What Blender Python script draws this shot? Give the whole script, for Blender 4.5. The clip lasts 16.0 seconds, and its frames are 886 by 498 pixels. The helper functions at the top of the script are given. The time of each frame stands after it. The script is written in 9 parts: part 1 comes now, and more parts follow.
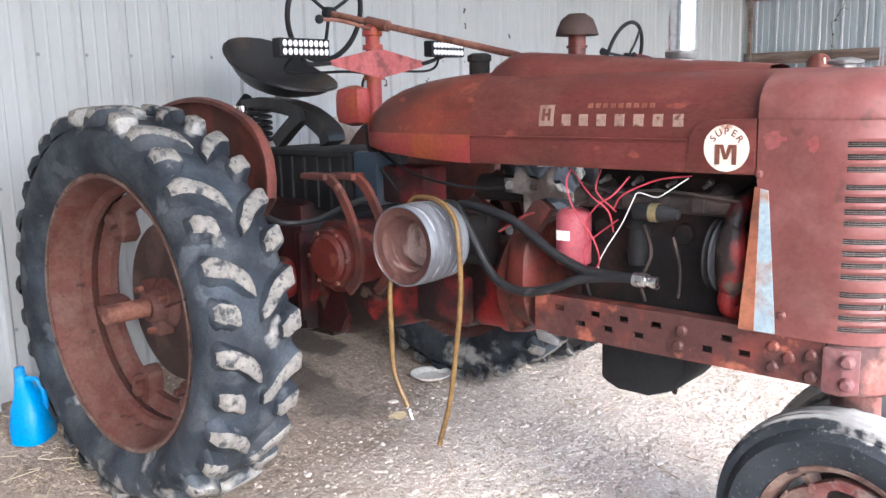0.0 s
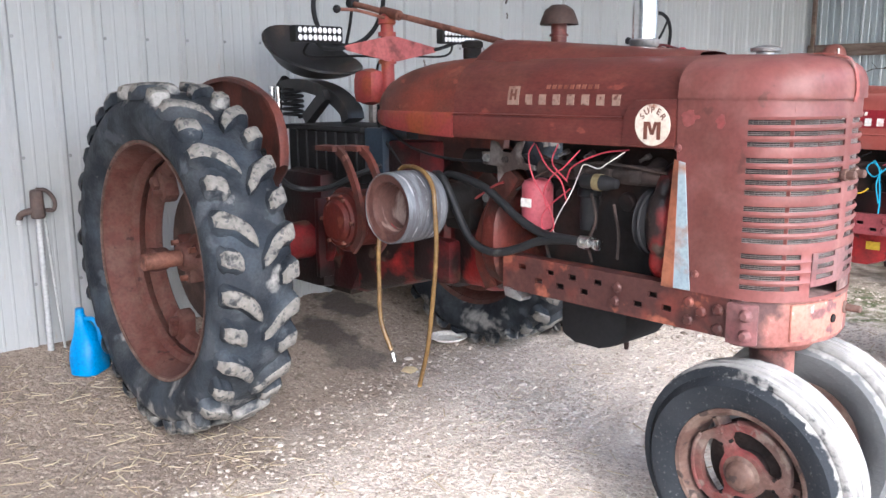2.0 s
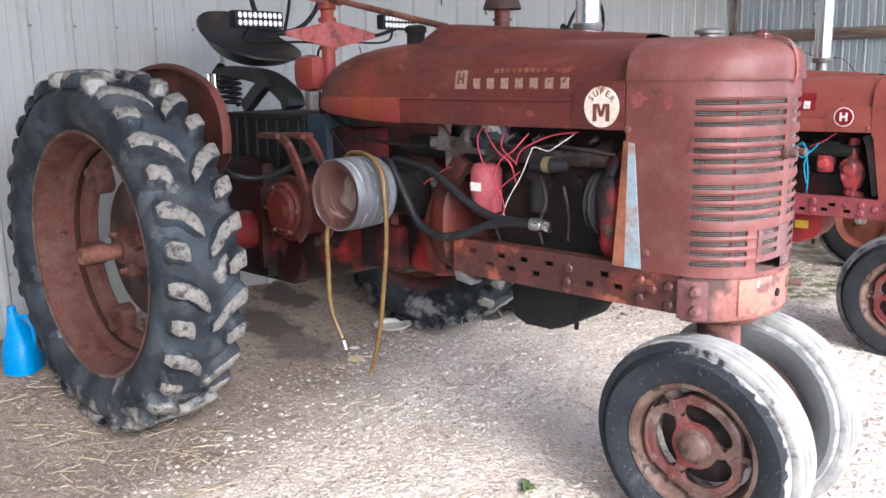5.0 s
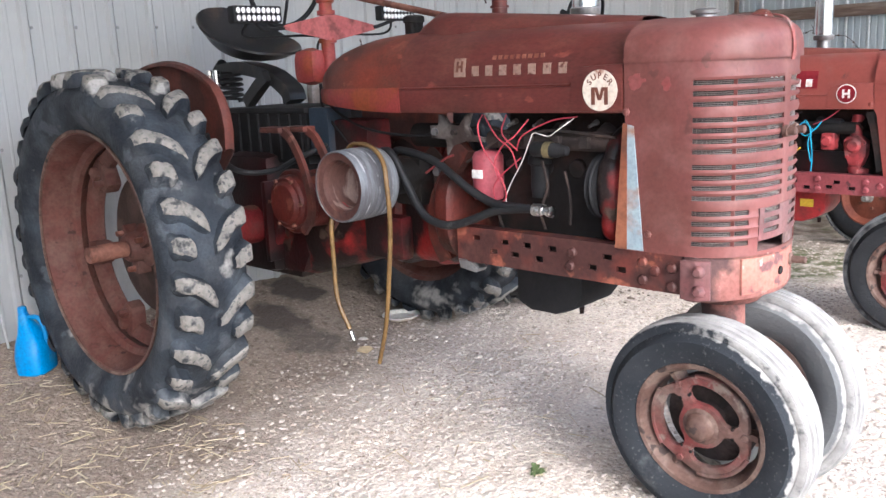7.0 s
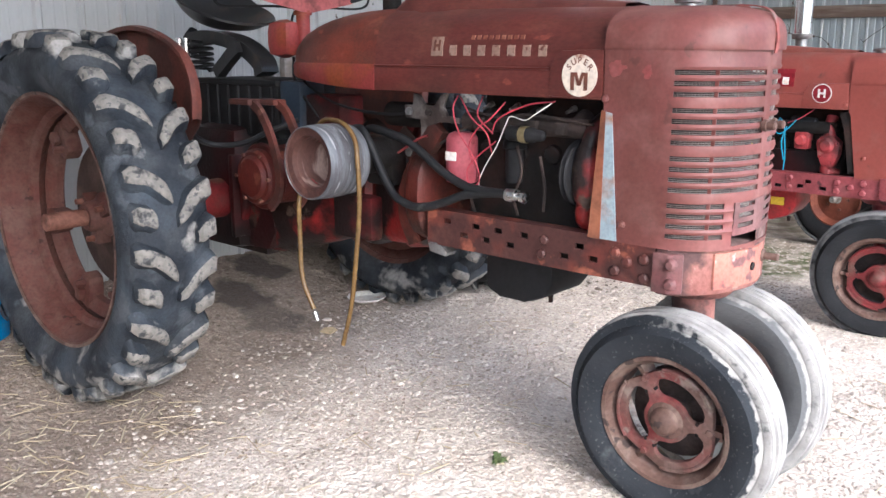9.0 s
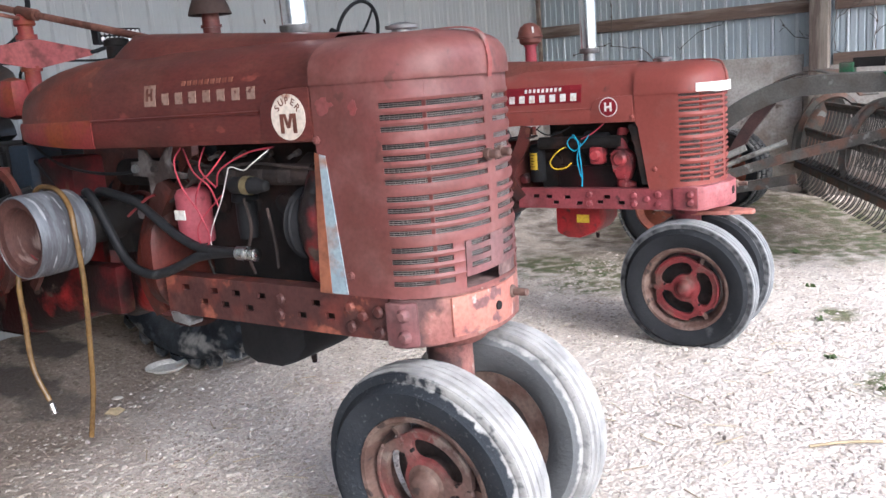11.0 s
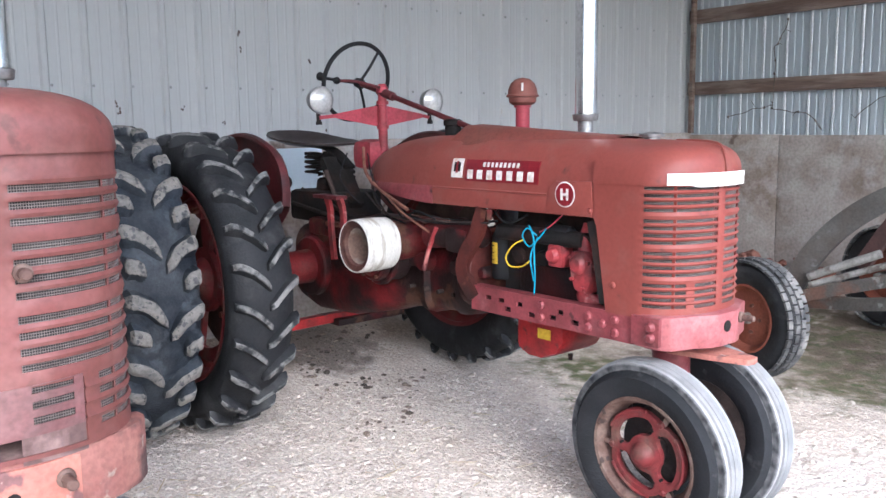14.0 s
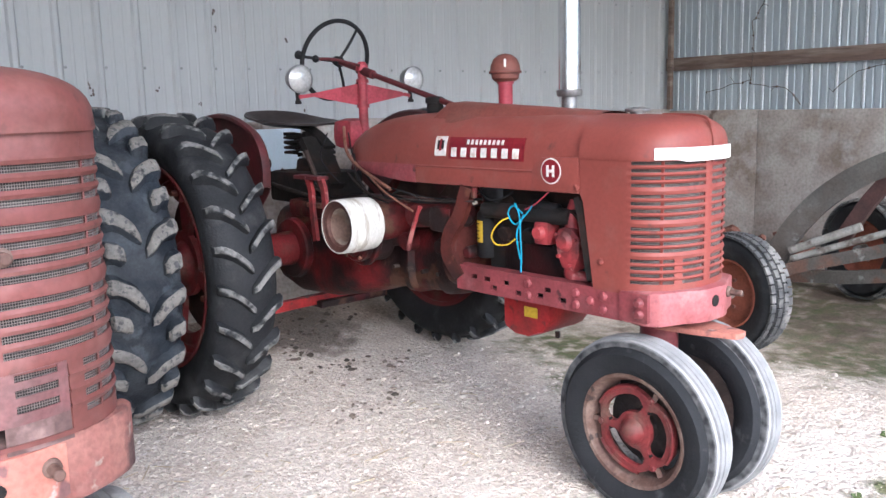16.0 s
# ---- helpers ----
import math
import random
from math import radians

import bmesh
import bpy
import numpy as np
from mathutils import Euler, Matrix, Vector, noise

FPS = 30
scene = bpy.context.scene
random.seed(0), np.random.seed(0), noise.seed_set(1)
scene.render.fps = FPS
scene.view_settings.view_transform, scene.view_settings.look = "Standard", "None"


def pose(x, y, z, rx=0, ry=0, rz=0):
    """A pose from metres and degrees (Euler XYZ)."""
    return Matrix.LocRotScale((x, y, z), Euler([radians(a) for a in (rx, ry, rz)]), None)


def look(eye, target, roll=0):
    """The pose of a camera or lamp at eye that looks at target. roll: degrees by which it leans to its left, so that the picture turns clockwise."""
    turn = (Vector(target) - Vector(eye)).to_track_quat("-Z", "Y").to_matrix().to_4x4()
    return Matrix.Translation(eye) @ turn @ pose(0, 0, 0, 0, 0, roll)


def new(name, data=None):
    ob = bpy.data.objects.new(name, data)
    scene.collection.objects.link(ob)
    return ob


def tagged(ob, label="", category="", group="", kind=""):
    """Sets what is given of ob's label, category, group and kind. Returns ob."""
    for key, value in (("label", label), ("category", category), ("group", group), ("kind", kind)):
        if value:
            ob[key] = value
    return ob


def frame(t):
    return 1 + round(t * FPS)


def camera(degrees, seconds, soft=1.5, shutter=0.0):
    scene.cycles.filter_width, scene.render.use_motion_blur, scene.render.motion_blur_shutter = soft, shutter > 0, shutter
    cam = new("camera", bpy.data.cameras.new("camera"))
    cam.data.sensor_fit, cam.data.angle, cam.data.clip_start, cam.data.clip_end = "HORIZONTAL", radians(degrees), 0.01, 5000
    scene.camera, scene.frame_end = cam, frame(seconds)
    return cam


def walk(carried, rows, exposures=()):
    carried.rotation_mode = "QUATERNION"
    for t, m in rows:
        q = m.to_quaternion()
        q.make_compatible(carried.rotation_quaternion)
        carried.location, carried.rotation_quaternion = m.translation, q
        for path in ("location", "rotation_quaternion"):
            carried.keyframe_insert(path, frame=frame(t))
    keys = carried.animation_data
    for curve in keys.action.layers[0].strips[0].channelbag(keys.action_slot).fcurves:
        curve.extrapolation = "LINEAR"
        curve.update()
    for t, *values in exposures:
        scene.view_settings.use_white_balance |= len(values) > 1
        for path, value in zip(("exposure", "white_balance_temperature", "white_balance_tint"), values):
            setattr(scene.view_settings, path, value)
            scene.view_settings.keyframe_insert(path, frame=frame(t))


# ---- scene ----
cam = camera(54.3, 16.0)
PATH = [
    (0, (1.109, -2.371, 1.601), (-0.227, -0.925, 1.247), -1.3),
    (0.5, (1.379, -2.481, 1.582), (-0.02, -1.11, 1.179), -0.6),
    (1, (1.621, -2.398, 1.562), (0.193, -1.037, 1.23), 1.0),
    (1.5, (1.738, -2.331, 1.57), (0.242, -1.047, 1.234), -0.4),
    (2, (1.709, -2.356, 1.561), (0.224, -1.07, 1.189), -0.5),
    (2.5, (1.676, -2.418, 1.578), (0.227, -1.095, 1.191), -1.3),
    (3, (1.64, -2.452, 1.559), (0.232, -1.086, 1.167), -1.3),
    (3.5, (1.641, -2.432, 1.564), (0.269, -1.033, 1.166), -0.7),
    (4, (1.663, -2.426, 1.555), (0.293, -1.019, 1.173), -1.3),
    (4.2, (1.653, -2.408, 1.551), (0.282, -1.006, 1.161), -1.0),
    (6.5, (1.65, -2.446, 1.538), (0.283, -1.043, 1.136), -0.9),
    (7, (1.678, -2.417, 1.533), (0.296, -1.032, 1.118), -2.7),
    (7.5, (1.647, -2.381, 1.513), (0.261, -1.009, 1.068), -1.4),
    (8, (1.634, -2.377, 1.511), (0.271, -0.991, 1.041), 0.7),
    (8.2, (1.628, -2.383, 1.509), (0.281, -0.982, 1.038), 0.7),
    (10.3, (1.654, -2.271, 1.517), (0.452, -0.704, 1.205), -2.8),
    (10.5, (1.745, -2.123, 1.502), (0.608, -0.503, 1.218), -3.6),
    (10.7, (1.823, -1.989, 1.504), (0.736, -0.338, 1.199), -3.9),
    (11, (1.854, -1.826, 1.513), (0.71, -0.233, 1.121), -4.5),
    (11.5, (1.85, -1.473, 1.515), (0.675, 0.098, 1.128), -2.2),
    (11.6, (1.861, -1.399, 1.529), (0.704, 0.194, 1.179), -1.5),
    (12, (2.007, -1.144, 1.536), (0.828, 0.457, 1.319), -3.9),
    (12.2, (2.09, -1.0, 1.545), (0.801, 0.511, 1.309), -3.3),
    (12.3, (2.103, -0.925, 1.553), (0.79, 0.562, 1.302), -2.7),
    (12.5, (2.195, -0.792, 1.556), (0.829, 0.648, 1.306), -1.8),
    (12.9, (2.205, -0.546, 1.539), (0.779, 0.835, 1.293), -0.9),
    (13, (2.206, -0.488, 1.538), (0.76, 0.87, 1.29), -0.6),
    (13.5, (2.229, -0.236, 1.553), (0.718, 1.052, 1.317), -0.6),
    (14, (2.332, -0.022, 1.552), (0.759, 1.182, 1.274), -0.7),
    (14.5, (2.344, 0.049, 1.536), (0.806, 1.286, 1.214), 0.1),
    (15, (2.312, 0.018, 1.536), (0.731, 1.198, 1.21), -1.2),
    (15.5, (2.281, -0.011, 1.54), (0.711, 1.185, 1.211), -0.9),
    (16, (2.281, -0.023, 1.54), (0.745, 1.217, 1.217), -1.4),
]
walk(cam, [(t, look(eye, target, roll)) for t, eye, target, roll in PATH], exposures=[(0.0, 2.74, 5410, 10), (1.0, 2.54, 5410, 10), (2.0, 2.44, 5410, 10), (4.0, 2.33, 5410, 10), (7.0, 2.31, 5460, 10), (8.0, 2.16, 5460, 10), (10.5, 2.26, 5360, 10), (11.0, 1.97, 5330, 10), (11.5, 1.89, 5330, 10), (12.5, 2.03, 5180, 10), (13.5, 2.17, 5180, 10), (15.0, 2.19, 5280, 10), (16.0, 2.19, 5280, 10)])

# ---- world and light ----
world = bpy.data.worlds.new("world")
scene.world = world
world.use_nodes = True
wn = world.node_tree.nodes
sky = wn.new("ShaderNodeTexSky")
sky.sky_type = "NISHITA"
sky.sun_disc = False
sky.sun_elevation = radians(38)
sky.sun_rotation = radians(111)
sky.air_density, sky.dust_density, sky.ozone_density = 1.0, 4.0, 1.0
wn["Background"].inputs["Strength"].default_value = 0.15
world.node_tree.links.new(sky.outputs[0], wn["Background"].inputs["Color"])

sun = new("sun", bpy.data.lights.new("sun", "SUN"))
sun.data.energy, sun.data.angle, sun.data.color = 0.22, radians(40), (0.94, 0.97, 1.0)
sun.matrix_world = look((11, -4.2, 9.2), (0, 0, 0))


# ---- materials ----
def mat(name, c1, c2, scale=5.0, rough=0.6, metal=0.0, bump=0.15, fine=70.0, c3=None, amount=0.35, c3scale=3.0, spread=0.12, stretch=(1, 1, 1), dirt=None, dirt_amount=0.3, c4=None, c4_amount=0.2, c4scale=14.0, mud=None, grain=0.35, spec=0.32):
    """Two colours in large clouds, a third in sharp-edged worn patches, a fourth in small chips, dust, fine grain in relief and gloss."""
    m = bpy.data.materials.new(name)
    m.use_nodes = True
    nt = m.node_tree
    n, link = nt.nodes, nt.links.new
    b = n["Principled BSDF"]
    b.inputs["Metallic"].default_value = metal
    tc = n.new("ShaderNodeTexCoord")
    mp = n.new("ShaderNodeMapping")
    mp.inputs["Scale"].default_value = stretch
    link(tc.outputs["Object"], mp.inputs["Vector"])

    def cloud(s, detail=4.0, off=0.0):
        t = n.new("ShaderNodeTexNoise")
        t.noise_dimensions = "4D"
        t.inputs["Scale"].default_value = s
        t.inputs["Detail"].default_value = detail
        t.inputs["W"].default_value = off
        link(mp.outputs[0], t.inputs["Vector"])
        return t.outputs["Fac"]

    def ramp(f, lo, hi):
        r = n.new("ShaderNodeMapRange")
        r.inputs["From Min"].default_value, r.inputs["From Max"].default_value = lo, hi
        link(f, r.inputs["Value"])
        return r.outputs[0]

    def mix(f, a, c):
        x = n.new("ShaderNodeMix")
        x.data_type = "RGBA"
        link(f, x.inputs["Factor"])
        for v, s in ((a, x.inputs["A"]), (c, x.inputs["B"])):
            if isinstance(v, tuple):
                s.default_value = (*v, 1)
            else:
                link(v, s)
        return x.outputs["Result"]

    col = mix(ramp(cloud(scale), 0.35, 0.65), c1, c2)
    fine_cloud = cloud(fine, 3.0)
    if c3:
        lo = 0.62 - amount * 0.5
        col = mix(ramp(cloud(c3scale, 7.0, 3.1), lo, lo + spread), col, c3)
    if c4:
        lo = 0.68 - c4_amount * 0.5
        col = mix(ramp(cloud(c4scale, 8.0, 7.7), lo, lo + 0.05), col, c4)
    if dirt:
        col = mix(ramp(cloud(9.0, 8.0, 5.5), 0.75 - dirt_amount, 1.05 - dirt_amount * 0.4), col, dirt)
    if mud:
        # caked mud where the tyre last met the ground, in torn patches
        sp = n.new("ShaderNodeSeparateXYZ")
        link(tc.outputs["Object"], sp.inputs[0])
        for lo, hi in mud[1:]:
            add = n.new("ShaderNodeMath")
            add.operation = "MULTIPLY_ADD"
            link(ramp(sp.outputs[2], lo, hi), add.inputs[0])
            add.inputs[1].default_value = 0.25
            link(cloud(7.0, 8.0, 9.3 + lo), add.inputs[2])
            col = mix(ramp(add.outputs[0], 0.66, 0.76), col, mud[0])
    shade = n.new("ShaderNodeMix")
    shade.data_type = "RGBA"
    shade.blend_type = "MULTIPLY"
    shade.inputs["Factor"].default_value = grain
    b.inputs["Specular IOR Level"].default_value = spec
    link(col, shade.inputs["A"])
    grey = n.new("ShaderNodeCombineColor")
    g = ramp(fine_cloud, 0.2, 0.6)
    for k in range(3):
        link(g, grey.inputs[k])
    link(grey.outputs[0], shade.inputs["B"])
    link(shade.outputs["Result"], b.inputs["Base Color"])
    rr = n.new("ShaderNodeMapRange")
    rr.inputs["To Min"].default_value, rr.inputs["To Max"].default_value = max(0.05, rough - 0.12), min(1, rough + 0.15)
    link(cloud(scale * 3, 5.0, 1.7), rr.inputs["Value"])
    link(rr.outputs[0], b.inputs["Roughness"])
    if bump:
        bp = n.new("ShaderNodeBump")
        bp.inputs["Strength"].default_value = bump
        bp.inputs["Distance"].default_value = 0.01
        link(fine_cloud, bp.inputs["Height"])
        link(bp.outputs[0], b.inputs["Normal"])
    return m


BEAD = mat("bare_worn_strip", (0.27, 0.18, 0.165), (0.2, 0.12, 0.11), 8, 0.55, 0, 0.1, c3=(0.26, 0.08, 0.07), amount=0.35, c3scale=14, spread=0.1, c4=(0.12, 0.08, 0.07), c4_amount=0.15, c4scale=20)
# rusted iron with under-hood shade put into its colour
RUST_AND_SHADE = mat("rusted_iron_with_shade", (0.034, 0.025, 0.022), (0.02, 0.016, 0.015), 8, 0.85, 0, 0.4, c3=(0.06, 0.042, 0.036), amount=0.3, c3scale=8)
PALE_CAST = mat("pale_grey_casting", (0.19, 0.17, 0.16), (0.12, 0.105, 0.098), 10, 0.65, 0.1, 0.3, c3=(0.05, 0.036, 0.032), amount=0.35, c3scale=12)
LIP = mat("dark_rust_ring", (0.105, 0.045, 0.036), (0.07, 0.033, 0.028), 8, 0.65, 0, 0.25, c3=(0.15, 0.075, 0.06), amount=0.2, c3scale=10)
ARCH = mat("grey_beam_paint", (0.125, 0.122, 0.112), (0.09, 0.086, 0.08), 5, 0.6, 0.1, 0.15, c3=(0.085, 0.07, 0.06), amount=0.3, c3scale=5, spread=0.2, c4=(0.19, 0.19, 0.185), c4_amount=0.1, c4scale=9)
INSERT_M = mat("dull_mauve_paint", (0.20, 0.075, 0.075), (0.155, 0.06, 0.06), 5, 0.6, bump=0.1, c3=(0.12, 0.06, 0.058), amount=0.35, c3scale=9, spread=0.15, dirt=(0.26, 0.16, 0.15), dirt_amount=0.3)
DUSTY_PLATE = mat("dusty_pinkish_steel", (0.28, 0.19, 0.17), (0.2, 0.12, 0.108), 7, 0.75, bump=0.2, c3=(0.1, 0.06, 0.055), amount=0.3, c3scale=9)
BELL_M = mat("scuffed_orange_casting", (0.145, 0.032, 0.021), (0.098, 0.018, 0.015), 6, 0.5, bump=0.3, c3=(0.051, 0.019, 0.015), amount=0.36, c3scale=6, spread=0.14, c4=(0.17, 0.062, 0.042), c4_amount=0.14, c4scale=9, spec=0.3)
BELL_H = mat("greasy_brownish_red_casting", (0.09, 0.02, 0.015), (0.056, 0.012, 0.01), 5, 0.6, bump=0.25, c3=(0.026, 0.01, 0.009), amount=0.36, c3scale=6, spread=0.2, c4=(0.12, 0.046, 0.029), c4_amount=0.15, c4scale=9, spec=0.3)
TOUCH_UP = mat("touch_up_red", (0.25, 0.05, 0.053), (0.23, 0.06, 0.058), 9, 0.5, 0, 0.05, c3=(0.24, 0.078, 0.072), amount=0.5, c3scale=16, spread=0.2)
RUST = (0.10, 0.04, 0.025)
M_HOOD = mat("old_red_hood", (0.131, 0.028, 0.023), (0.09, 0.024, 0.02), 2.5, 0.42, bump=0.06, c3=(0.058, 0.023, 0.018), amount=0.32, c3scale=2.4, spread=0.25, c4=(0.205, 0.054, 0.041), c4_amount=0.08, c4scale=10, stretch=(0.7, 1, 1.6), dirt=(0.195, 0.068, 0.05), dirt_amount=0.27)
M_TANK = mat("orange_red_paint", (0.211, 0.043, 0.025), (0.13, 0.027, 0.019), 4, 0.42, bump=0.06, c3=(0.069, 0.021, 0.015), amount=0.36, c3scale=3, spread=0.18, c4=(0.259, 0.073, 0.044), c4_amount=0.16, c4scale=9, stretch=(1, 1, 1.8), dirt=(0.113, 0.052, 0.037), dirt_amount=0.25)
M_PINK = mat("faded_red_primer", (0.281, 0.05, 0.046), (0.221, 0.035, 0.031), 6, 0.5, bump=0.05, c3=(0.255, 0.062, 0.023), amount=0.3, c3scale=7)
M_NOSE = mat("sun_faded_red", (0.198, 0.066, 0.059), (0.155, 0.048, 0.043), 2.2, 0.5, bump=0.05, c3=(0.123, 0.04, 0.033), amount=0.34, c3scale=3.2, spread=0.16, c4=(0.107, 0.039, 0.033), c4_amount=0.1, c4scale=16, dirt=(0.245, 0.123, 0.107), dirt_amount=0.27, grain=0.22, spec=0.4)
M_BOLSTER = mat("flaking_faded_red", (0.275, 0.128, 0.103), (0.217, 0.083, 0.07), 6, 0.7, bump=0.3, c3=(0.083, 0.042, 0.039), amount=0.33, c3scale=5, spread=0.06, c4=(0.317, 0.244, 0.205), c4_amount=0.12, c4scale=18, dirt=(0.225, 0.176, 0.152), dirt_amount=0.2)
SALMON = mat("flaking_salmon_paint", (0.44, 0.19, 0.14), (0.36, 0.135, 0.105), 6, 0.65, bump=0.3, c3=(0.17, 0.085, 0.08), amount=0.1, c3scale=13, spread=0.05, c4=(0.46, 0.33, 0.29), c4_amount=0.1, c4scale=26)
M_RAIL = mat("orange_rail_paint", (0.214, 0.052, 0.034), (0.142, 0.034, 0.026), 5, 0.5, bump=0.2, c3=(0.067, 0.027, 0.024), amount=0.42, c3scale=5, spread=0.12, c4=(0.285, 0.095, 0.059), c4_amount=0.2, c4scale=9, dirt=(0.19, 0.09, 0.072), dirt_amount=0.2)
RED_CAST = mat("greasy_red_castings", (0.02, 0.011, 0.010), (0.011, 0.009, 0.009), 6, 0.45, bump=0.3, c3=(0.24, 0.018, 0.017), amount=0.26, c3scale=4.5, spread=0.1, c4=(0.08, 0.055, 0.044), c4_amount=0.18, c4scale=9)
H_CAST = mat("red_castings", (0.15, 0.013, 0.015), (0.085, 0.009, 0.011), 5, 0.6, bump=0.3, c3=(0.018, 0.010, 0.010), amount=0.42, c3scale=5, spread=0.15, c4=(0.085, 0.04, 0.026), c4_amount=0.2, c4scale=6, dirt=(0.07, 0.045, 0.035), dirt_amount=0.18, spec=0.25)
MAROON = mat("dark_maroon_paint", (0.052, 0.008, 0.009), (0.028, 0.006, 0.007), 5, 0.45, bump=0.3, c3=(0.01, 0.006, 0.006), amount=0.44, c3scale=5, spread=0.2)
# grease black, taken darker still to hold the engine bay's shade
GREASE_AND_SHADE = mat("greasy_castings_with_bay_shade", (0.008, 0.007, 0.007), (0.014, 0.011, 0.010), 8, 0.85, bump=0.25, c3=(0.028, 0.014, 0.011), amount=0.2, c3scale=6)
ORANGE_CAST = mat("rusty_orange_castings", (0.115, 0.02, 0.014), (0.072, 0.013, 0.011), 7, 0.5, bump=0.25, c3=(0.029, 0.013, 0.011), amount=0.42, c3scale=5, spread=0.15, c4=(0.173, 0.053, 0.034), c4_amount=0.16, c4scale=9)
RUSTY = mat("rusty_steel", (0.16, 0.06, 0.04), (0.10, 0.045, 0.035), 8, 0.75, 0.1, 0.3, c3=(0.24, 0.11, 0.08), amount=0.35, c3scale=10)
RIM_RUST = mat("rusty_red_rim", (0.115, 0.04, 0.031), (0.084, 0.031, 0.024), 4, 0.7, 0.0, 0.3, c3=(0.125, 0.064, 0.052), amount=0.42, c3scale=14, spread=0.25, c4=(0.053, 0.022, 0.018), c4_amount=0.1, c4scale=22, dirt=(0.145, 0.092, 0.075), dirt_amount=0.2, spec=0.3)
RIM_RED = mat("dull_red_rim", (0.184, 0.028, 0.029), (0.128, 0.023, 0.024), 8, 0.55, 0.0, 0.2, c3=(0.12, 0.063, 0.05), amount=0.25, c3scale=12, spread=0.2)
DISC_M = mat("rusty_red_disc", (0.145, 0.081, 0.066), (0.098, 0.053, 0.044), 8, 0.7, 0.0, 0.3, c3=(0.196, 0.038, 0.038), amount=0.22, c3scale=5, spread=0.15, c4=(0.212, 0.157, 0.132), c4_amount=0.2, c4scale=13, dirt=(0.23, 0.183, 0.157), dirt_amount=0.25)
DRUM = mat("dark_brown_drum", (0.051, 0.03, 0.024), (0.036, 0.023, 0.019), 5, 0.7, 0.0, 0.2, c3=(0.078, 0.048, 0.039), amount=0.25, c3scale=6)
RIM_BARE = mat("rust_brown_rim", (0.129, 0.074, 0.058), (0.09, 0.051, 0.041), 9, 0.7, 0.0, 0.3, c3=(0.179, 0.125, 0.101), amount=0.3, c3scale=14, spread=0.15, c4=(0.047, 0.031, 0.027), c4_amount=0.16, c4scale=18)
TYRE_M = mat("old_rubber_with_caked_mud", (0.009, 0.012, 0.018), (0.022, 0.027, 0.035), 4, 0.7, 0, 0.4, 90, c3=(0.045, 0.057, 0.073), amount=0.22, c3scale=4.5, spread=0.2, c4=(0.061, 0.069, 0.081), c4_amount=0.2, c4scale=7, dirt=(0.089, 0.097, 0.105), dirt_amount=0.3, mud=((0.33, 0.318, 0.3), (0.42, -0.02), (1.4, 1.64)))
TYRE_BLACK = mat("black_rubber", (0.012, 0.013, 0.015), (0.022, 0.023, 0.026), 5, 0.65, 0, 0.25, 90, dirt=(0.09, 0.09, 0.09), dirt_amount=0.22)
LUG_M = mat("lugs_caked_with_pale_mud", (0.24, 0.224, 0.2), (0.168, 0.16, 0.148), 16, 0.95, 0, 1.0, 45, c3=(0.048, 0.05, 0.052), amount=0.12, c3scale=22, spread=0.08, c4=(0.096, 0.096, 0.096), c4_amount=0.22, c4scale=48)
LUG_H = mat("dusty_worn_lugs", (0.24, 0.235, 0.225), (0.13, 0.13, 0.128), 14, 0.9, 0, 0.8, 60, c3=(0.03, 0.032, 0.034), amount=0.3, c3scale=16, spread=0.1)
TREAD_R = mat("dusty_dark_tread_blocks", (0.105, 0.106, 0.106), (0.063, 0.064, 0.067), 7, 0.9, 0, 0.5, 60, c3=(0.42, 0.406, 0.385), amount=0.22, c3scale=4, spread=0.2)
H_PAINT = mat("dull_red_paint", (0.252, 0.062, 0.05), (0.202, 0.05, 0.039), 2.2, 0.46, bump=0.05, c3=(0.21, 0.051, 0.039), amount=0.35, c3scale=2.0, spread=0.4, dirt=(0.221, 0.103, 0.082), dirt_amount=0.24, c4=(0.137, 0.046, 0.039), c4_amount=0.05, c4scale=12, grain=0.14)
H_TOP = mat("dust_dulled_red_paint", (0.18, 0.055, 0.042), (0.22, 0.055, 0.042), 3, 0.55, bump=0.05, c3=(0.15, 0.065, 0.05), amount=0.35, c3scale=3, spread=0.3)
H_RAIL = mat("pinkish_red_rail_paint", (0.285, 0.066, 0.075), (0.22, 0.047, 0.055), 4, 0.45, bump=0.1, c3=(0.15, 0.04, 0.042), amount=0.3, c3scale=5, spread=0.2, c4=(0.08, 0.028, 0.03), c4_amount=0.08, dirt=(0.36, 0.17, 0.17), dirt_amount=0.2)
H_BOLSTER = mat("pinkish_red_bolster", (0.357, 0.128, 0.132), (0.297, 0.089, 0.093), 4, 0.45, bump=0.1, c3=(0.221, 0.06, 0.055), amount=0.3, c3scale=6, spread=0.2, dirt=(0.391, 0.23, 0.221), dirt_amount=0.22)
BRIGHT_RED = mat("bright_red_paint", (0.40, 0.022, 0.026), (0.31, 0.02, 0.022), 6, 0.42, bump=0.06, c3=(0.16, 0.018, 0.018), amount=0.3, c3scale=6, spread=0.2, c4=(0.07, 0.03, 0.028), c4_amount=0.1, c4scale=10)
PUMP_RED = mat("dirty_pinkish_red_paint", (0.36, 0.05, 0.055), (0.27, 0.035, 0.04), 9, 0.5, bump=0.15, c3=(0.1, 0.03, 0.03), amount=0.3, c3scale=11, spread=0.2, c4=(0.42, 0.16, 0.15), c4_amount=0.16, c4scale=14)
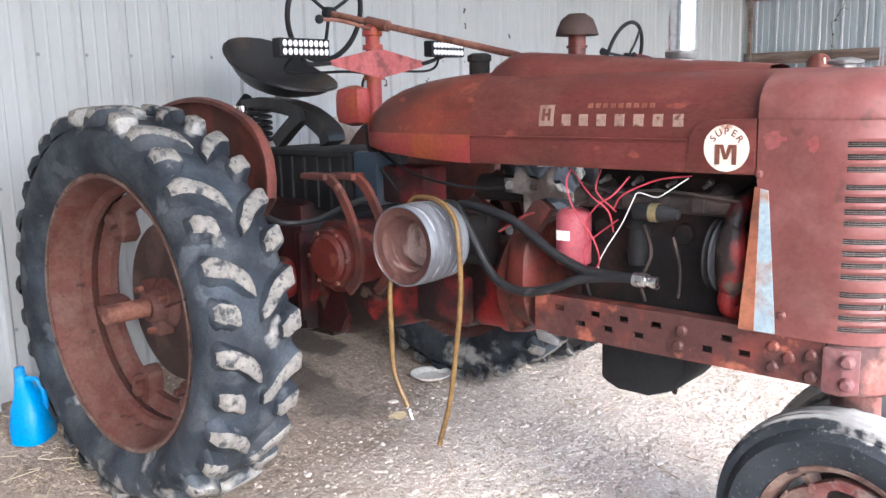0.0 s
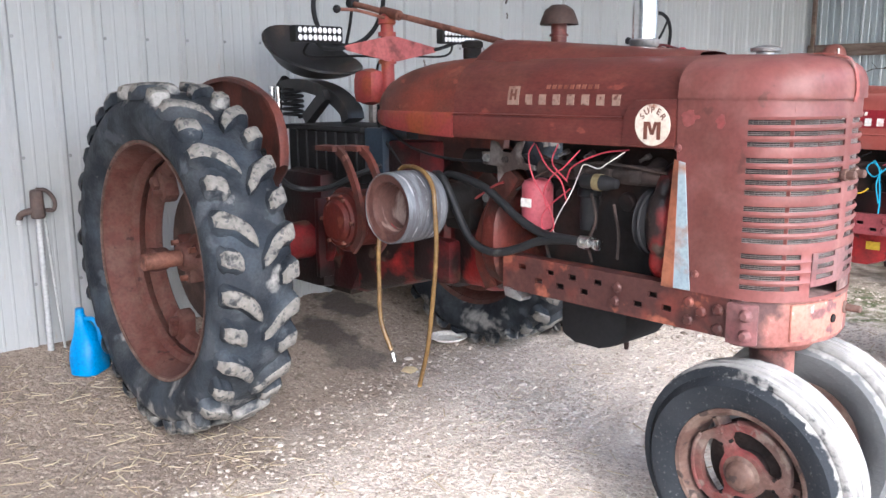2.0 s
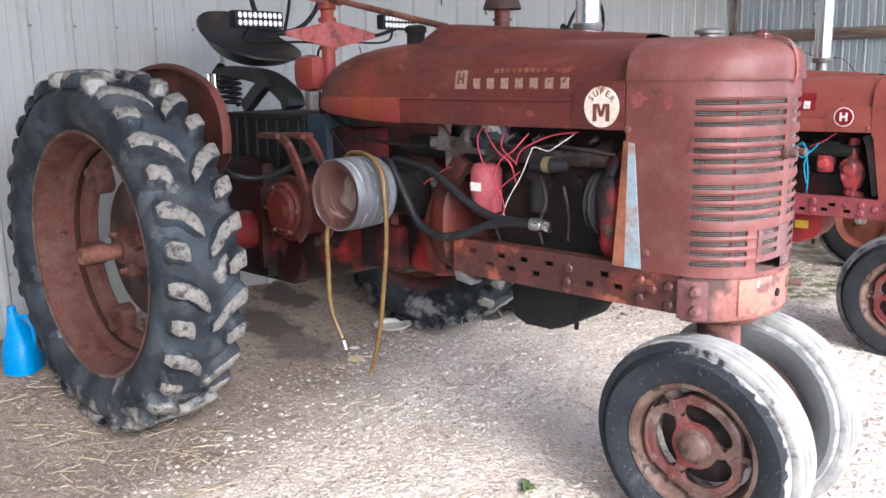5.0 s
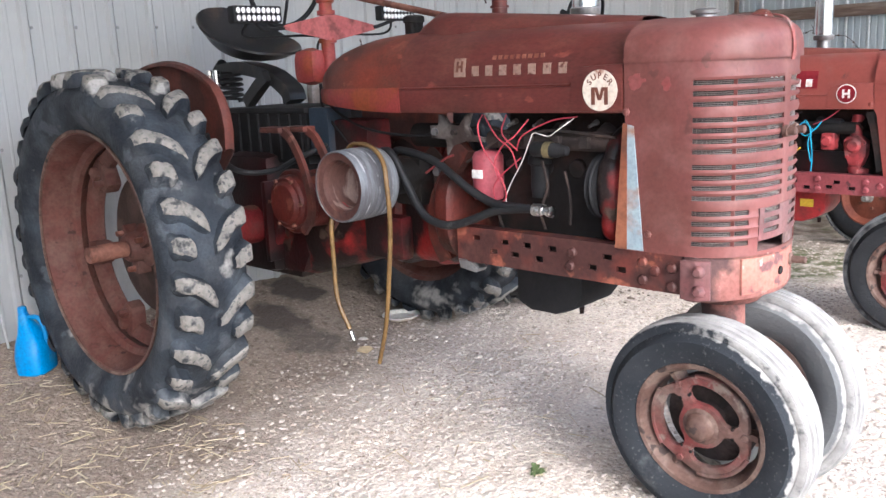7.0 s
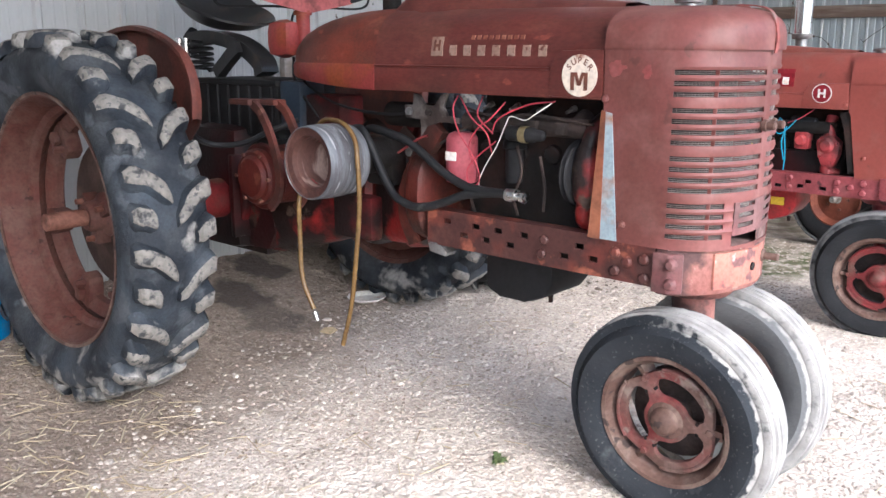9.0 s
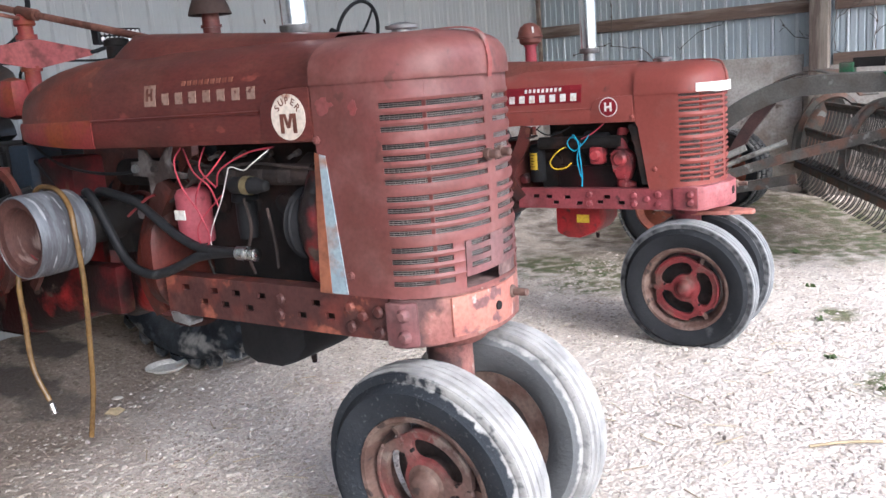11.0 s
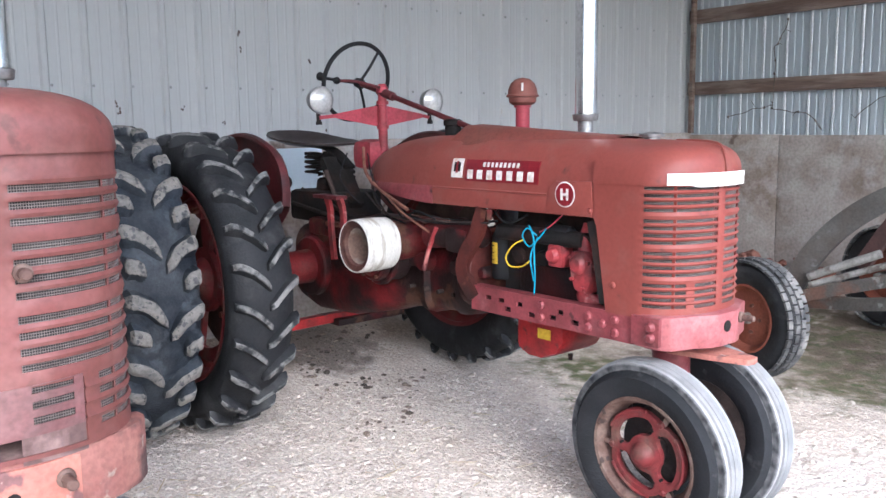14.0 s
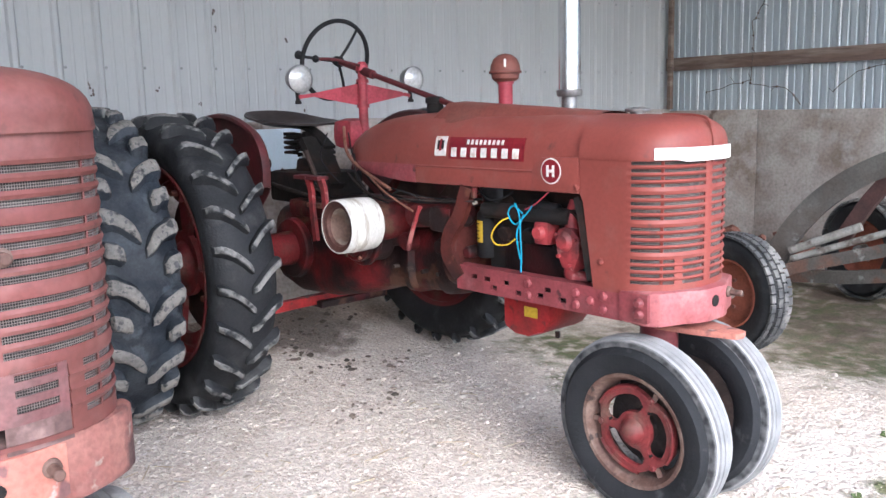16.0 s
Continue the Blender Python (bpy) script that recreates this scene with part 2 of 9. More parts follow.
# fender red with the shade on its inner side mixed in
FENDER_H = mat("red_fender_paint_with_inner_shade", (0.12, 0.022, 0.026), (0.085, 0.018, 0.021), 5, 0.5, bump=0.06, c3=(0.05, 0.02, 0.02), amount=0.3, c3scale=5, spread=0.2)
DARK = mat("black_paint", (0.008, 0.008, 0.009), (0.014, 0.014, 0.016), 6, 0.72, bump=0.08)
SEAT_M = mat("worn_black_steel", (0.014, 0.015, 0.017), (0.022, 0.021, 0.021), 4, 0.35, 0.0, 0.06, c3=(0.06, 0.04, 0.03), amount=0.2, c3scale=6)
SEAT_H = mat("rusty_dark_seat_steel", (0.045, 0.03, 0.028), (0.03, 0.024, 0.024), 5, 0.5, 0.1, 0.1)
RUBBER = mat("black_hose_rubber", (0.012, 0.0125, 0.014), (0.019, 0.02, 0.022), 12, 0.5, 0, 0.15, c4=(0.07, 0.07, 0.07), c4_amount=0.07, c4scale=14)
CHROME = mat("bright_metal", (0.75, 0.75, 0.74), (0.62, 0.62, 0.62), 12, 0.25, 1.0, 0.03)
STEEL = mat("dull_steel", (0.38, 0.38, 0.38), (0.28, 0.28, 0.28), 10, 0.45, 0.8, 0.1)
STACK = mat("bright_silver_pipe", (0.9, 0.9, 0.9), (0.82, 0.82, 0.82), 6, 0.16, 1.0, 0.02)
PULLEY_M = mat("worn_grey_pulley_face", (0.215, 0.228, 0.25), (0.145, 0.153, 0.17), 6, 0.55, 0.3, 0.25, c3=(0.10, 0.10, 0.11), amount=0.35, c3scale=5, stretch=(1, 7, 1), c4=(0.38, 0.39, 0.41), c4_amount=0.14, c4scale=9)
PULLEY_IN = mat("rust_brown_pulley_bore", (0.125, 0.06, 0.049), (0.085, 0.043, 0.036), 8, 0.65, 0.0, 0.25, c3=(0.3, 0.22, 0.19), amount=0.3, c3scale=7, spread=0.1, stretch=(1, 4, 1), c4=(0.26, 0.04, 0.045), c4_amount=0.1, c4scale=9)
PULLEY_H = mat("paper_white_pulley_face", (0.66, 0.65, 0.61), (0.55, 0.54, 0.50), 8, 0.7, 0, 0.15, c3=(0.4, 0.37, 0.32), amount=0.25, c3scale=8, stretch=(1, 5, 1))
GREY_BORE = mat("rust_brown_bore", (0.2, 0.13, 0.1), (0.13, 0.085, 0.068), 8, 0.75, 0, 0.2, c3=(0.3, 0.26, 0.22), amount=0.3, c3scale=8)
HOSE_AMBER = mat("amber_clear_hose", (0.19, 0.115, 0.042), (0.12, 0.072, 0.03), 14, 0.2, 0, 0.05)
FILTER_PINK = mat("pink_red_filter_can", (0.378, 0.086, 0.108), (0.324, 0.068, 0.086), 5, 0.45, 0, 0.03, c4=(0.18, 0.036, 0.041), c4_amount=0.06, c4scale=20)
WIRE_RED = mat("pink_red_wire", (0.42, 0.05, 0.075), (0.36, 0.043, 0.062), 9, 0.5, 0, 0.0)
WIRE_WHITE = mat("white_wire", (0.7, 0.68, 0.64), (0.6, 0.58, 0.55), 9, 0.5, 0, 0.0)
WIRE_BLUE = mat("turquoise_cord", (0.03, 0.33, 0.5), (0.025, 0.28, 0.44), 9, 0.6, 0, 0.1)
WIRE_YELLOW = mat("yellow_wire", (0.75, 0.52, 0.02), (0.66, 0.46, 0.02), 9, 0.5, 0, 0.0)
YELLOW = mat("yellow_label", (0.62, 0.42, 0.03), (0.55, 0.37, 0.03), 9, 0.5, 0, 0.0)
WHITE_PAINT = mat("white_paint", (0.80, 0.78, 0.74), (0.72, 0.70, 0.66), 9, 0.5, 0, 0.04, c3=(0.6, 0.5, 0.42), amount=0.15, c3scale=20)
LETTER_M = mat("worn_cream_letters", (0.315, 0.215, 0.17), (0.247, 0.153, 0.119), 14, 0.6, 0, 0.05, c3=(0.112, 0.037, 0.027), amount=0.12, c3scale=40, spread=0.1)
LETTER_M_WORN = mat("almost_gone_letters", (0.27, 0.12, 0.08), (0.18, 0.06, 0.04), 14, 0.6, 0, 0.05)
EMBLEM_M = mat("cream_white_emblem", (0.76, 0.68, 0.58), (0.68, 0.58, 0.48), 14, 0.55, 0, 0.03, c3=(0.28, 0.12, 0.08), amount=0.12, c3scale=26, spread=0.08)
EMBLEM_BROWN = mat("brown_emblem_print", (0.16, 0.06, 0.04), (0.12, 0.045, 0.03), 14, 0.55, 0, 0.03)
DECAL_RED = mat("dark_red_decal", (0.22, 0.012, 0.02), (0.19, 0.012, 0.02), 9, 0.4, 0, 0.0)
STRIP_ORANGE = mat("orange_trim_edge", (0.3, 0.115, 0.062), (0.23, 0.078, 0.042), 8, 0.6, 0, 0.1, c3=(0.13, 0.05, 0.03), amount=0.34, c3scale=7)
STRIP_BLUE = mat("pale_blue_trim", (0.34, 0.42, 0.46), (0.27, 0.34, 0.38), 6, 0.5, 0, 0.05, c3=(0.3, 0.16, 0.1), amount=0.2, c3scale=9)
DIAMOND_M = mat("faded_pink_plate", (0.374, 0.108, 0.1), (0.306, 0.077, 0.077), 8, 0.6, 0, 0.1, c3=(0.17, 0.046, 0.046), amount=0.25, c3scale=14)
DIAMOND_H = mat("pinkish_red_plate", (0.36, 0.05, 0.07), (0.3, 0.043, 0.058), 8, 0.5, 0, 0.08, c3=(0.2, 0.035, 0.04), amount=0.25, c3scale=9, spread=0.2)
FENDER_M = mat("rust_red_fender", (0.119, 0.036, 0.028), (0.149, 0.045, 0.031), 5, 0.55, 0, 0.1, c3=(0.072, 0.029, 0.024), amount=0.35, c3scale=6, c4=(0.187, 0.089, 0.069), c4_amount=0.06, c4scale=10)
SCREEN = mat("radiator_screen", (0.189, 0.161, 0.147), (0.133, 0.108, 0.099), 40, 0.7, 0.1, 0.2, 160, c3=(0.231, 0.203, 0.189), amount=0.22, c3scale=6)
LENS = mat("frosted_lamp_lens", (0.62, 0.62, 0.60), (0.5, 0.5, 0.49), 5, 0.15, 0.3, 0.02)
LED = mat("led_lenses", (0.85, 0.85, 0.85), (0.8, 0.8, 0.8), 20, 0.15, 0.2, 0.0)
BLUE_PLASTIC = mat("blue_plastic", (0.01, 0.26, 0.62), (0.012, 0.22, 0.56), 6, 0.4, 0, 0.05, dirt=(0.2, 0.3, 0.36), dirt_amount=0.15)
WALL_WHITE = mat("white_painted_steel", (0.375, 0.388, 0.396), (0.345, 0.357, 0.365), 0.9, 0.4, 0, 0.02, c3=(0.31, 0.317, 0.32), amount=0.25, c3scale=0.8, spread=0.45, stretch=(1, 1, 0.3), c4=(0.34, 0.33, 0.31), c4_amount=0.0, c4scale=26, grain=0.05)
WALL_GREY = mat("bare_galvanised_sheet", (0.42, 0.47, 0.50), (0.35, 0.40, 0.435), 1.6, 0.45, 0.1, 0.03, c3=(0.24, 0.255, 0.26), amount=0.22, c3scale=2.0, spread=0.45, stretch=(1, 1, 0.25), grain=0.08)
PANEL_BLUE = mat("pale_bluish_white", (0.62, 0.72, 0.80), (0.56, 0.66, 0.74), 3, 0.35, 0, 0.02, grain=0.08)
SCREW_M = mat("dull_grey_screw_heads", (0.27, 0.275, 0.28), (0.22, 0.222, 0.225), 10, 0.5, 0.6, 0.1)
WALL_RIB = mat("light_sheet_lap", (0.6, 0.645, 0.67), (0.5, 0.54, 0.565), 3, 0.45, 0.1, 0.03)
CONCRETE = mat("stained_concrete", (0.45, 0.415, 0.385), (0.34, 0.305, 0.275), 1.6, 0.9, 0, 0.4, 40, c3=(0.22, 0.175, 0.145), amount=0.42, c3scale=1.8, spread=0.22, dirt=(0.5, 0.49, 0.47), dirt_amount=0.3, c4=(0.15, 0.115, 0.095), c4_amount=0.1, c4scale=5)
WOOD = mat("weathered_brown_timber", (0.17, 0.12, 0.095), (0.12, 0.085, 0.07), 5, 0.85, 0, 0.3, 40, c3=(0.24, 0.19, 0.16), amount=0.3, c3scale=5, stretch=(0.3, 1, 3))
POST_WOOD = mat("grey_post_timber", (0.26, 0.225, 0.19), (0.19, 0.16, 0.135), 5, 0.85, 0, 0.3, 40, c3=(0.13, 0.1, 0.085), amount=0.25, c3scale=5, stretch=(3, 3, 0.3))
# unseen roof, kept bright so that it bounces light down
ROOF = mat("roof_sheet", (0.74, 0.75, 0.75), (0.66, 0.67, 0.68), 2, 0.5, 0.0, 0.05)
RAKE_STEEL = mat("brown_grey_rake_steel", (0.115, 0.108, 0.095), (0.078, 0.072, 0.065), 6, 0.7, 0.1, 0.2, c3=(0.135, 0.078, 0.058), amount=0.3, c3scale=7, c4=(0.203, 0.203, 0.189), c4_amount=0.12, c4scale=12)
RAKE_GREEN = mat("faded_green_paint", (0.014, 0.10, 0.042), (0.018, 0.075, 0.035), 6, 0.5, 0, 0.1, c3=(0.06, 0.07, 0.05), amount=0.25, c3scale=8)
RAKE_PALE = mat("pale_pitted_rod", (0.33, 0.32, 0.295), (0.22, 0.21, 0.195), 14, 0.6, 0.2, 0.2, c3=(0.12, 0.1, 0.085), amount=0.25, c3scale=16)
TINE = mat("grey_spring_tine", (0.054, 0.05, 0.047), (0.036, 0.033, 0.031), 14, 0.6, 0.3, 0.1)
ORANGE_RIM = mat("rusty_orange_rim", (0.26, 0.08, 0.045), (0.19, 0.06, 0.04), 8, 0.65, 0, 0.2)
HYDRANT = mat("weathered_brown_iron", (0.12, 0.085, 0.075), (0.085, 0.065, 0.06), 9, 0.7, 0.1, 0.2)
PIPE_PALE = mat("galvanised_standpipe", (0.5, 0.51, 0.52), (0.42, 0.43, 0.44), 9, 0.5, 0.3, 0.1)
VINE = mat("dead_brown_vine", (0.085, 0.068, 0.055), (0.13, 0.105, 0.085), 9, 0.9, 0, 0.2)
LEAF = mat("green_weed_leaf", (0.055, 0.085, 0.025), (0.08, 0.11, 0.04), 20, 0.7, 0, 0.1)
STRAW = mat("dry_straw", (0.42, 0.33, 0.2), (0.33, 0.26, 0.16), 20, 0.8, 0, 0.1)



def dusty_tyre(name, axle, rubber, rubber2, dust, groove, half, ragged, worn_x=None, edge=None):
    """Rubber whose tread carries pale dust that tears off raggedly over the shoulders; edge: a whiter band on each shoulder."""
    m = bpy.data.materials.new(name)
    m.use_nodes = True
    n, link = m.node_tree.nodes, m.node_tree.links.new
    b = n["Principled BSDF"]
    tc = n.new("ShaderNodeTexCoord")
    sp = n.new("ShaderNodeSeparateXYZ")
    link(tc.outputs["Object"], sp.inputs[0])

    def cloud(s, d=6.0, w=0.0):
        t = n.new("ShaderNodeTexNoise")
        t.noise_dimensions = "4D"
        t.inputs["Scale"].default_value, t.inputs["Detail"].default_value, t.inputs["W"].default_value = s, d, w
        link(tc.outputs["Object"], t.inputs["Vector"])
        return t.outputs["Fac"]

    def calc(op, a, c, d=None):
        x = n.new("ShaderNodeMath")
        x.operation = op
        for v, s in zip((a, c, d), x.inputs):
            if v is None:
                continue
            if isinstance(v, (int, float)):
                s.default_value = v
            else:
                link(v, s)
        return x.outputs[0]

    def ramp(f, lo, hi):
        r = n.new("ShaderNodeMapRange")
        r.inputs["From Min"].default_value, r.inputs["From Max"].default_value = lo, hi
        link(f, r.inputs["Value"])
        return r.outputs[0]

    def mix(f, a, c):
        x = n.new("ShaderNodeMix")
        x.data_type = "RGBA"
        link(f, x.inputs["Factor"])
        for v, s in ((a, x.inputs["A"]), (c, x.inputs["B"])):
            if isinstance(v, tuple):
                s.default_value = (*v, 1)
            else:
                link(v, s)
        return x.outputs["Result"]
    side = mix(ramp(cloud(5), 0.35, 0.65), rubber, rubber2)
    side = mix(ramp(cloud(9, 9.0, 2.0), 0.6, 0.85), side, (0.16, 0.165, 0.17))
    pale = mix(ramp(cloud(11, 8.0, 5.0), 0.38, 0.66), dust, groove)
    # distance from the wheel's own leaning plane, and from its axle
    ax, yc, az, lean = axle
    dx, dz = calc("SUBTRACT", sp.outputs[0], ax), calc("SUBTRACT", sp.outputs[2], az)
    radius = calc("SQRT", calc("ADD", calc("MULTIPLY", dx, dx), calc("MULTIPLY", dz, dz)), 0)
    d = calc("ABSOLUTE", calc("MULTIPLY_ADD", dz, lean, calc("SUBTRACT", sp.outputs[1], yc)), 0)
    d = calc("MULTIPLY_ADD", ramp(radius, 0.325, 0.25), 0.09, d)
    torn = calc("MULTIPLY_ADD", calc("SUBTRACT", cloud(24, 10.0, 4.0), 0.5), ragged, d)
    if edge:
        pale = mix(ramp(torn, half * 0.62, half * 0.7), pale, edge)
    if worn_x:
        torn = calc("MULTIPLY_ADD", ramp(calc("MULTIPLY_ADD", cloud(4, 6.0, 8.0), 0.3, sp.outputs[0]), worn_x[0], worn_x[1]), 0.045, torn)
    col = mix(ramp(torn, half + 0.006, half - 0.006), side, pale)
    fine = cloud(70, 4.0, 1.0)
    col = mix(ramp(fine, 0.6, 0.85), col, (0.16, 0.162, 0.165)) if worn_x else col
    link(col, b.inputs["Base Color"])
    b.inputs["Roughness"].default_value = 0.85
    b.inputs["Specular IOR Level"].default_value = 0.3
    bp = n.new("ShaderNodeBump")
    bp.inputs["Strength"].default_value, bp.inputs["Distance"].default_value = 0.5, 0.008
    link(calc("ADD", fine, calc("MULTIPLY", cloud(16, 8.0, 5.0), 1.2)), bp.inputs["Height"])
    link(bp.outputs[0], b.inputs["Normal"])
    return m


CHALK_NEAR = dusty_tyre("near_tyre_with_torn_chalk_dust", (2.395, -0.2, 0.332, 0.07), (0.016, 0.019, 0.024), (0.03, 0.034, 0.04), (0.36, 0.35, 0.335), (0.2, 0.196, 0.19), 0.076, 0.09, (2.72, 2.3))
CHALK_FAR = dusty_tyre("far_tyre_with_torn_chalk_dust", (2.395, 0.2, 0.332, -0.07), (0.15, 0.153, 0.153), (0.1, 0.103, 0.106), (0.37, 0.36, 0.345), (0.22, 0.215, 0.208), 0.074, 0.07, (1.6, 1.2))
BAND_NEAR = dusty_tyre("near_tyre_with_pale_shoulder_ribs", (2.29, -0.18, 0.325, 0.07), (0.011, 0.012, 0.014), (0.02, 0.021, 0.024), (0.19, 0.192, 0.196), (0.27, 0.27, 0.272), 0.053, 0.014, None, (0.3, 0.3, 0.302))
BAND_FAR = dusty_tyre("far_tyre_with_pale_shoulder_ribs", (2.29, 0.18, 0.325, -0.07), (0.011, 0.012, 0.014), (0.02, 0.021, 0.024), (0.18, 0.182, 0.186), (0.25, 0.252, 0.255), 0.053, 0.014, None, (0.31, 0.31, 0.312))


# ---- mesh helpers ----
ID = Matrix.Identity(4)


def part(name, bm, material, parent=None, label="", smooth=38.0):
    bmesh.ops.recalc_face_normals(bm, faces=bm.faces)
    me = bpy.data.meshes.new(name)
    bm.to_mesh(me)
    bm.free()
    me.materials.append(material)
    if smooth:
        me.shade_smooth()
        me.set_sharp_from_angle(angle=radians(smooth))
    ob = new(name, me)
    if parent is not None:
        ob.parent = parent
    if label:
        ob["label"] = label
    return ob


def thing(name, m, label, category, group="", kind=""):
    ob = new(name)
    ob.empty_display_size = 0.1
    ob.matrix_world = m
    return tagged(ob, label, category, group, kind)


def box(bm, x0, x1, y0, y1, z0, z1, bev=0.0, m=ID):
    t = bmesh.new()
    bmesh.ops.create_cube(t, size=1.0)
    for v in t.verts:
        v.co = Vector((x0 + (v.co.x + 0.5) * (x1 - x0), y0 + (v.co.y + 0.5) * (y1 - y0), z0 + (v.co.z + 0.5) * (z1 - z0)))
    if bev:
        bmesh.ops.bevel(t, geom=t.edges[:], offset=bev, segments=2, affect="EDGES", profile=0.6)
    return merge(bm, t, m)


def merge(bm, t, m=ID):
    remap = [bm.verts.new(m @ v.co) for v in t.verts]
    t.verts.index_update()
    for f in t.faces:
        bm.faces.new([remap[v.index] for v in f.verts])
    t.free()
    return bm


def axis_matrix(p0, p1):
    p0, p1 = Vector(p0), Vector(p1)
    return Matrix.Translation(p0) @ (p1 - p0).to_track_quat("Z", "Y").to_matrix().to_4x4()


def lathe(bm, profile, m=ID, seg=32, closed=False, jitter=0.0):
    """Turns (radius, height) pairs about the local z axis. closed joins the last pair to the first."""
    rings = []
    for r, h in profile:
        if r < 1e-5:
            rings.append([bm.verts.new(m @ Vector((0, 0, h)))])
        else:
            rings.append([bm.verts.new(m @ Vector((r * math.cos(2 * math.pi * k / seg), r * math.sin(2 * math.pi * k / seg), h))) for k in range(seg)])
    pairs = list(zip(rings, rings[1:]))
    if closed:
        pairs.append((rings[-1], rings[0]))
    for a, c in pairs:
        for k in range(seg):
            q = []
            for v in (a[k % len(a)], a[(k + 1) % seg % len(a)], c[(k + 1) % seg % len(c)], c[k % len(c)]):
                if v not in q:
                    q.append(v)
            if len(q) > 2:
                bm.faces.new(q)
    return bm


def rod(bm, p0, p1, r, r1=None, seg=12, bev=0.0):
    length = (Vector(p1) - Vector(p0)).length
    r1 = r if r1 is None else r1
    b = min(bev, r * 0.5, length * 0.4)
    pr = [(0, 0), (r - b, 0), (r, b), (r1, length - b), (r1 - b, length), (0, length)] if b else [(0, 0), (r, 0), (r1, length), (0, length)]
    return lathe(bm, pr, axis_matrix(p0, p1), seg)


def curve_points(pts, n=8):
    """A smooth line through the points."""
    p = [Vector(q) for q in pts]
    p = [2 * p[0] - p[1]] + p + [2 * p[-1] - p[-2]]
    out = []
    for i in range(1, len(p) - 2):
        a, b, c, d = p[i - 1:i + 3]
        for k in range(n):
            t = k / n
            out.append(0.5 * ((2 * b) + (c - a) * t + (2 * a - 5 * b + 4 * c - d) * t * t + (3 * b - a - 3 * c + d) * t ** 3))
    out.append(p[-2])
    return out


def tube(bm, pts, r, seg=8, n=8, smooth=True, flat=None):
    """A round hose along the points; flat gives (width, height) for a bar instead."""
    line = curve_points(pts, n) if smooth else [Vector(q) for q in pts]
    prev, rings = None, []
    for i, q in enumerate(line):
        d = (line[min(i + 1, len(line) - 1)] - line[max(i - 1, 0)]).normalized()
        up = prev if prev is not None else (Vector((0, 0, 1)) if abs(d.z) < 0.9 else Vector((1, 0, 0)))
        side = d.cross(up).normalized()
        up = side.cross(d).normalized()
        prev = up
        if flat:
            w, h = flat[0] / 2, flat[1] / 2
            rings.append([bm.verts.new(q + side * a * w + up * b * h) for a, b in ((-1, -1), (1, -1), (1, 1), (-1, 1))])
        else:
            rr = r(i / (len(line) - 1)) if callable(r) else r
            rings.append([bm.verts.new(q + side * rr * math.cos(2 * math.pi * k / seg) + up * rr * math.sin(2 * math.pi * k / seg)) for k in range(seg)])
    s = len(rings[0])
    for a, c in zip(rings, rings[1:]):
        for k in range(s):
            bm.faces.new((a[k], a[(k + 1) % s], c[(k + 1) % s], c[k]))
    bm.faces.new(rings[0][::-1])
    bm.faces.new(rings[-1])
    return bm


def prism(bm, outline, thick, m=ID, bev=0.0):
    """A flat plate from an outline in local x, y, with its thickness along z."""
    t = bmesh.new()
    f = t.faces.new([t.verts.new((x, y, 0)) for x, y in outline])
    g = bmesh.ops.extrude_face_region(t, geom=[f])
    for v in g["geom"]:
        if isinstance(v, bmesh.types.BMVert):
            v.co.z += thick
    if bev:
        bmesh.ops.bevel(t, geom=t.edges[:], offset=bev, segments=2, affect="EDGES", profile=0.6)
    return merge(bm, t, m)


def grid(bm, rows, close=False):
    """Faces between rows of points."""
    vr = [[bm.verts.new(p) for p in row] for row in rows]
    for a, c in zip(vr, vr[1:]):
        n = len(a)
        for k in range(n if close else n - 1):
            bm.faces.new((a[k], a[(k + 1) % n], c[(k + 1) % n], c[k]))
    return vr


def thicken(bm, thick):
    bm.normal_update()
    bmesh.ops.solidify(bm, geom=bm.faces[:], thickness=thick)


def one(fn, *a, **k):
    return fn(bmesh.new(), *a, **k)


XZ = Matrix(((1, 0, 0, 0), (0, 0, 1, 0), (0, 1, 0, 0), (0, 0, 0, 1)))      # local x, y to the world's x, z; thickness to +y
AX_Y = Matrix.Rotation(radians(-90), 4, "X")                               # local z to +y


def inward(bm, thick):
    """Gives a shell thickness towards its inside."""
    y0 = max(v.co.y for v in bm.verts)
    t = bm.copy()
    thicken(t, thick)
    grew = max(v.co.y for v in t.verts) > y0 + thick * 0.3
    t.free()
    thicken(bm, -thick if grew else thick)


def sheet(bm, us, vs, pos, keep, thick):
    """A sheet over the grid us x vs with the cells left out that keep() refuses, given thickness along its normals."""
    t = bmesh.new()
    vv = {}

    def vert(i, j):
        if (i, j) not in vv:
            vv[i, j] = t.verts.new(pos(us[i], vs[j]))
        return vv[i, j]
    for i in range(len(us) - 1):
        for j in range(len(vs) - 1):
            if keep((us[i] + us[i + 1]) / 2, (vs[j] + vs[j + 1]) / 2):
                t.faces.new((vert(i, j), vert(i + 1, j), vert(i + 1, j + 1), vert(i, j + 1)))
    thicken(t, thick)
    return merge(bm, t)


# ---- the shed ----
WX, WY = -3.1, 7.22            # the white back wall and the bare side wall


def ground_height(x, y):
    s = min(max((-1.9 - x) / 1.2, 0.0), 1.15)
    z = 0.2 * s ** 1.2
    z += 0.016 * (noise.noise((x * 0.9, y * 0.9, 1.3))) + 0.007 * noise.noise((x * 4, y * 4, 5.0)) + 0.008 * noise.noise((x * 13, y * 13, 2.0)) + 0.005 * noise.noise((x * 27, y * 27, 7.0))
    if y > 5.2 and x < 1:
        z += 0.12 * min((y - 5.2) / 1.6, 1.0) * min(1.0, (1 - x) / 1.5)
    return z


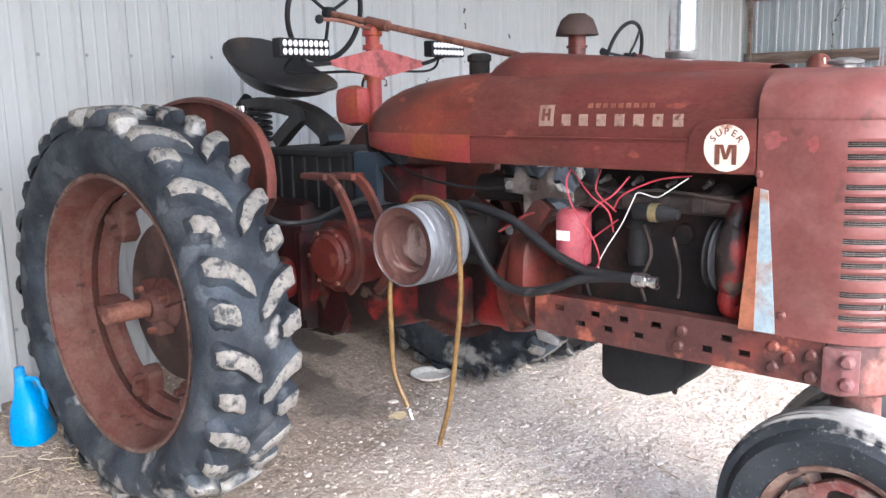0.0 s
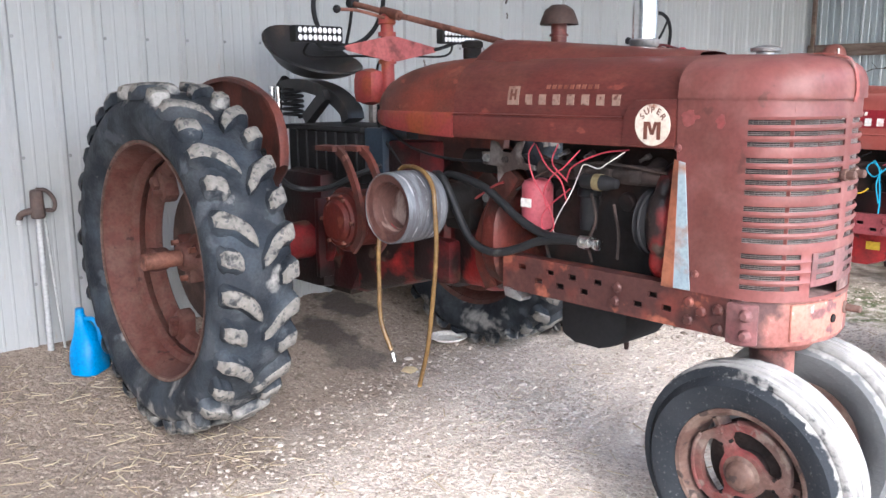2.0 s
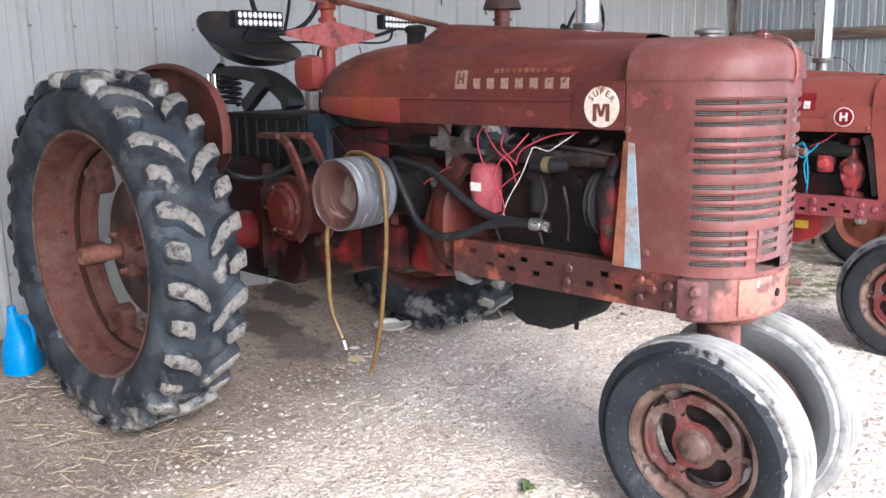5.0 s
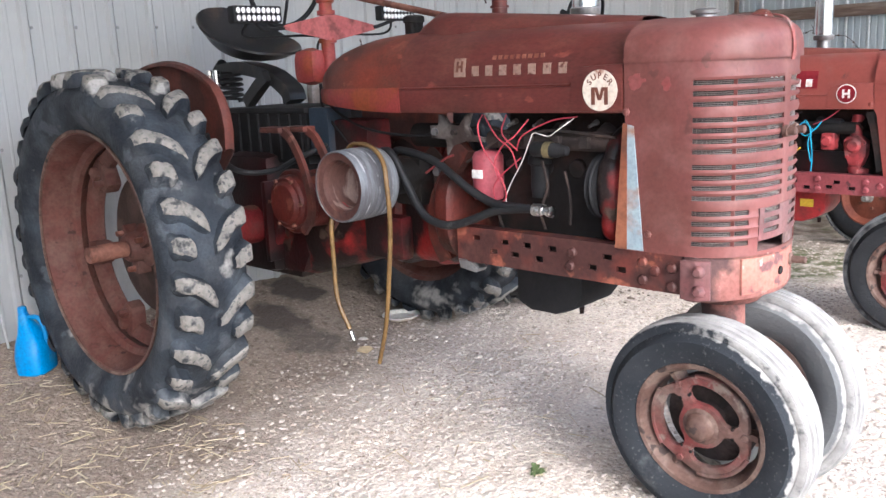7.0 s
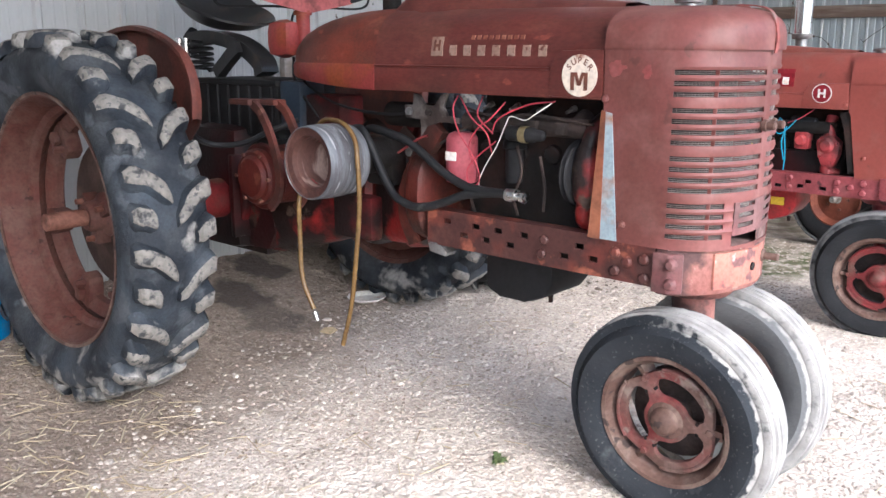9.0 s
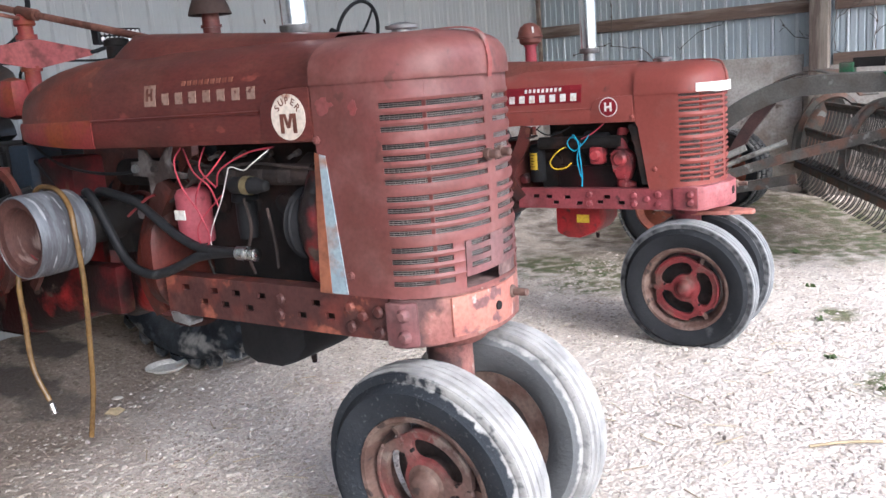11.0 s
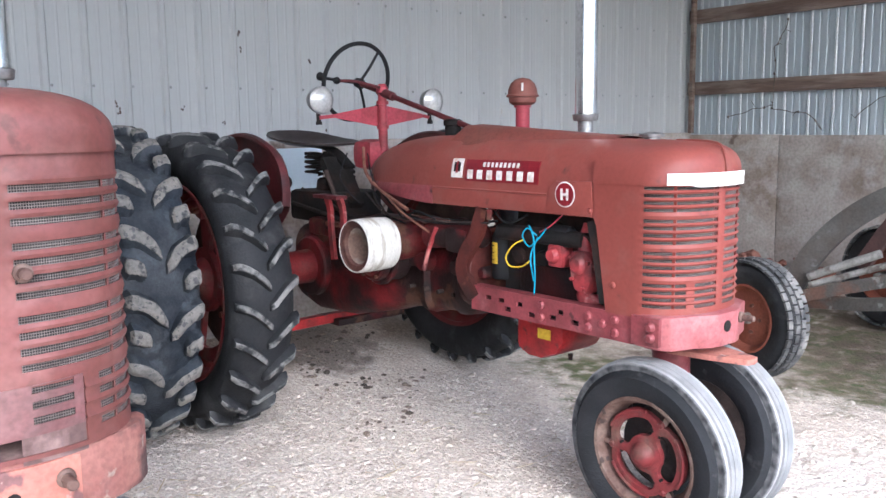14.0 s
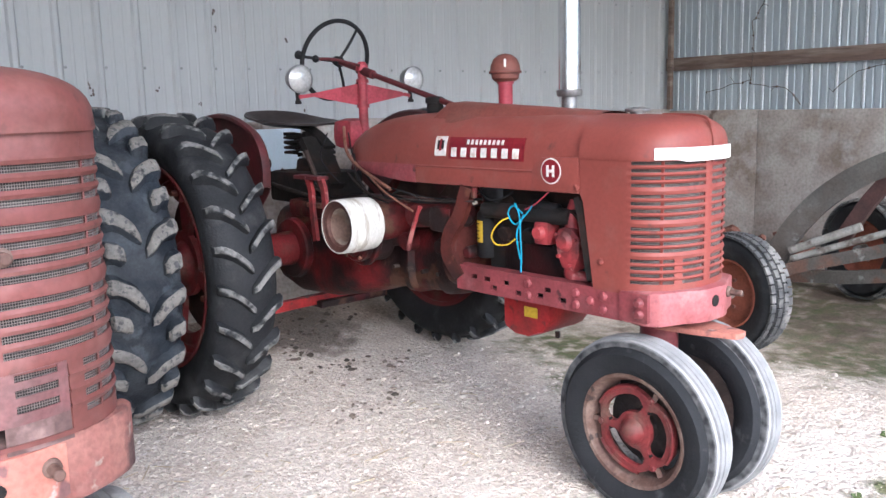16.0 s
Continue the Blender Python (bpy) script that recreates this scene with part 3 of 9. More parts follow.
OIL_STAINS = ((-2.5, 0.4, 0.3, 0.14, (0.1, 0.08, 0.066)), (-2.2, 0.36, 0.2, 0.2, (0.16, 0.128, 0.104)), (-2.85, 0.75, 0.22, 0.14, (0.1, 0.08, 0.066)), (-2.6, 2.75, 0.35, 0.3, (0.2, 0.165, 0.14)))


def ground_material():
    m = bpy.data.materials.new("gravel_and_dirt_ground")
    m.use_nodes = True
    nt = m.node_tree
    n, link = nt.nodes, nt.links.new
    b = n["Principled BSDF"]
    tc = n.new("ShaderNodeTexCoord")
    sep = n.new("ShaderNodeSeparateXYZ")
    link(tc.outputs["Object"], sep.inputs[0])

    def cloud(s, d=5.0, w=0.0):
        t = n.new("ShaderNodeTexNoise")
        t.noise_dimensions = "4D"
        t.inputs["Scale"].default_value, t.inputs["Detail"].default_value, t.inputs["W"].default_value = s, d, w
        link(tc.outputs["Object"], t.inputs["Vector"])
        return t.outputs["Fac"]

    def calc(op, a, c):
        x = n.new("ShaderNodeMath")
        x.operation = op
        for v, s in ((a, x.inputs[0]), (c, x.inputs[1])):
            if isinstance(v, float):
                s.default_value = v
            else:
                link(v, s)
        return x.outputs[0]

    def ramp(f, lo, hi):
        r = n.new("ShaderNodeMapRange")
        r.inputs["From Min"].default_value, r.inputs["From Max"].default_value = lo, hi
        link(f, r.inputs["Value"])
        return r.outputs[0]

    def mix(f, a, c):
        x = n.new("ShaderNodeMix")
        x.data_type = "RGBA"
        link(f, x.inputs["Factor"])
        for v, s in ((a, x.inputs["A"]), (c, x.inputs["B"])):
            if isinstance(v, tuple):
                s.default_value = (*v, 1)
            else:
                link(v, s)
        return x.outputs["Result"]

    def spot(x, y, rx, ry, soft=0.45):
        dx = calc("DIVIDE", calc("SUBTRACT", sep.outputs[0], float(x)), float(rx))
        dy = calc("DIVIDE", calc("SUBTRACT", sep.outputs[1], float(y)), float(ry))
        d = calc("SQRT", calc("ADD", calc("MULTIPLY", dx, dx), calc("MULTIPLY", dy, dy)), 0.0)
        d = calc("ADD", d, calc("MULTIPLY", calc("SUBTRACT", cloud(6.5, 8.0, 2.0), 0.5), 2.4))
        return ramp(d, 1.0 + soft / 2, 1.0 - soft / 2)

    vor = n.new("ShaderNodeTexVoronoi")
    vor.inputs["Scale"].default_value = 62
    link(tc.outputs["Object"], vor.inputs["Vector"])
    vor2 = n.new("ShaderNodeTexVoronoi")
    vor2.inputs["Scale"].default_value = 24
    link(tc.outputs["Object"], vor2.inputs["Vector"])
    chips = n.new("ShaderNodeSeparateColor")
    link(vor.outputs["Color"], chips.inputs[0])
    gravel = mix(ramp(cloud(1.3), 0.35, 0.65), (0.751, 0.669, 0.591), (0.662, 0.584, 0.508))
    lumps = n.new("ShaderNodeSeparateColor")
    link(vor2.outputs["Color"], lumps.inputs[0])
    gravel = mix(ramp(lumps.outputs[0], 0.2, 1.0), gravel, (0.713, 0.632, 0.554))
    gravel = mix(ramp(chips.outputs[0], 0.75, 1.0), gravel, (0.799, 0.723, 0.642))
    gravel = mix(ramp(cloud(4.5, 9.0), 0.52, 0.66), gravel, (0.551, 0.475, 0.398))
    gravel = mix(ramp(cloud(2.2, 9.0, 7.0), 0.5, 0.62), gravel, (0.638, 0.553, 0.473))
    gravel = mix(ramp(cloud(38, 5.0, 5.0), 0.56, 0.68), gravel, (0.501, 0.425, 0.357))
    gravel = mix(ramp(cloud(46, 4.0, 8.0), 0.56, 0.66), gravel, (0.799, 0.760, 0.684))
    dirt = mix(ramp(cloud(2.5, 8.0), 0.35, 0.65), (0.335, 0.27, 0.215), (0.245, 0.193, 0.152))
    dirt = mix(ramp(chips.outputs[1], 0.8, 1.0), dirt, (0.39, 0.325, 0.27))
    dirt = mix(ramp(cloud(26, 5.0, 5.0), 0.55, 0.64), dirt, (0.19, 0.148, 0.115))
    # packed dirt along the back wall and under the first tractor's tail, its brown darkened for the shade there
    edge = calc("ADD", calc("ADD", sep.outputs[0], calc("MULTIPLY", sep.outputs[1], 0.35)), calc("MULTIPLY", calc("SUBTRACT", cloud(1.6, 6.0, 4.0), 0.5), 1.5))
    col = mix(ramp(edge, -1.2, -1.75), gravel, dirt)
    for x, y, rx, ry, c in OIL_STAINS:
        col = mix(spot(x, y, rx, ry), col, c)
    # broad browner patches on the ground round the rake
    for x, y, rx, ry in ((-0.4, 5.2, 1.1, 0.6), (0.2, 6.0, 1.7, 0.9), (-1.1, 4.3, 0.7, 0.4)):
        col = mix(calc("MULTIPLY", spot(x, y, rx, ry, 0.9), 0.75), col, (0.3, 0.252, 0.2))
    moss = mix(ramp(cloud(7, 8.0), 0.4, 0.6), (0.10, 0.125, 0.045), (0.17, 0.155, 0.085))
    for x, y, rx, ry in ((-0.8, 5.9, 0.7, 0.9), (-0.1, 5.0, 0.5, 0.45), (-1.3, 4.0, 0.6, 0.35), (0.7, 5.4, 0.5, 0.6), (0.0, 6.4, 1.4, 0.5), (0.9, 3.3, 0.12, 0.15), (1.3, 2.3, 0.15, 0.2), (-0.75, 3.5, 0.3, 0.2), (-0.6, 3.9, 0.5, 0.25)):
        g = calc("MULTIPLY", spot(x, y, rx, ry, 0.9), ramp(cloud(9, 8.0, 6.0), 0.38, 0.54))
        col = mix(g, col, moss)
    # unseen yard: pale gravel to about 11 m bounces light in, then rough grass
    unseen_lawn = mix(ramp(cloud(3, 8.0, 4.0), 0.4, 0.6), (0.06, 0.085, 0.03), (0.11, 0.11, 0.055))
    col = mix(ramp(calc("ADD", sep.outputs[0], calc("MULTIPLY", cloud(0.8, 6.0, 3.0), 1.2)), 11.0, 13.0), col, unseen_lawn)
    soil = calc("MULTIPLY", spot(-1.2, 5.9, 1.5, 1.2, 0.8), ramp(cloud(5, 8.0, 8.0), 0.4, 0.62))
    col = mix(soil, col, (0.17, 0.128, 0.096))
    shade = n.new("ShaderNodeMix")
    shade.data_type, shade.blend_type = "RGBA", "MULTIPLY"
    shade.inputs["Factor"].default_value = 0.22
    link(col, shade.inputs["A"])
    grey = n.new("ShaderNodeCombineColor")
    g = ramp(vor.outputs["Distance"], 0.75, 0.15)
    for k in range(3):
        link(g, grey.inputs[k])
    link(grey.outputs[0], shade.inputs["B"])
    link(shade.outputs["Result"], b.inputs["Base Color"])
    b.inputs["Roughness"].default_value = 0.92
    h = calc("ADD", calc("MULTIPLY", vor.outputs["Distance"], -0.25), calc("MULTIPLY", vor2.outputs["Distance"], -0.35))
    h = calc("ADD", calc("ADD", h, cloud(48, 6.0)), calc("MULTIPLY", cloud(17, 9.0, 1.0), 1.2))
    bp = n.new("ShaderNodeBump")
    bp.inputs["Strength"].default_value, bp.inputs["Distance"].default_value = 0.8, 0.022
    link(h, bp.inputs["Height"])
    link(bp.outputs[0], b.inputs["Normal"])
    return m


def build_ground():
    xs = sorted(set([-600, -100, -30, -12, -6, -4.2] + [round(-3.8 + 0.1 * k, 3) for k in range(8)] + [round(-3.0 + 0.035 * k, 3) for k in range(153)] + [round(2.4 + 0.1 * k, 3) for k in range(10)] + [4, 5, 7, 10, 15, 25, 50, 120, 300, 600]))
    ys = sorted(set([-600, -150, -40, -14, -9, -6, -4.5] + [round(-3.8 + 0.1 * k, 3) for k in range(15)] + [round(-2.3 + 0.035 * k, 3) for k in range(204)] + [round(4.9 + 0.1 * k, 3) for k in range(29)] + [8.2, 9, 11, 15, 25, 60, 200, 600]))
    bm = bmesh.new()
    grid(bm, [[(x, y, ground_height(x, y)) for y in ys] for x in xs])
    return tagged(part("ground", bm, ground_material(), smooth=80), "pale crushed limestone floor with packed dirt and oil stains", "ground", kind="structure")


def build_walls():
    back = thing("wall_back", ID, "white ribbed steel sheet wall of the shed", "wall", kind="structure")
    pitch, n = 0.2345, 4
    # one steel sheet: four trapezoid ribs and the lap over the next sheet's first rib, shared by all sheets
    bm = bmesh.new()
    row = []
    for k in range(n):
        y = k * pitch
        row += [(0, y - 0.052), (0.016, y - 0.038), (0.016, y - 0.014), (0, y), (0, y + 0.05), (0.0022, y + 0.055), (0.0022, y + 0.063), (0, y + 0.068), (0, y + 0.115), (0.0022, y + 0.12), (0.0022, y + 0.128), (0, y + 0.133)]
    y = n * pitch
    row += [(0.003, y - 0.055), (0.0195, y - 0.0405), (0.0195, y - 0.012), (0.013, y - 0.006)]
    grid(bm, [[(x, y, z) for x, y in row] for z in (0.0, 4.4)])
    thicken(bm, 0.0015)
    first = part("steel_sheet", bm, WALL_WHITE, back, smooth=12)
    bm = bmesh.new()
    for k in range(n):
        for z in (0.35, 1.02, 1.635, 2.25, 2.9):
            rod(bm, (0.0, k * pitch + 0.008, z), (0.004, k * pitch + 0.008, z), 0.009, 0.009, 8)
            rod(bm, (0.004, k * pitch + 0.008, z), (0.009, k * pitch + 0.008, z), 0.0055, 0.005, 6)
    screws = part("screws", bm, SCREW_M, first)
    for i in range(-9, 9):
        y0 = -0.598 + i * n * pitch
        ob = first
        if i > -9:
            ob = new("steel_sheet", first.data)
            ob.parent = back
            s = new("screws", screws.data)
            s.parent = ob
        ob.location = (WX, y0, 0.19)
    pitch = 0.2286
    # sheets end on a low concrete wall further along
    bm = one(box, WX + 0.002, WX + 0.055, 1.15, WY, -0.1, 1.475, 0.004)
    tagged(part("wall_back_footing", bm, CONCRETE), "low stained concrete wall under the white sheets", "wall", kind="structure")
    # flat pale bluish rectangle set against the concrete
    bm = one(box, WX + 0.058, WX + 0.075, 2.55, 3.02, 1.125, 1.425, 0.004)
    panel = part("wall_panel", bm, PANEL_BLUE)
    tagged(panel, "pale bluish white flat panel on the low concrete wall", "panel")
    bm = bmesh.new()
    box(bm, WX - 0.25, WX - 0.03, -9.5, WY + 0.3, -0.3, 4.6)
    tagged(part("wall_back_frame", bm, WOOD), "timber frame behind the steel sheets", "wall", kind="structure")

    side = thing("wall_side", ID, "bare grey steel side wall on timber girts", "wall", kind="structure")
    bm = bmesh.new()
    row = []
    for k in range(n):
        x = k * pitch
        row += [(x, 0.0), (x + 0.012, 0.02), (x + 0.03, 0.02), (x + 0.042, 0.0), (x + 0.09, 0.0), (x + 0.096, 0.006), (x + 0.11, 0.006), (x + 0.116, 0.0), (x + 0.16, 0.0), (x + 0.166, 0.006), (x + 0.18, 0.006), (x + 0.186, 0.0)]
    row.append((n * pitch, 0))
    grid(bm, [[(x, y, z) for x, y in row] for z in (1.3, 4.4)])
    thicken(bm, 0.002)
    first = part("steel_sheet", bm, WALL_GREY, side, smooth=20)
    bm = bmesh.new()
    for k in range(n):
        x = k * pitch
        grid(bm, [[(x + 0.006, -0.004, z), (x + 0.014, -0.012, z), (x + 0.028, -0.012, z), (x + 0.036, -0.004, z)] for z in (1.3, 4.4)])
    thicken(bm, 0.002)
    lap = part("sheet_lap", bm, WALL_RIB, first, smooth=0)
    for i in range(-1, 9):
        ob = first
        if i > -1:
            ob = new("steel_sheet", first.data)
            ob.parent = side
            s = new("sheet_lap", lap.data)
            s.parent = ob
        ob.location = (WX + 0.095 + i * n * pitch, WY + 0.045, 0)
    for z0, z1 in ((1.84, 1.965), (2.525, 2.655), (3.2, 3.33), (3.9, 4.03)):
        for x0, x1 in ((WX, -0.1), (0.1, 4.6)):
            part("girt", one(box, x0 + 0.01, x1, WY - 0.012, WY + 0.026, z0, z1, 0.004), WOOD, side)
    part("sill_board", one(box, 0.1, 4.6, WY - 0.012, WY + 0.026, 1.33, 1.44, 0.004), WOOD, side)
    tagged(part("post", one(box, -0.088, 0.078, WY - 0.16, WY - 0.014, 0.0, 4.4, 0.006), POST_WOOD), "square grey timber post against the side wall", "post", kind="structure")
    tagged(part("post_corner", one(box, WX + 0.06, WX + 0.1, WY - 0.06, WY - 0.014, 1.47, 4.4, 0.004), WOOD), "brown timber in the corner of the shed", "post", kind="structure")
    foot = thing("wall_side_footing", ID, "stained concrete half wall with damp patches", "wall", kind="structure")
    x = WX + 0.057
    for x1, z in ((-2.07, 1.455), (-0.17, 1.45), (4.6, 1.33)):
        part("concrete_panel", one(box, x, x1 - 0.006, WY - 0.02, WY + 0.2, -0.2 if x1 < 4 else -0.2, z, 0.006), CONCRETE, foot)
        x = x1
    bm = bmesh.new()
    random.seed(5)
    for k in range(34):
        px, s = random.uniform(-2.95, -1.5), random.uniform(0.04, 0.11)
        t = bmesh.new()
        bmesh.ops.create_icosphere(t, subdivisions=1, radius=1)
        for v in t.verts:
            v.co = Vector((v.co.x * s * random.uniform(0.8, 1.3), v.co.y * s * 0.8, v.co.z * s * 0.7))
        merge(bm, t, Matrix.Translation((px, WY - 0.12 + random.uniform(-0.1, 0.05), 0.16 + random.uniform(0, 0.2))))
    tagged(part("rubble", bm, RUSTY, smooth=30), "broken bricks and rubble at the foot of the half wall", "rubble", kind="stuff")

    # out of view: roof, end wall and beam added to shape the daylight
    bm = one(box, -4.2, 3.45, -9.8, 8.2, 4.42, 4.5)
    tagged(part("unseen_roof", bm, ROOF), "unseen plain roof that shades the floor and bounces light", "roof", kind="structure")
    bm = one(box, WX - 0.3, 3.4, -9.8, -9.6, -0.3, 4.5)
    tagged(part("unseen_end_wall", bm, WALL_WHITE), "unseen white end wall that closes off side light", "wall", kind="structure")
    tagged(part("unseen_front_beam", one(box, 3.3, 3.44, -9.6, 8.0, 4.05, 4.42, 0.01), WOOD), "unseen timber beam added over the open front", "beam", kind="structure")


build_ground()
build_walls()


# ---- tractors ----
def sgn(v):
    return (v > 0) - (v < 0)


def power(v, e):
    return sgn(v) * abs(v) ** e


def hood_section(w, zb, zc, zt, n=2.7, count=10, lip=0.006):
    """Half of a hood's cross-section, from its lower edge up to the middle."""
    pts = [(w - 0.004, zb), (w, zb + 0.012), (w, zc - 0.012), (w - lip, zc), (w - lip - 0.002, zc + 0.012)]
    w2 = w - lip - 0.003
    for k in range(1, count + 1):
        a = math.pi / 2 * k / count
        pts.append((w2 * power(math.cos(a), 2 / n) if k < count else 0.0, zc + 0.012 + (zt - zc - 0.012) * power(math.sin(a), 2 / n)))
    return pts


def whole(half):
    return [(-y, z) for y, z in half] + [(y, z) for y, z in half[-2::-1]]


def loft(bm, stations):
    """stations: x and a list of (y, z)."""
    rows = [[(x, y, z) for y, z in sec] for x, sec in stations]
    return grid(bm, rows)


def tyre_profile(radius, rim, width, n=9):
    """A closed tyre section: (radius, height across) pairs, sidewalls bulging."""
    h = width / 2
    out = [(rim, -h * 0.62), (rim + (radius - rim) * 0.12, -h * 0.74), (rim + (radius - rim) * 0.45, -h * 0.98), (rim + (radius - rim) * 0.72, -h * 0.97), (radius - 0.032, -h * 0.84)]
    out += [(radius - 0.008, -h * 0.55), (radius, -h * 0.2)]
    return out + [(r, -z) for r, z in reversed(out)]


def rear_tyre(parent, radius, rim, width, m, mats, lugs=22, lug_h=0.034, lug_w=0.05, sweep_a=0.21, turn=1.0, mixed=False):
    """A tyre with curved lugs in a V; mixed sets long and short lugs in turn."""
    rng = random.Random(lugs)
    base = radius - lug_h
    bm = lathe(bmesh.new(), tyre_profile(base, rim, width), m, 72, closed=True)
    ty = part("tyre", bm, mats[0], parent)
    bm = bmesh.new()
    for side in (-1, 1):
        for k in range(lugs):
            a0 = 2 * math.pi * (k + (0.5 if side > 0 else 0)) / lugs
            short = mixed and k % 2
            worn = rng.uniform(-0.003, 0.002)
            y0 = (0.42 if short else 0.04) + rng.uniform(-0.03, 0.03) if mixed else -0.03 + rng.uniform(-0.02, 0.03)
            y1 = (0.9 if short else 0.95) + rng.uniform(-0.03, 0.02) if mixed else 0.98
            rings = []
            for i in range(9):
                t = i / 8
                q = y0 + (y1 - y0) * t
                y = side * q * width / 2
                sweep = a0 + turn * sweep_a * (1 - (1 - max(q, 0)) ** (2.3 if mixed else 1.7)) / (radius / 0.75) + rng.uniform(-0.0018, 0.0018)
                edge = abs(q)
                rt = radius + worn - 0.012 * edge ** 2 - 0.022 * max(0, edge - 0.8) / 0.2
                if i in (0, 8):
                    rt -= 0.016
                rb = base - 0.02 - 0.04 * max(0, edge - 0.55)
                hw = lug_w * ((0.55, 0.9, 1.06, 1.0, 0.92, 0.92, 1.0, 0.95, 0.6)[i] * rng.uniform(0.94, 1.06) if mixed else (0.8 if i in (0, 8) else rng.uniform(0.93, 1.05))) / 2 / radius
                ring = []
                for r, da in ((rb, -hw * 1.7), (rt - 0.007, -hw), (rt, -hw * 0.72), (rt, hw * 0.72), (rt - 0.007, hw), (rb, hw * 1.7)):
                    a = sweep + da
                    ring.append(bm.verts.new(m @ Vector((r * math.cos(a), r * math.sin(a), y))))
                rings.append(ring)
            for a, c in zip(rings, rings[1:]):
                for q in range(5):
                    f = bm.faces.new((a[q], a[q + 1], c[q + 1], c[q]))
                    f.material_index = 1 if q in (1, 2, 3) else 0
            bm.faces.new(rings[0][::-1])
            bm.faces.new(rings[-1])
    tread = part("tread", bm, mats[0], ty, "raised curved lugs with dried pale mud", 50)
    tread.data.materials.append(mats[1])
    return ty


def ribbed_tyre(parent, radius, rim, width, m, mats, label):
    h = width / 2
    pr = tyre_profile(radius - 0.014, rim, width)
    ty = part("tyre", lathe(bmesh.new(), pr, m, 56, closed=True), mats[0], parent)
    out = []
    for k in range(5):
        c = -h * 0.52 + k * h * 0.26
        dz = h * 0.1
        r = radius + 0.006 - 0.016 * (c / h) ** 2 * 2.2
        out += [(r - 0.004, c - dz * 1.15), (r, c - dz), (r, c + dz), (r - 0.004, c + dz * 1.15)]
    out = [(radius - 0.03, -h * 0.68), (radius - 0.012, -h * 0.69), (radius - 0.007, -h * 0.66)] + out + [(radius - 0.007, h * 0.66), (radius - 0.012, h * 0.69), (radius - 0.03, h * 0.68)]
    part("tread", lathe(bmesh.new(), out, m, 56), mats[1], ty, label)
    return ty


def kidney_disc(bm, m, r0, r1, windows, w0, w1, frac, thick, dish=0.0, seg=60, turn=0.0):
    """A wheel disc from r0 to r1 with windows between w0 and w1."""
    rs = sorted(set([r0, w0 - 0.012, w0, w0 + (w1 - w0) * 0.33, w0 + (w1 - w0) * 0.67, w1, w1 + 0.012, r1]))

    def keep(a, r):
        ph = ((a + turn) * windows / (2 * math.pi)) % 1.0
        d = abs(ph - 0.5) / (frac / 2)
        e = abs((r - (w0 + w1) / 2) / ((w1 - w0) / 2))
        return d ** 2.5 + e ** 6 > 1.0 or e > 1
    us = [2 * math.pi * k / seg for k in range(seg + 1)]
    t = bmesh.new()
    sheet(t, us, rs, lambda a, r: (r * math.cos(a), r * math.sin(a), dish * (r - r0) / (r1 - r0)), keep, thick)
    bmesh.ops.remove_doubles(t, verts=t.verts[:], dist=1e-5)
    return merge(bm, t, m)


def lobed_disc(bm, m, r_hole, r_out, n, rc, hw, half, thick, turn):
    """A cast wheel disc with n kidney openings and an outline that swells round each."""
    t = bmesh.new()

    def lobe(a):
        c = math.cos(n * (a - turn))
        return 0.885 + 0.115 * (1 - (1 - (c + 1) / 2) ** 2.2)

    def loop(pts):
        vs = [t.verts.new((x, y, 0)) for x, y in pts]
        for k in range(len(vs)):
            t.edges.new((vs[k], vs[(k + 1) % len(vs)]))
    loop([((r_out * lobe(a)) * math.cos(a), (r_out * lobe(a)) * math.sin(a)) for a in [2 * math.pi * k / 72 for k in range(72)]])
    loop([(r_hole * math.cos(2 * math.pi * k / 24), r_hole * math.sin(2 * math.pi * k / 24)) for k in range(24)])
    for w in range(n):
        c = turn + 2 * math.pi * w / n
        pts = []
        for k in range(13):
            a = c - half + 2 * half * k / 12
            pts.append(((rc + hw) * math.cos(a), (rc + hw) * math.sin(a)))
        for k in range(1, 6):
            b = math.pi * k / 6
            a = c + half
            pts.append((rc * math.cos(a) + hw * math.cos(a + b), rc * math.sin(a) + hw * math.sin(a + b)))
        for k in range(13):
            a = c + half - 2 * half * k / 12
            pts.append(((rc - hw) * math.cos(a), (rc - hw) * math.sin(a)))
        for k in range(1, 6):
            b = math.pi * k / 6
            a = c - half
            pts.append((rc * math.cos(a) - hw * math.cos(a + b), rc * math.sin(a) - hw * math.sin(a + b)))
        loop(pts)
    bmesh.ops.triangle_fill(t, use_beauty=True, use_dissolve=False, edges=t.edges[:])
    g = bmesh.ops.extrude_face_region(t, geom=t.faces[:])
    for v in g["geom"]:
        if isinstance(v, bmesh.types.BMVert):
            v.co.z += thick
    t.normal_update()
    rim = [e for e in t.edges if len(e.link_faces) == 2 and e.calc_face_angle(0) > 1.0 and e.verts[0].co.z > thick * 0.5 and e.verts[1].co.z > thick * 0.5]
    bmesh.ops.bevel(t, geom=rim, offset=0.006, segments=2, affect="EDGES", profile=0.6)
    return merge(bm, t, m)


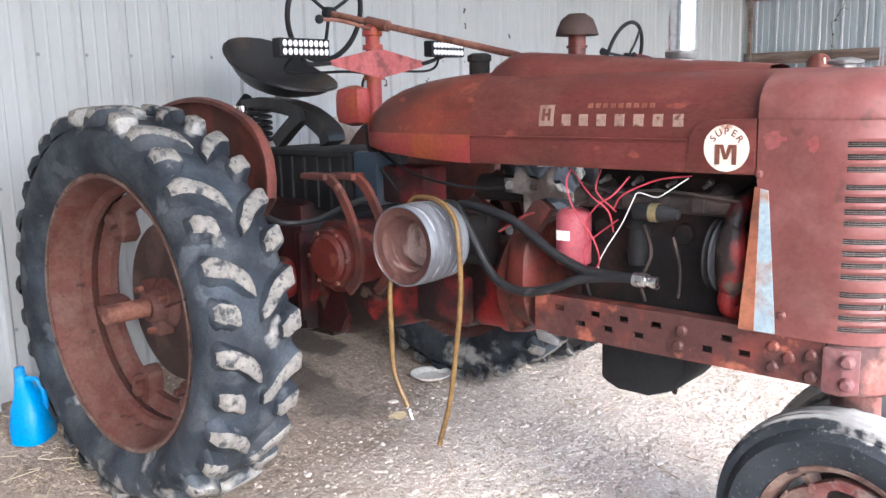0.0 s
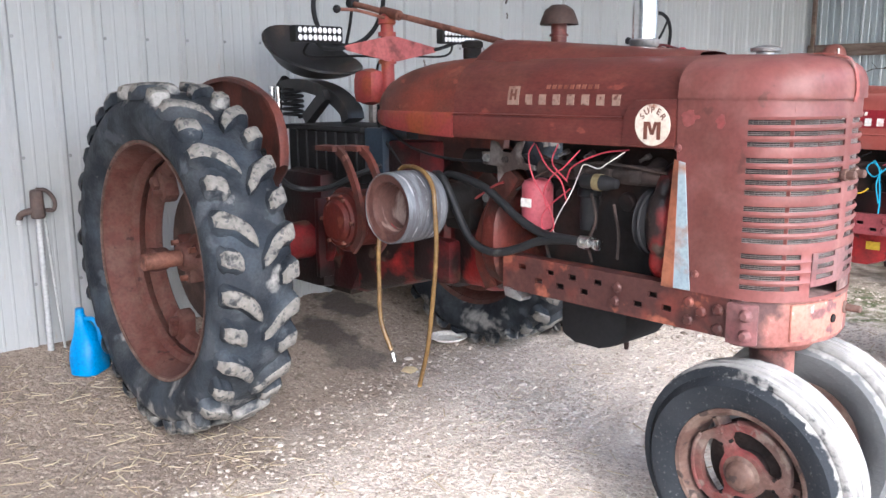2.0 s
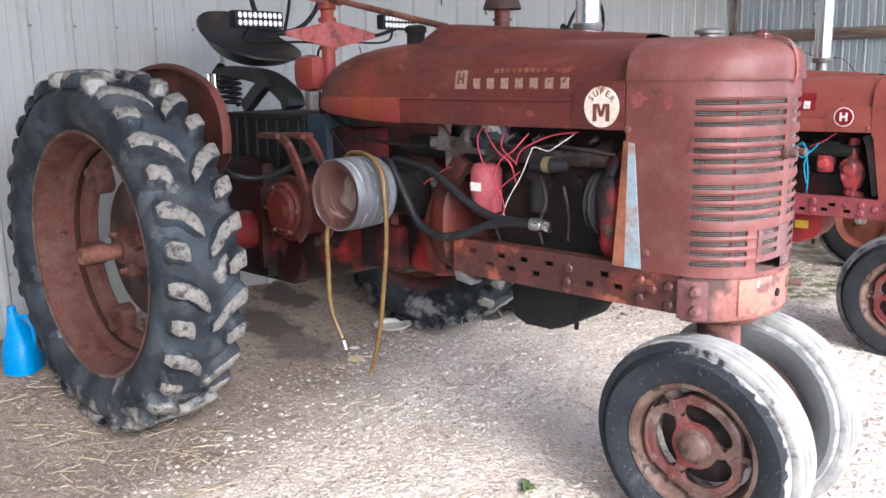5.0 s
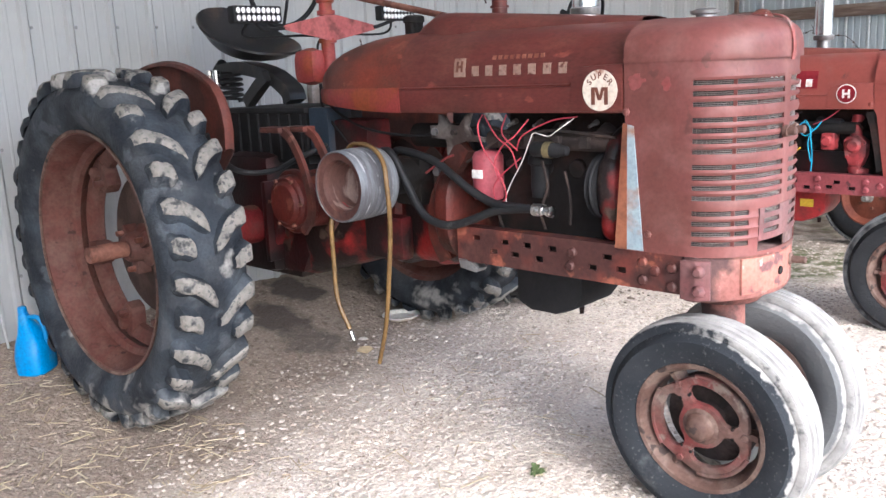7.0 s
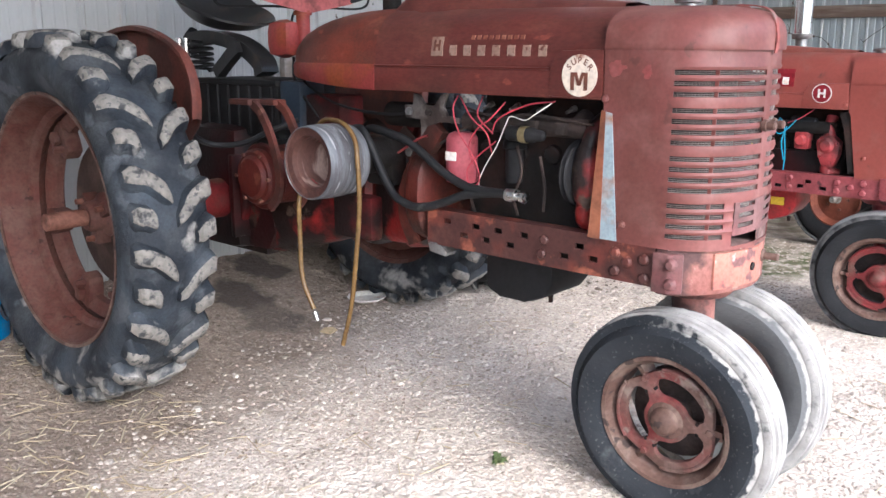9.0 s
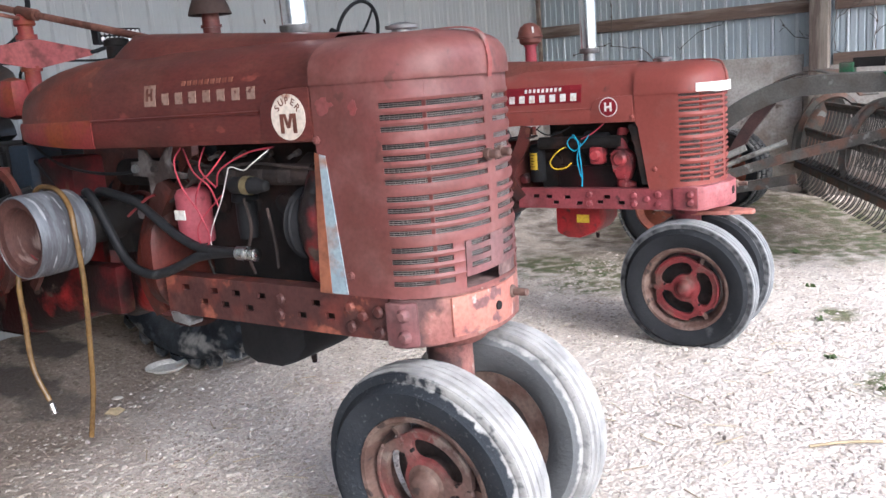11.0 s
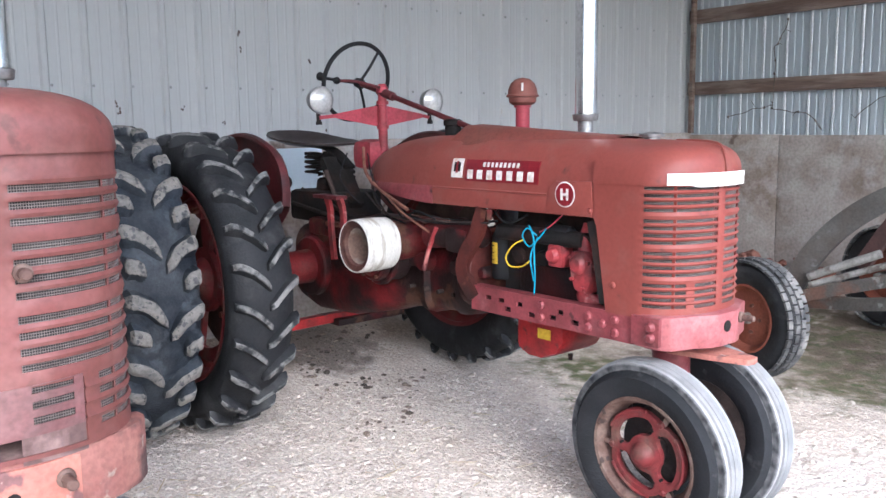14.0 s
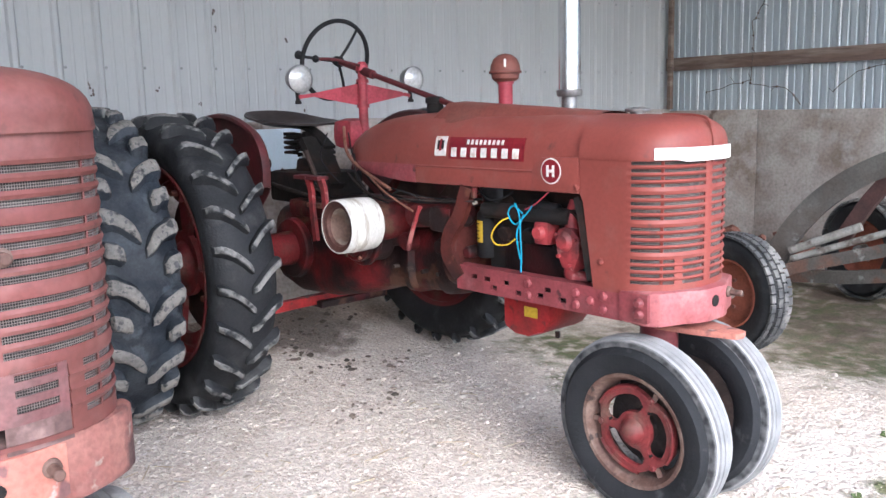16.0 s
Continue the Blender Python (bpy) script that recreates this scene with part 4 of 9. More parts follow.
def cast_centre(rw, M, M2, rr, P):
    """A heavy spoked cast wheel centre with its clamps."""
    bm = bmesh.new()
    kidney_disc(bm, M2, 0.09, rr - 0.095, 4, 0.17, 0.36, 0.74, 0.03, 0.03, 64, 0.5)
    lathe(bm, [(rr - 0.13, 0.0), (rr - 0.13, 0.05), (rr - 0.1, 0.06), (rr - 0.085, 0.05), (rr - 0.085, 0.0)], M2, 56, closed=True)
    lathe(bm, [(0.04, 0.1), (0.075, 0.1), (0.085, 0.06), (0.12, 0.03), (0.12, -0.06), (0.07, -0.1), (0.04, -0.1)], M2, 28, closed=True)
    part("drum_plate", lathe(bmesh.new(), [(0.05, 0), (0.395, 0.0), (0.405, 0.012), (0.395, 0.02), (0.05, 0.02)], M @ Matrix.Translation((0, 0, P["disc_in"] - 0.11)), 40, closed=True), DRUM, rw, "brown round plate inside the wheel")
    wc = part("wheel_centre", bm, P["rear_disc_mat"], rw, "heavy cast spoked wheel centre")
    for k in range(4):
        R = M2 @ Matrix.Rotation(math.pi / 2 * k - 0.5, 4, "Z")
        part("rim_clamp", one(box, rr - 0.16, rr - 0.05, -0.035, 0.035, 0.02, 0.1, 0.012, R), P["rear_disc_mat"], wc)
        part("bolt", one(rod, R @ Vector((rr - 0.12, 0, 0.08)), R @ Vector((rr - 0.12, 0, 0.13)), 0.018, 0.016, 6), RUSTY, wc)


def bolted_centre(rw, rim, M2, rr, lugs, material):
    """A rim with cast lugs and an inner flange, bolted round a dished solid centre with open gaps between."""
    bm = bmesh.new()
    lathe(bm, [(rr - 0.075, 0.03), (rr - 0.1, 0.022), (rr - 0.128, 0.0), (rr - 0.132, -0.03), (rr - 0.12, -0.04), (rr - 0.075, -0.03)], M2, 64, closed=True)
    flange = part("rim_flange", bm, material, rim, "rounded inner flange of the rim")
    for a in lugs:
        R = M2 @ Matrix.Rotation(radians(a), 4, "Z")
        bm = bmesh.new()
        prism(bm, [(rr - 0.215, -0.03), (rr - 0.15, -0.055), (rr - 0.06, -0.07), (rr - 0.06, 0.07), (rr - 0.15, 0.055), (rr - 0.215, 0.03)], 0.075, R @ Matrix.Translation((0, 0, -0.045)), 0.016)
        box(bm, rr - 0.15, rr - 0.09, -0.022, 0.022, 0.025, 0.06, 0.01, R)
        lug = part("rim_lug", bm, material, flange)
        part("bolt", one(rod, R @ Vector((rr - 0.175, 0, 0.02)), R @ Vector((rr - 0.175, 0, 0.075)), 0.019, 0.017, 6, 0.004), material, flange)
    bm = bmesh.new()
    lathe(bm, [(0.05, -0.02), (0.12, -0.03), (0.24, -0.065), (0.31, -0.062), (0.325, -0.055), (0.33, -0.07), (0.31, -0.085), (0.24, -0.088), (0.05, -0.06)], M2, 56, closed=True)
    wc = part("wheel_centre", bm, DRUM, rw, "dished dark brown solid wheel centre")
    part("slot", one(box, 0.16, 0.235, -0.016, 0.016, -0.066, -0.036, 0.004, M2 @ Matrix.Rotation(radians(62), 4, "Z")), GREASE_AND_SHADE, wc, "dark slot in the wheel centre")
    bm = bmesh.new()
    lathe(bm, [(0.0, 0.07), (0.055, 0.07), (0.066, 0.055), (0.07, 0.01), (0.1, -0.02), (0.1, -0.05), (0.0, -0.05)], M2, 28)
    for a in (20, 140, 260):
        R = M2 @ Matrix.Rotation(radians(a), 4, "Z")
        box(bm, 0.03, 0.125, -0.03, 0.03, -0.04, 0.035, 0.012, R)
    hub = part("hub", bm, material, wc, "rusty red clamped hub")
    for a in (20, 140, 260):
        R = M2 @ Matrix.Rotation(radians(a), 4, "Z")
        part("bolt", one(rod, R @ Vector((0.1, 0, 0.03)), R @ Vector((0.1, 0, 0.065)), 0.015, 0.013, 6), RUSTY, wc)


def grille_x(y, w, x1, xf, n):
    t = min(abs(y) / w, 1.0)
    return x1 + (xf - x1) * (1 - t ** n) ** (1 / n)


def tractor(name, m, P, label):
    T = thing(name, m, label, "tractor", "parked red tractors")
    w, x1, xf = P["w"], P["grille_x1"], P["grille_xf"]
    nn = 2.3

    # -- sheet metal --
    st = []
    for x, zt in P["hood_top"]:
        st.append((x, whole(hood_section(w, P["hood_zb"], P["hood_zc"], zt))))
    bm = bmesh.new()
    loft(bm, st)
    inward(bm, 0.006)
    hood = part("hood", bm, P["hood_mat"], T, P["hood_label"], 32)
    for s in (-1, 1):
        part("hood_bead", one(tube, [(P["tank_x1"] + 0.004, s * (w - 0.001), P["hood_zc"] - 0.003), (P["bead_x1"], s * (w - 0.001), P["hood_zc"] - 0.003)], 0.0048, 8, smooth=False), P["hood_mat"], hood)
    # tank behind the hood: an upper and a lower band, rounded to the rear
    def tank_sec(x):
        t = max(0.0, (P["tank_x1"] - x) / (P["tank_x1"] - P["tank_x0"]))
        ww = w * (1 - t ** 3.2) ** 0.42 * (1 - 0.05 * t) - 0.003
        zt = P["tank_zc"] + (P["tank_zt"] - P["tank_zc"]) * (1 - t ** 2.6) ** 0.55
        zb = P["hood_zb"] + P["tank_rise"] * t ** 1.6
        return max(ww, 0.02), zb, zt
    xs = [P["tank_x0"] + (P["tank_x1"] - P["tank_x0"]) * (1 - (1 - k / 14) ** 1.7) for k in range(15)]
    xs[0] += 0.003
    up, low = [], []
    for x in xs:
        ww, zb, zt = tank_sec(x)
        sec = hood_section(ww, zb, max(P["hood_zc"], zb + 0.02), max(zt, P["hood_zc"] + 0.03))
        up.append((x, whole(sec[3:])))
        low.append((x, [(-y, z) for y, z in sec[:4]]))
    bm = bmesh.new()
    vr = loft(bm, up)
    bm.faces.new(vr[0])
    tank = part("fuel_tank", bm, P["tank_mat"], T, P["tank_label"], 32)
    bm = bmesh.new()
    loft(bm, low)
    loft(bm, [(x, [(-y, z) for y, z in s]) for x, s in low])
    inward(bm, 0.005)
    part("tank_skirt", bm, P["skirt_mat"], T, P["skirt_label"], 32)
    bm = bmesh.new()
    lathe(bm, [(0.04, 0), (0.04, 0.055), (0.047, 0.058), (0.047, 0.08), (0.03, 0.088), (0, 0.088)], Matrix.Translation((P["cap_x"], 0.0, P["tank_zt"] - 0.012)), 20)
    part("fuel_cap", bm, GREASE_AND_SHADE, tank, "dark round filler cap")
    # the raised ridge along the hood's middle
    xr0, xr1, h0 = P["ridge"]
    rows = []
    for k in range(13):
        t = k / 12
        x = xr0 + (xr1 - xr0) * t
        zt = P["ridge_z"] + (P["ridge_z1"] - P["ridge_z"]) * t - (0.05 * (1 - t / 0.04) if t < 0.04 else 0)
        hw = 0.115 - 0.03 * t
        fl = 0.05 + 0.04 * max(0, 1 - abs(t - 0.2) / 0.14)
        zb = P["tank_zt"] - 0.045
        rows.append([(x, y, z) for y, z in ((-hw - fl, zb), (-hw - 0.02, zt - 0.03), (-hw + 0.01, zt - 0.006), (0, zt), (hw - 0.01, zt - 0.006), (hw + 0.02, zt - 0.03), (hw + fl, zb))])
    bm = bmesh.new()
    vr = grid(bm, rows)
    bm.faces.new(vr[0])
    part("hood_ridge", bm, P["top_mat"], hood, "", 40)
    # nose: a rounded shell over the radiator
    zc, zt = P["nose_zc"], P["nose_zt"]
    rows = []
    for k in range(17):
        if k < 5:
            x, ww, top = P["seam_x"] + (x1 - P["seam_x"]) * k / 5, w, zt + P["nose_rise"] * (1 - k / 5)
        else:
            a = math.pi / 2 * (k - 5) / 11
            x = x1 + (xf + 0.012 - x1) * power(math.sin(a), 2 / nn)
            ww = w * power(math.cos(a), 2 / nn)
            top = zc + (zt - zc) * max(power(math.cos(a), 0.42), 0.0)
        ww = max(ww, 0.004)
        sec = [(ww + 0.002, zc - 0.01), (ww + 0.005, zc - 0.002), (ww + 0.003, zc + 0.01)]
        for j in range(1, 11):
            b = math.pi / 2 * j / 10
            sec.append(((ww + 0.003) * power(math.cos(b), 2 / 2.6) if j < 10 else 0.0, zc + 0.01 + max(top - zc - 0.01, 0.001) * power(math.sin(b), 2 / 2.6)))
        rows.append((x, whole(sec)))
    bm = bmesh.new()
    loft(bm, rows)
    nose = part("nose_cowl", bm, P["nose_mat"], T, P["nose_label"], 40)
    part("centre_bead", one(tube, [(xf + 0.012, 0, zc - 0.02), (xf + 0.016, 0, zc + 0.03), (xf - 0.005, 0, zt - 0.028), (xf - 0.06, 0, zt - 0.004), (xf - 0.2, 0, zt + 0.001)], 0, flat=(0.02, 0.004) if P["latches"] else (0.01, 0.008)), BEAD if P["latches"] else P["nose_mat"], nose, "worn middle strip of the nose" if P["latches"] else "")
    part("radiator_cap", lathe(bmesh.new(), [(0.03, 0), (0.03, 0.014), (0.048, 0.016), (0.05, 0.026), (0.02, 0.034), (0, 0.034)], Matrix.Translation((P["radcap_x"], 0, zt - 0.004)), 18), STEEL, nose, "dull metal radiator cap")
    # grille: a slotted sheet bent round the front
    z0, z1 = P["cowl_zb"], zc
    slots = []
    z = P["slot_z1"]
    p = (P["slot_z1"] - P["slot_z0"]) / 16.9
    for k in range(16):
        slots.append((z - p * 0.48, z))
        z -= p * (1.5 if k % 4 == 3 else 1.0)
    ye = [w * 0.996, w * 0.987, w * 0.965, w * 0.93, w * 0.86, w * 0.75, w * 0.62, w * 0.5, w * 0.36, w * 0.2, 0.022]
    ys = [-v for v in ye] + [-0.011, 0.0, 0.011] + ye[::-1]
    zs = [z0, z0 + 0.02]
    for a, b in reversed(slots):
        zs += [a, b]
    ms = []
    for a, b in zip(zs, zs[1:]):
        ms.append(a)
        if (a, b) not in slots:
            ms.append((a + b) / 2)
    zs = ms + [z1 - 0.004]
    mids = [(b2 + a1) / 2 for (a1, b1), (a2, b2) in zip(slots, slots[1:])]
    y_slot = grille_start = ye[1]

    def gpos(y, z):
        bulge = 0.0
        if z0 + 0.03 < z < P["slot_z1"] + 0.01 and 0.021 < abs(y) < ye[1] + 0.001:
            bulge = (0.004 if P["latches"] else 0.006) if any(abs(z - q) < 1e-6 for q in mids) else 0.0
        nx, ny = 1.0, y / w * 0.9
        q = math.hypot(nx, ny)
        return (grille_x(y, w, x1, xf, nn) + bulge * nx / q, y + bulge * ny / q, z)

    def gkeep(y, z):
        if P["latches"] and abs(y) < w * 0.5 and z0 + 0.012 < z < slots[12][1] + 0.008:
            return False
        if abs(y) < 0.022 or abs(y) > ye[1]:
            return True
        low = [s for s in slots if s[0] < z < s[1]]
        if not low:
            return True
        return low[0] in slots[12:] and w * 0.5 < abs(y) < w * 0.62
    bm = bmesh.new()
    sheet(bm, ys, zs, gpos, gkeep, 0.004)
    # side plates of the grille shell
    for s in (-1, 1):
        out = [(P["plate_x_top"], z1), (x1 + 0.004, z1), (x1 + 0.004, z0), (P["plate_x_bot"], z0), (P["plate_x_mid"], P["hood_zb"] - 0.03), (P["plate_x_top"], P["hood_zb"])]
        t = bmesh.new()
        prism(t, out, 0.005, XZ)
        merge(bm, t, Matrix.Translation((0, s * w - (0.0 if s < 0 else 0.005), 0)))
        yy = [s * v for v in (w, w * 0.999, w * 0.996)]
        grid(bm, [[(x1 if i == 0 else grille_x(v, w, x1, xf, nn), v, zz) for i, v in enumerate(yy)] for zz in (z0, z1)])
    grille = part("grille_shell", bm, P["nose_mat"], T, P["grille_label"], 40)
    if P["latches"]:
        # loose insert panel low in the grille, sagging, and a dusty plate below its far half
        zt_i, zb_i = slots[12][1] + 0.004, slots[15][1] - 0.004
        pz = [zb_i]
        for a, b in reversed(slots[12:15]):
            pz += [a + 0.002, b + 0.002]
        pz.append(zt_i)
        e = w * 0.49
        py = [-e, -e + 0.02, -w * 0.33, -w * 0.2, -0.036, -0.02, 0.02, 0.036, w * 0.2, w * 0.33, e - 0.02, e]
        bm = bmesh.new()
        sheet(bm, py, pz, lambda y, z: (grille_x(y, w, x1, xf, nn) + 0.003 - 0.03 * (zt_i - z), y, z + y * 0.03), lambda y, z: abs(y) < 0.036 or abs(y) > e - 0.02 or not any(a + 0.002 < z < b + 0.002 for a, b in slots[12:15]), 0.003)
        ins = part("grille_insert", bm, INSERT_M, grille, "loose dull mauve insert panel, bent and sagging", 40)
        bm = bmesh.new()
        sheet(bm, [0.012, w * 0.2, w * 0.35, e + 0.004], [z0 - 0.01, zb_i + 0.002], lambda y, z: (grille_x(y, w, x1, xf, nn) - 0.004, y, z), lambda y, z: True, 0.003)
        part("lower_plate", bm, DUSTY_PLATE, ins, "dusty greyish lower plate")
    bm = bmesh.new()

    def wire_x(v):
        return grille_x(v / 0.985, w, x1, xf, nn) - 0.008
    yy = [w * 0.975 * math.sin(math.pi * (k / 32 - 0.5)) for k in range(33)]
    zmid = slots[14][0] - 0.01 if P["latches"] else z0 + 0.02
    zz = slots[15][0] - 0.006 if P["latches"] else zmid
    zlow = zz
    while zz < P["slot_z1"] + 0.01:
        runs = [yy] if zz >= zmid else [[v for v in yy if v < -w * 0.52], [v for v in yy if v > w * 0.52]]
        for run in runs:
            grid(bm, [[(wire_x(v), v, zz + d) for v in run] for d in (-0.0009, 0.0009)])
        zz += 0.0056
    for k in range(111):
        v = w * 0.975 * (-1 + 2 * k / 110)
        grid(bm, [[(wire_x(v) - 0.001, v + d, q) for q in (zlow if abs(v) > w * 0.52 else zmid, P["slot_z1"] + 0.01)] for d in (-0.0008, 0.0008)])
    part("screen", bm, SCREEN, grille, "wire screen behind the slots")
    for s in (-1, 1):
        v = s * w * 0.76
        part("screen_strap", one(tube, [(wire_x(v) + 0.004, v, zlow), (wire_x(v) + 0.004, v, P["slot_z1"] + 0.01)], 0, smooth=False, flat=(0.003, 0.012)), P["nose_mat"], grille)
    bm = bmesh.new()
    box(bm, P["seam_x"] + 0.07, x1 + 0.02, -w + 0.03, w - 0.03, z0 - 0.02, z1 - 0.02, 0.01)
    part("radiator", bm, GREASE_AND_SHADE, T, "black radiator core")
    for s in (-1, 1) if P["latches"] else ():
        bm = bmesh.new()
        lathe(bm, [(0, -0.02), (0.012, -0.02), (0.012, 0.008), (0.019, 0.009), (0.019, 0.02), (0.013, 0.021), (0.013, 0.043), (0.009, 0.047), (0, 0.047)], axis_matrix((xf, s * 0.034, P["latch_z"]), (xf + 1, s * 0.034, P["latch_z"])), 10)
        part("latch_bolt", bm, RIM_BARE, grille, "rusty bolt on the grille's middle")
    for bx, bz in P["side_bolts"]:
        part("bolt", one(lathe, [(0.013, 0), (0.013, 0.005), (0.007, 0.01), (0, 0.01)], Matrix.Translation((bx, -w, bz)) @ Matrix.Rotation(radians(90), 4, "X"), 8), P["nose_mat"], grille)
    if P["strip"]:
        a = [(P["plate_x_mid"] - 0.004, P["hood_zb"] - 0.03), (P["plate_x_bot"] - 0.006, z0 + 0.004), (P["plate_x_bot"] + 0.04, z0 + 0.004), (P["plate_x_mid"] + 0.012, P["hood_zb"] - 0.035)]
        b = [(P["plate_x_mid"] + 0.012, P["hood_zb"] - 0.035), (P["plate_x_bot"] + 0.04, z0 + 0.004), (P["plate_x_bot"] + 0.1, z0 + 0.004), (P["plate_x_mid"] + 0.034, P["hood_zb"] - 0.04)]
        part("trim_edge", prism(bmesh.new(), a, 0.004, Matrix.Translation((0, -w - 0.0085, 0)) @ XZ), STRIP_ORANGE, grille, "orange worn trim edge")
        part("trim_strip", prism(bmesh.new(), b, 0.004, Matrix.Translation((0, -w - 0.007, 0)) @ XZ), STRIP_BLUE, grille, "pale blue worn trim strip")

    # -- chassis --
    rz0, rz1 = P["rail_z"]
    for s in (-1, 1):
        hx = P["holes"]
        hw, hh = 0.018, 0.01
        us = sorted(set([P["rail_x0"], P["rail_x1"]] + [round(x + d, 5) for x, z in hx for d in (-hw, hw)]))
        zz = sorted(set([rz0, rz1] + [round(z + d, 5) for x, z in hx for d in (-hh, hh)]))
        bm = bmesh.new()
        sheet(bm, us, zz, lambda u, v: (u, s * (w - 0.005), v), lambda u, v: not any(abs(u - x) < hw and abs(v - z) < hh for x, z in hx), 0.012)
        box(bm, P["rail_x0"], P["rail_x1"], min(s * (w - 0.012), s * (w - 0.07)), max(s * (w - 0.012), s * (w - 0.07)), rz1 - 0.014, rz1 - 0.001)
        box(bm, P["rail_x0"], P["rail_x1"], min(s * (w - 0.012), s * (w - 0.07)), max(s * (w - 0.012), s * (w - 0.07)), rz0 + 0.001, rz0 + 0.014)
        rail = part("frame_rail", bm, P["rail_mat"], T, P["rail_label"], 30)
        for bx, bz in P["rail_bolts"]:
            part("bolt", one(lathe, [(0.019, 0), (0.019, 0.006), (0.013, 0.013), (0, 0.015)], Matrix.Translation((bx, s * (w - 0.004), bz)) @ Matrix.Rotation(radians(90 if s < 0 else -90), 4, "X"), 8), P["rail_mat"], rail)
    # bolster: the heavy casting under the grille
    bx0, bx1 = P["bolster_x"]
    bz0, bz1 = P["bolster_z"]
    half = P["bolster_half"] or [(bx0, w - 0.003), (bx0 + 0.1, w + 0.004), (bx0 + 0.155, w - 0.02), (bx1 - 0.04, w * 0.52), (bx1 - 0.012, w * 0.36), (bx1, w * 0.2)]
    out = [(x, -y) for x, y in half] + [(x + (0.02 * y / w if P["front_pad"] else 0.0), y * (1.07 if P["front_pad"] else 1.0)) for x, y in half[::-1] if y]
    bm = bmesh.new()
    prism(bm, out, bz1 - bz0, Matrix.Translation((0, 0, bz0)), 0.012)
    bol = part("bolster", bm, P["bolster_mat"], T, P["bolster_label"], 40)
    if P["front_pad"]:
        # thick salmon facing round the front, its near edge a clean step
        face = [(0.474 - MX, -0.182), (0.492 - MX, -0.15), (0.512 - MX, -0.085), (0.524 - MX, -0.03), (0.526 - MX, 0.03), (0.515 - MX, 0.085), (0.494 - MX, 0.15), (0.47 - MX, 0.2)]
        pad = prism(bmesh.new(), face + [(x - 0.03, y * 0.95) for x, y in face[::-1]], bz1 - bz0 - 0.03, Matrix.Translation((0, 0, bz0 + 0.018)), 0.005)
        part("front_pad", pad, SALMON, bol, "thick flaking salmon front facing", 40)
        bm = prism(bmesh.new(), [(bx0 - 0.004, -w - 0.01), (bx0 + 0.05, -w - 0.01), (bx0 + 0.088, -0.268), (bx0 + 0.078, -0.24), (bx0, -w + 0.02)], bz1 - bz0 - 0.02, Matrix.Translation((0, 0, bz0 + 0.01)), 0.005)
        part("ledge_dust", prism(bmesh.new(), [(x - 0.004, -y * 0.985) for x, y in half[1:]] + [(x - 0.004, y * 0.985) for x, y in half[::-1][1:-1]], 0.005, Matrix.Translation((0, 0, bz1 - 0.002)), 0.002), DUSTY_PLATE, bol, "dust lying on the casting's ledge")
    else:
        bm = one(box, bx0 - 0.004, bx0 + 0.12, -w - 0.012, -w + 0.012, bz0 + 0.012, bz1 - 0.006, 0.006)
    pl = part("side_plate", bm, P["plate_mat"], bol, "dark red plate with two bolts")
    for bz in (bz0 + 0.045, bz1 - 0.04):
        part("bolt", one(lathe, [(0.021, 0), (0.021, 0.008), (0.012, 0.02), (0, 0.02)], Matrix.Translation((bx0 + (0.064 if P["front_pad"] else 0.085), -w - 0.01, bz)) @ Matrix.Rotation(radians(90), 4, "X"), 8), P["plate_mat"], pl)
    part("crank_hole", one(rod, (bx1 - 0.02, -0.012, bz0 + 0.075), (bx1 + (0.0095 if P["front_pad"] else 0.003), -0.012, bz0 + 0.075), 0.014 if P["front_pad"] else 0.022, seg=12), GREASE_AND_SHADE, bol, "dark crank hole")
    bm = bmesh.new()
    rod(bm, (bx1 - 0.05, 0.09, bz0 + 0.092), (bx1 + 0.05, 0.09, bz0 + 0.092), 0.0135, 0.012, 12, 0.003)
    rod(bm, (bx1 - 0.04, 0.09, bz0 + 0.092), (bx1 + 0.004, 0.09, bz0 + 0.092), 0.022, 0.02, 14, 0.004)
    part("front_pin", bm, RIM_BARE, bol, "rusty round pin")
    if P["tow_plate"]:
        t0 = P["tow_plate"]
        part("tow_plate", prism(bmesh.new(), [(t0[0] - 0.16, -0.1), (t0[0], -0.075), (t0[1], -0.035), (t0[1] + 0.01, 0), (t0[1], 0.035), (t0[0], 0.075), (t0[0] - 0.16, 0.1)], 0.022, Matrix.Translation((0, 0, t0[2])), 0.004), SALMON, bol, "flat pointed tow plate with worn paint")
    # pedestal and front wheels
    fx, fz, fr = P["front"]
    bm = bmesh.new()
    rod(bm, (fx - 0.05, 0, bz0 - 0.045), (fx - 0.05, 0, bz0 + 0.005), 0.13, 0.15, 20, 0.01)
    rod(bm, (fx - 0.02, 0, fz - 0.02), (fx - 0.05, 0, bz0 - 0.04), 0.055, 0.075, 14, 0.01)
    ped = part("steering_pedestal", bm, P["ped_mat"], T)
    bm = bmesh.new()
    for s in (-1, 1):
        rod(bm, (fx, 0, fz + 0.01), (fx, s * (P["front_y"] + 0.03), fz + 0.012), 0.032, 0.022, 12)
    part("axle", bm, GREASE_AND_SHADE, ped)
    for s in (-1, 1):
        M = Matrix.Translation((fx, s * P["front_y"], fz)) @ Matrix.Rotation(radians(-s * P["camber"]), 4, "X") @ Matrix.Rotation(radians(90 if s < 0 else -90), 4, "X")
        fwl = new("front_wheel")
        fwl.parent = T
        wd, rr = P["front_w"], P["front_rim"]
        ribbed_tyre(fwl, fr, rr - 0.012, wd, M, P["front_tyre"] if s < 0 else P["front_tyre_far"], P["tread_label"])
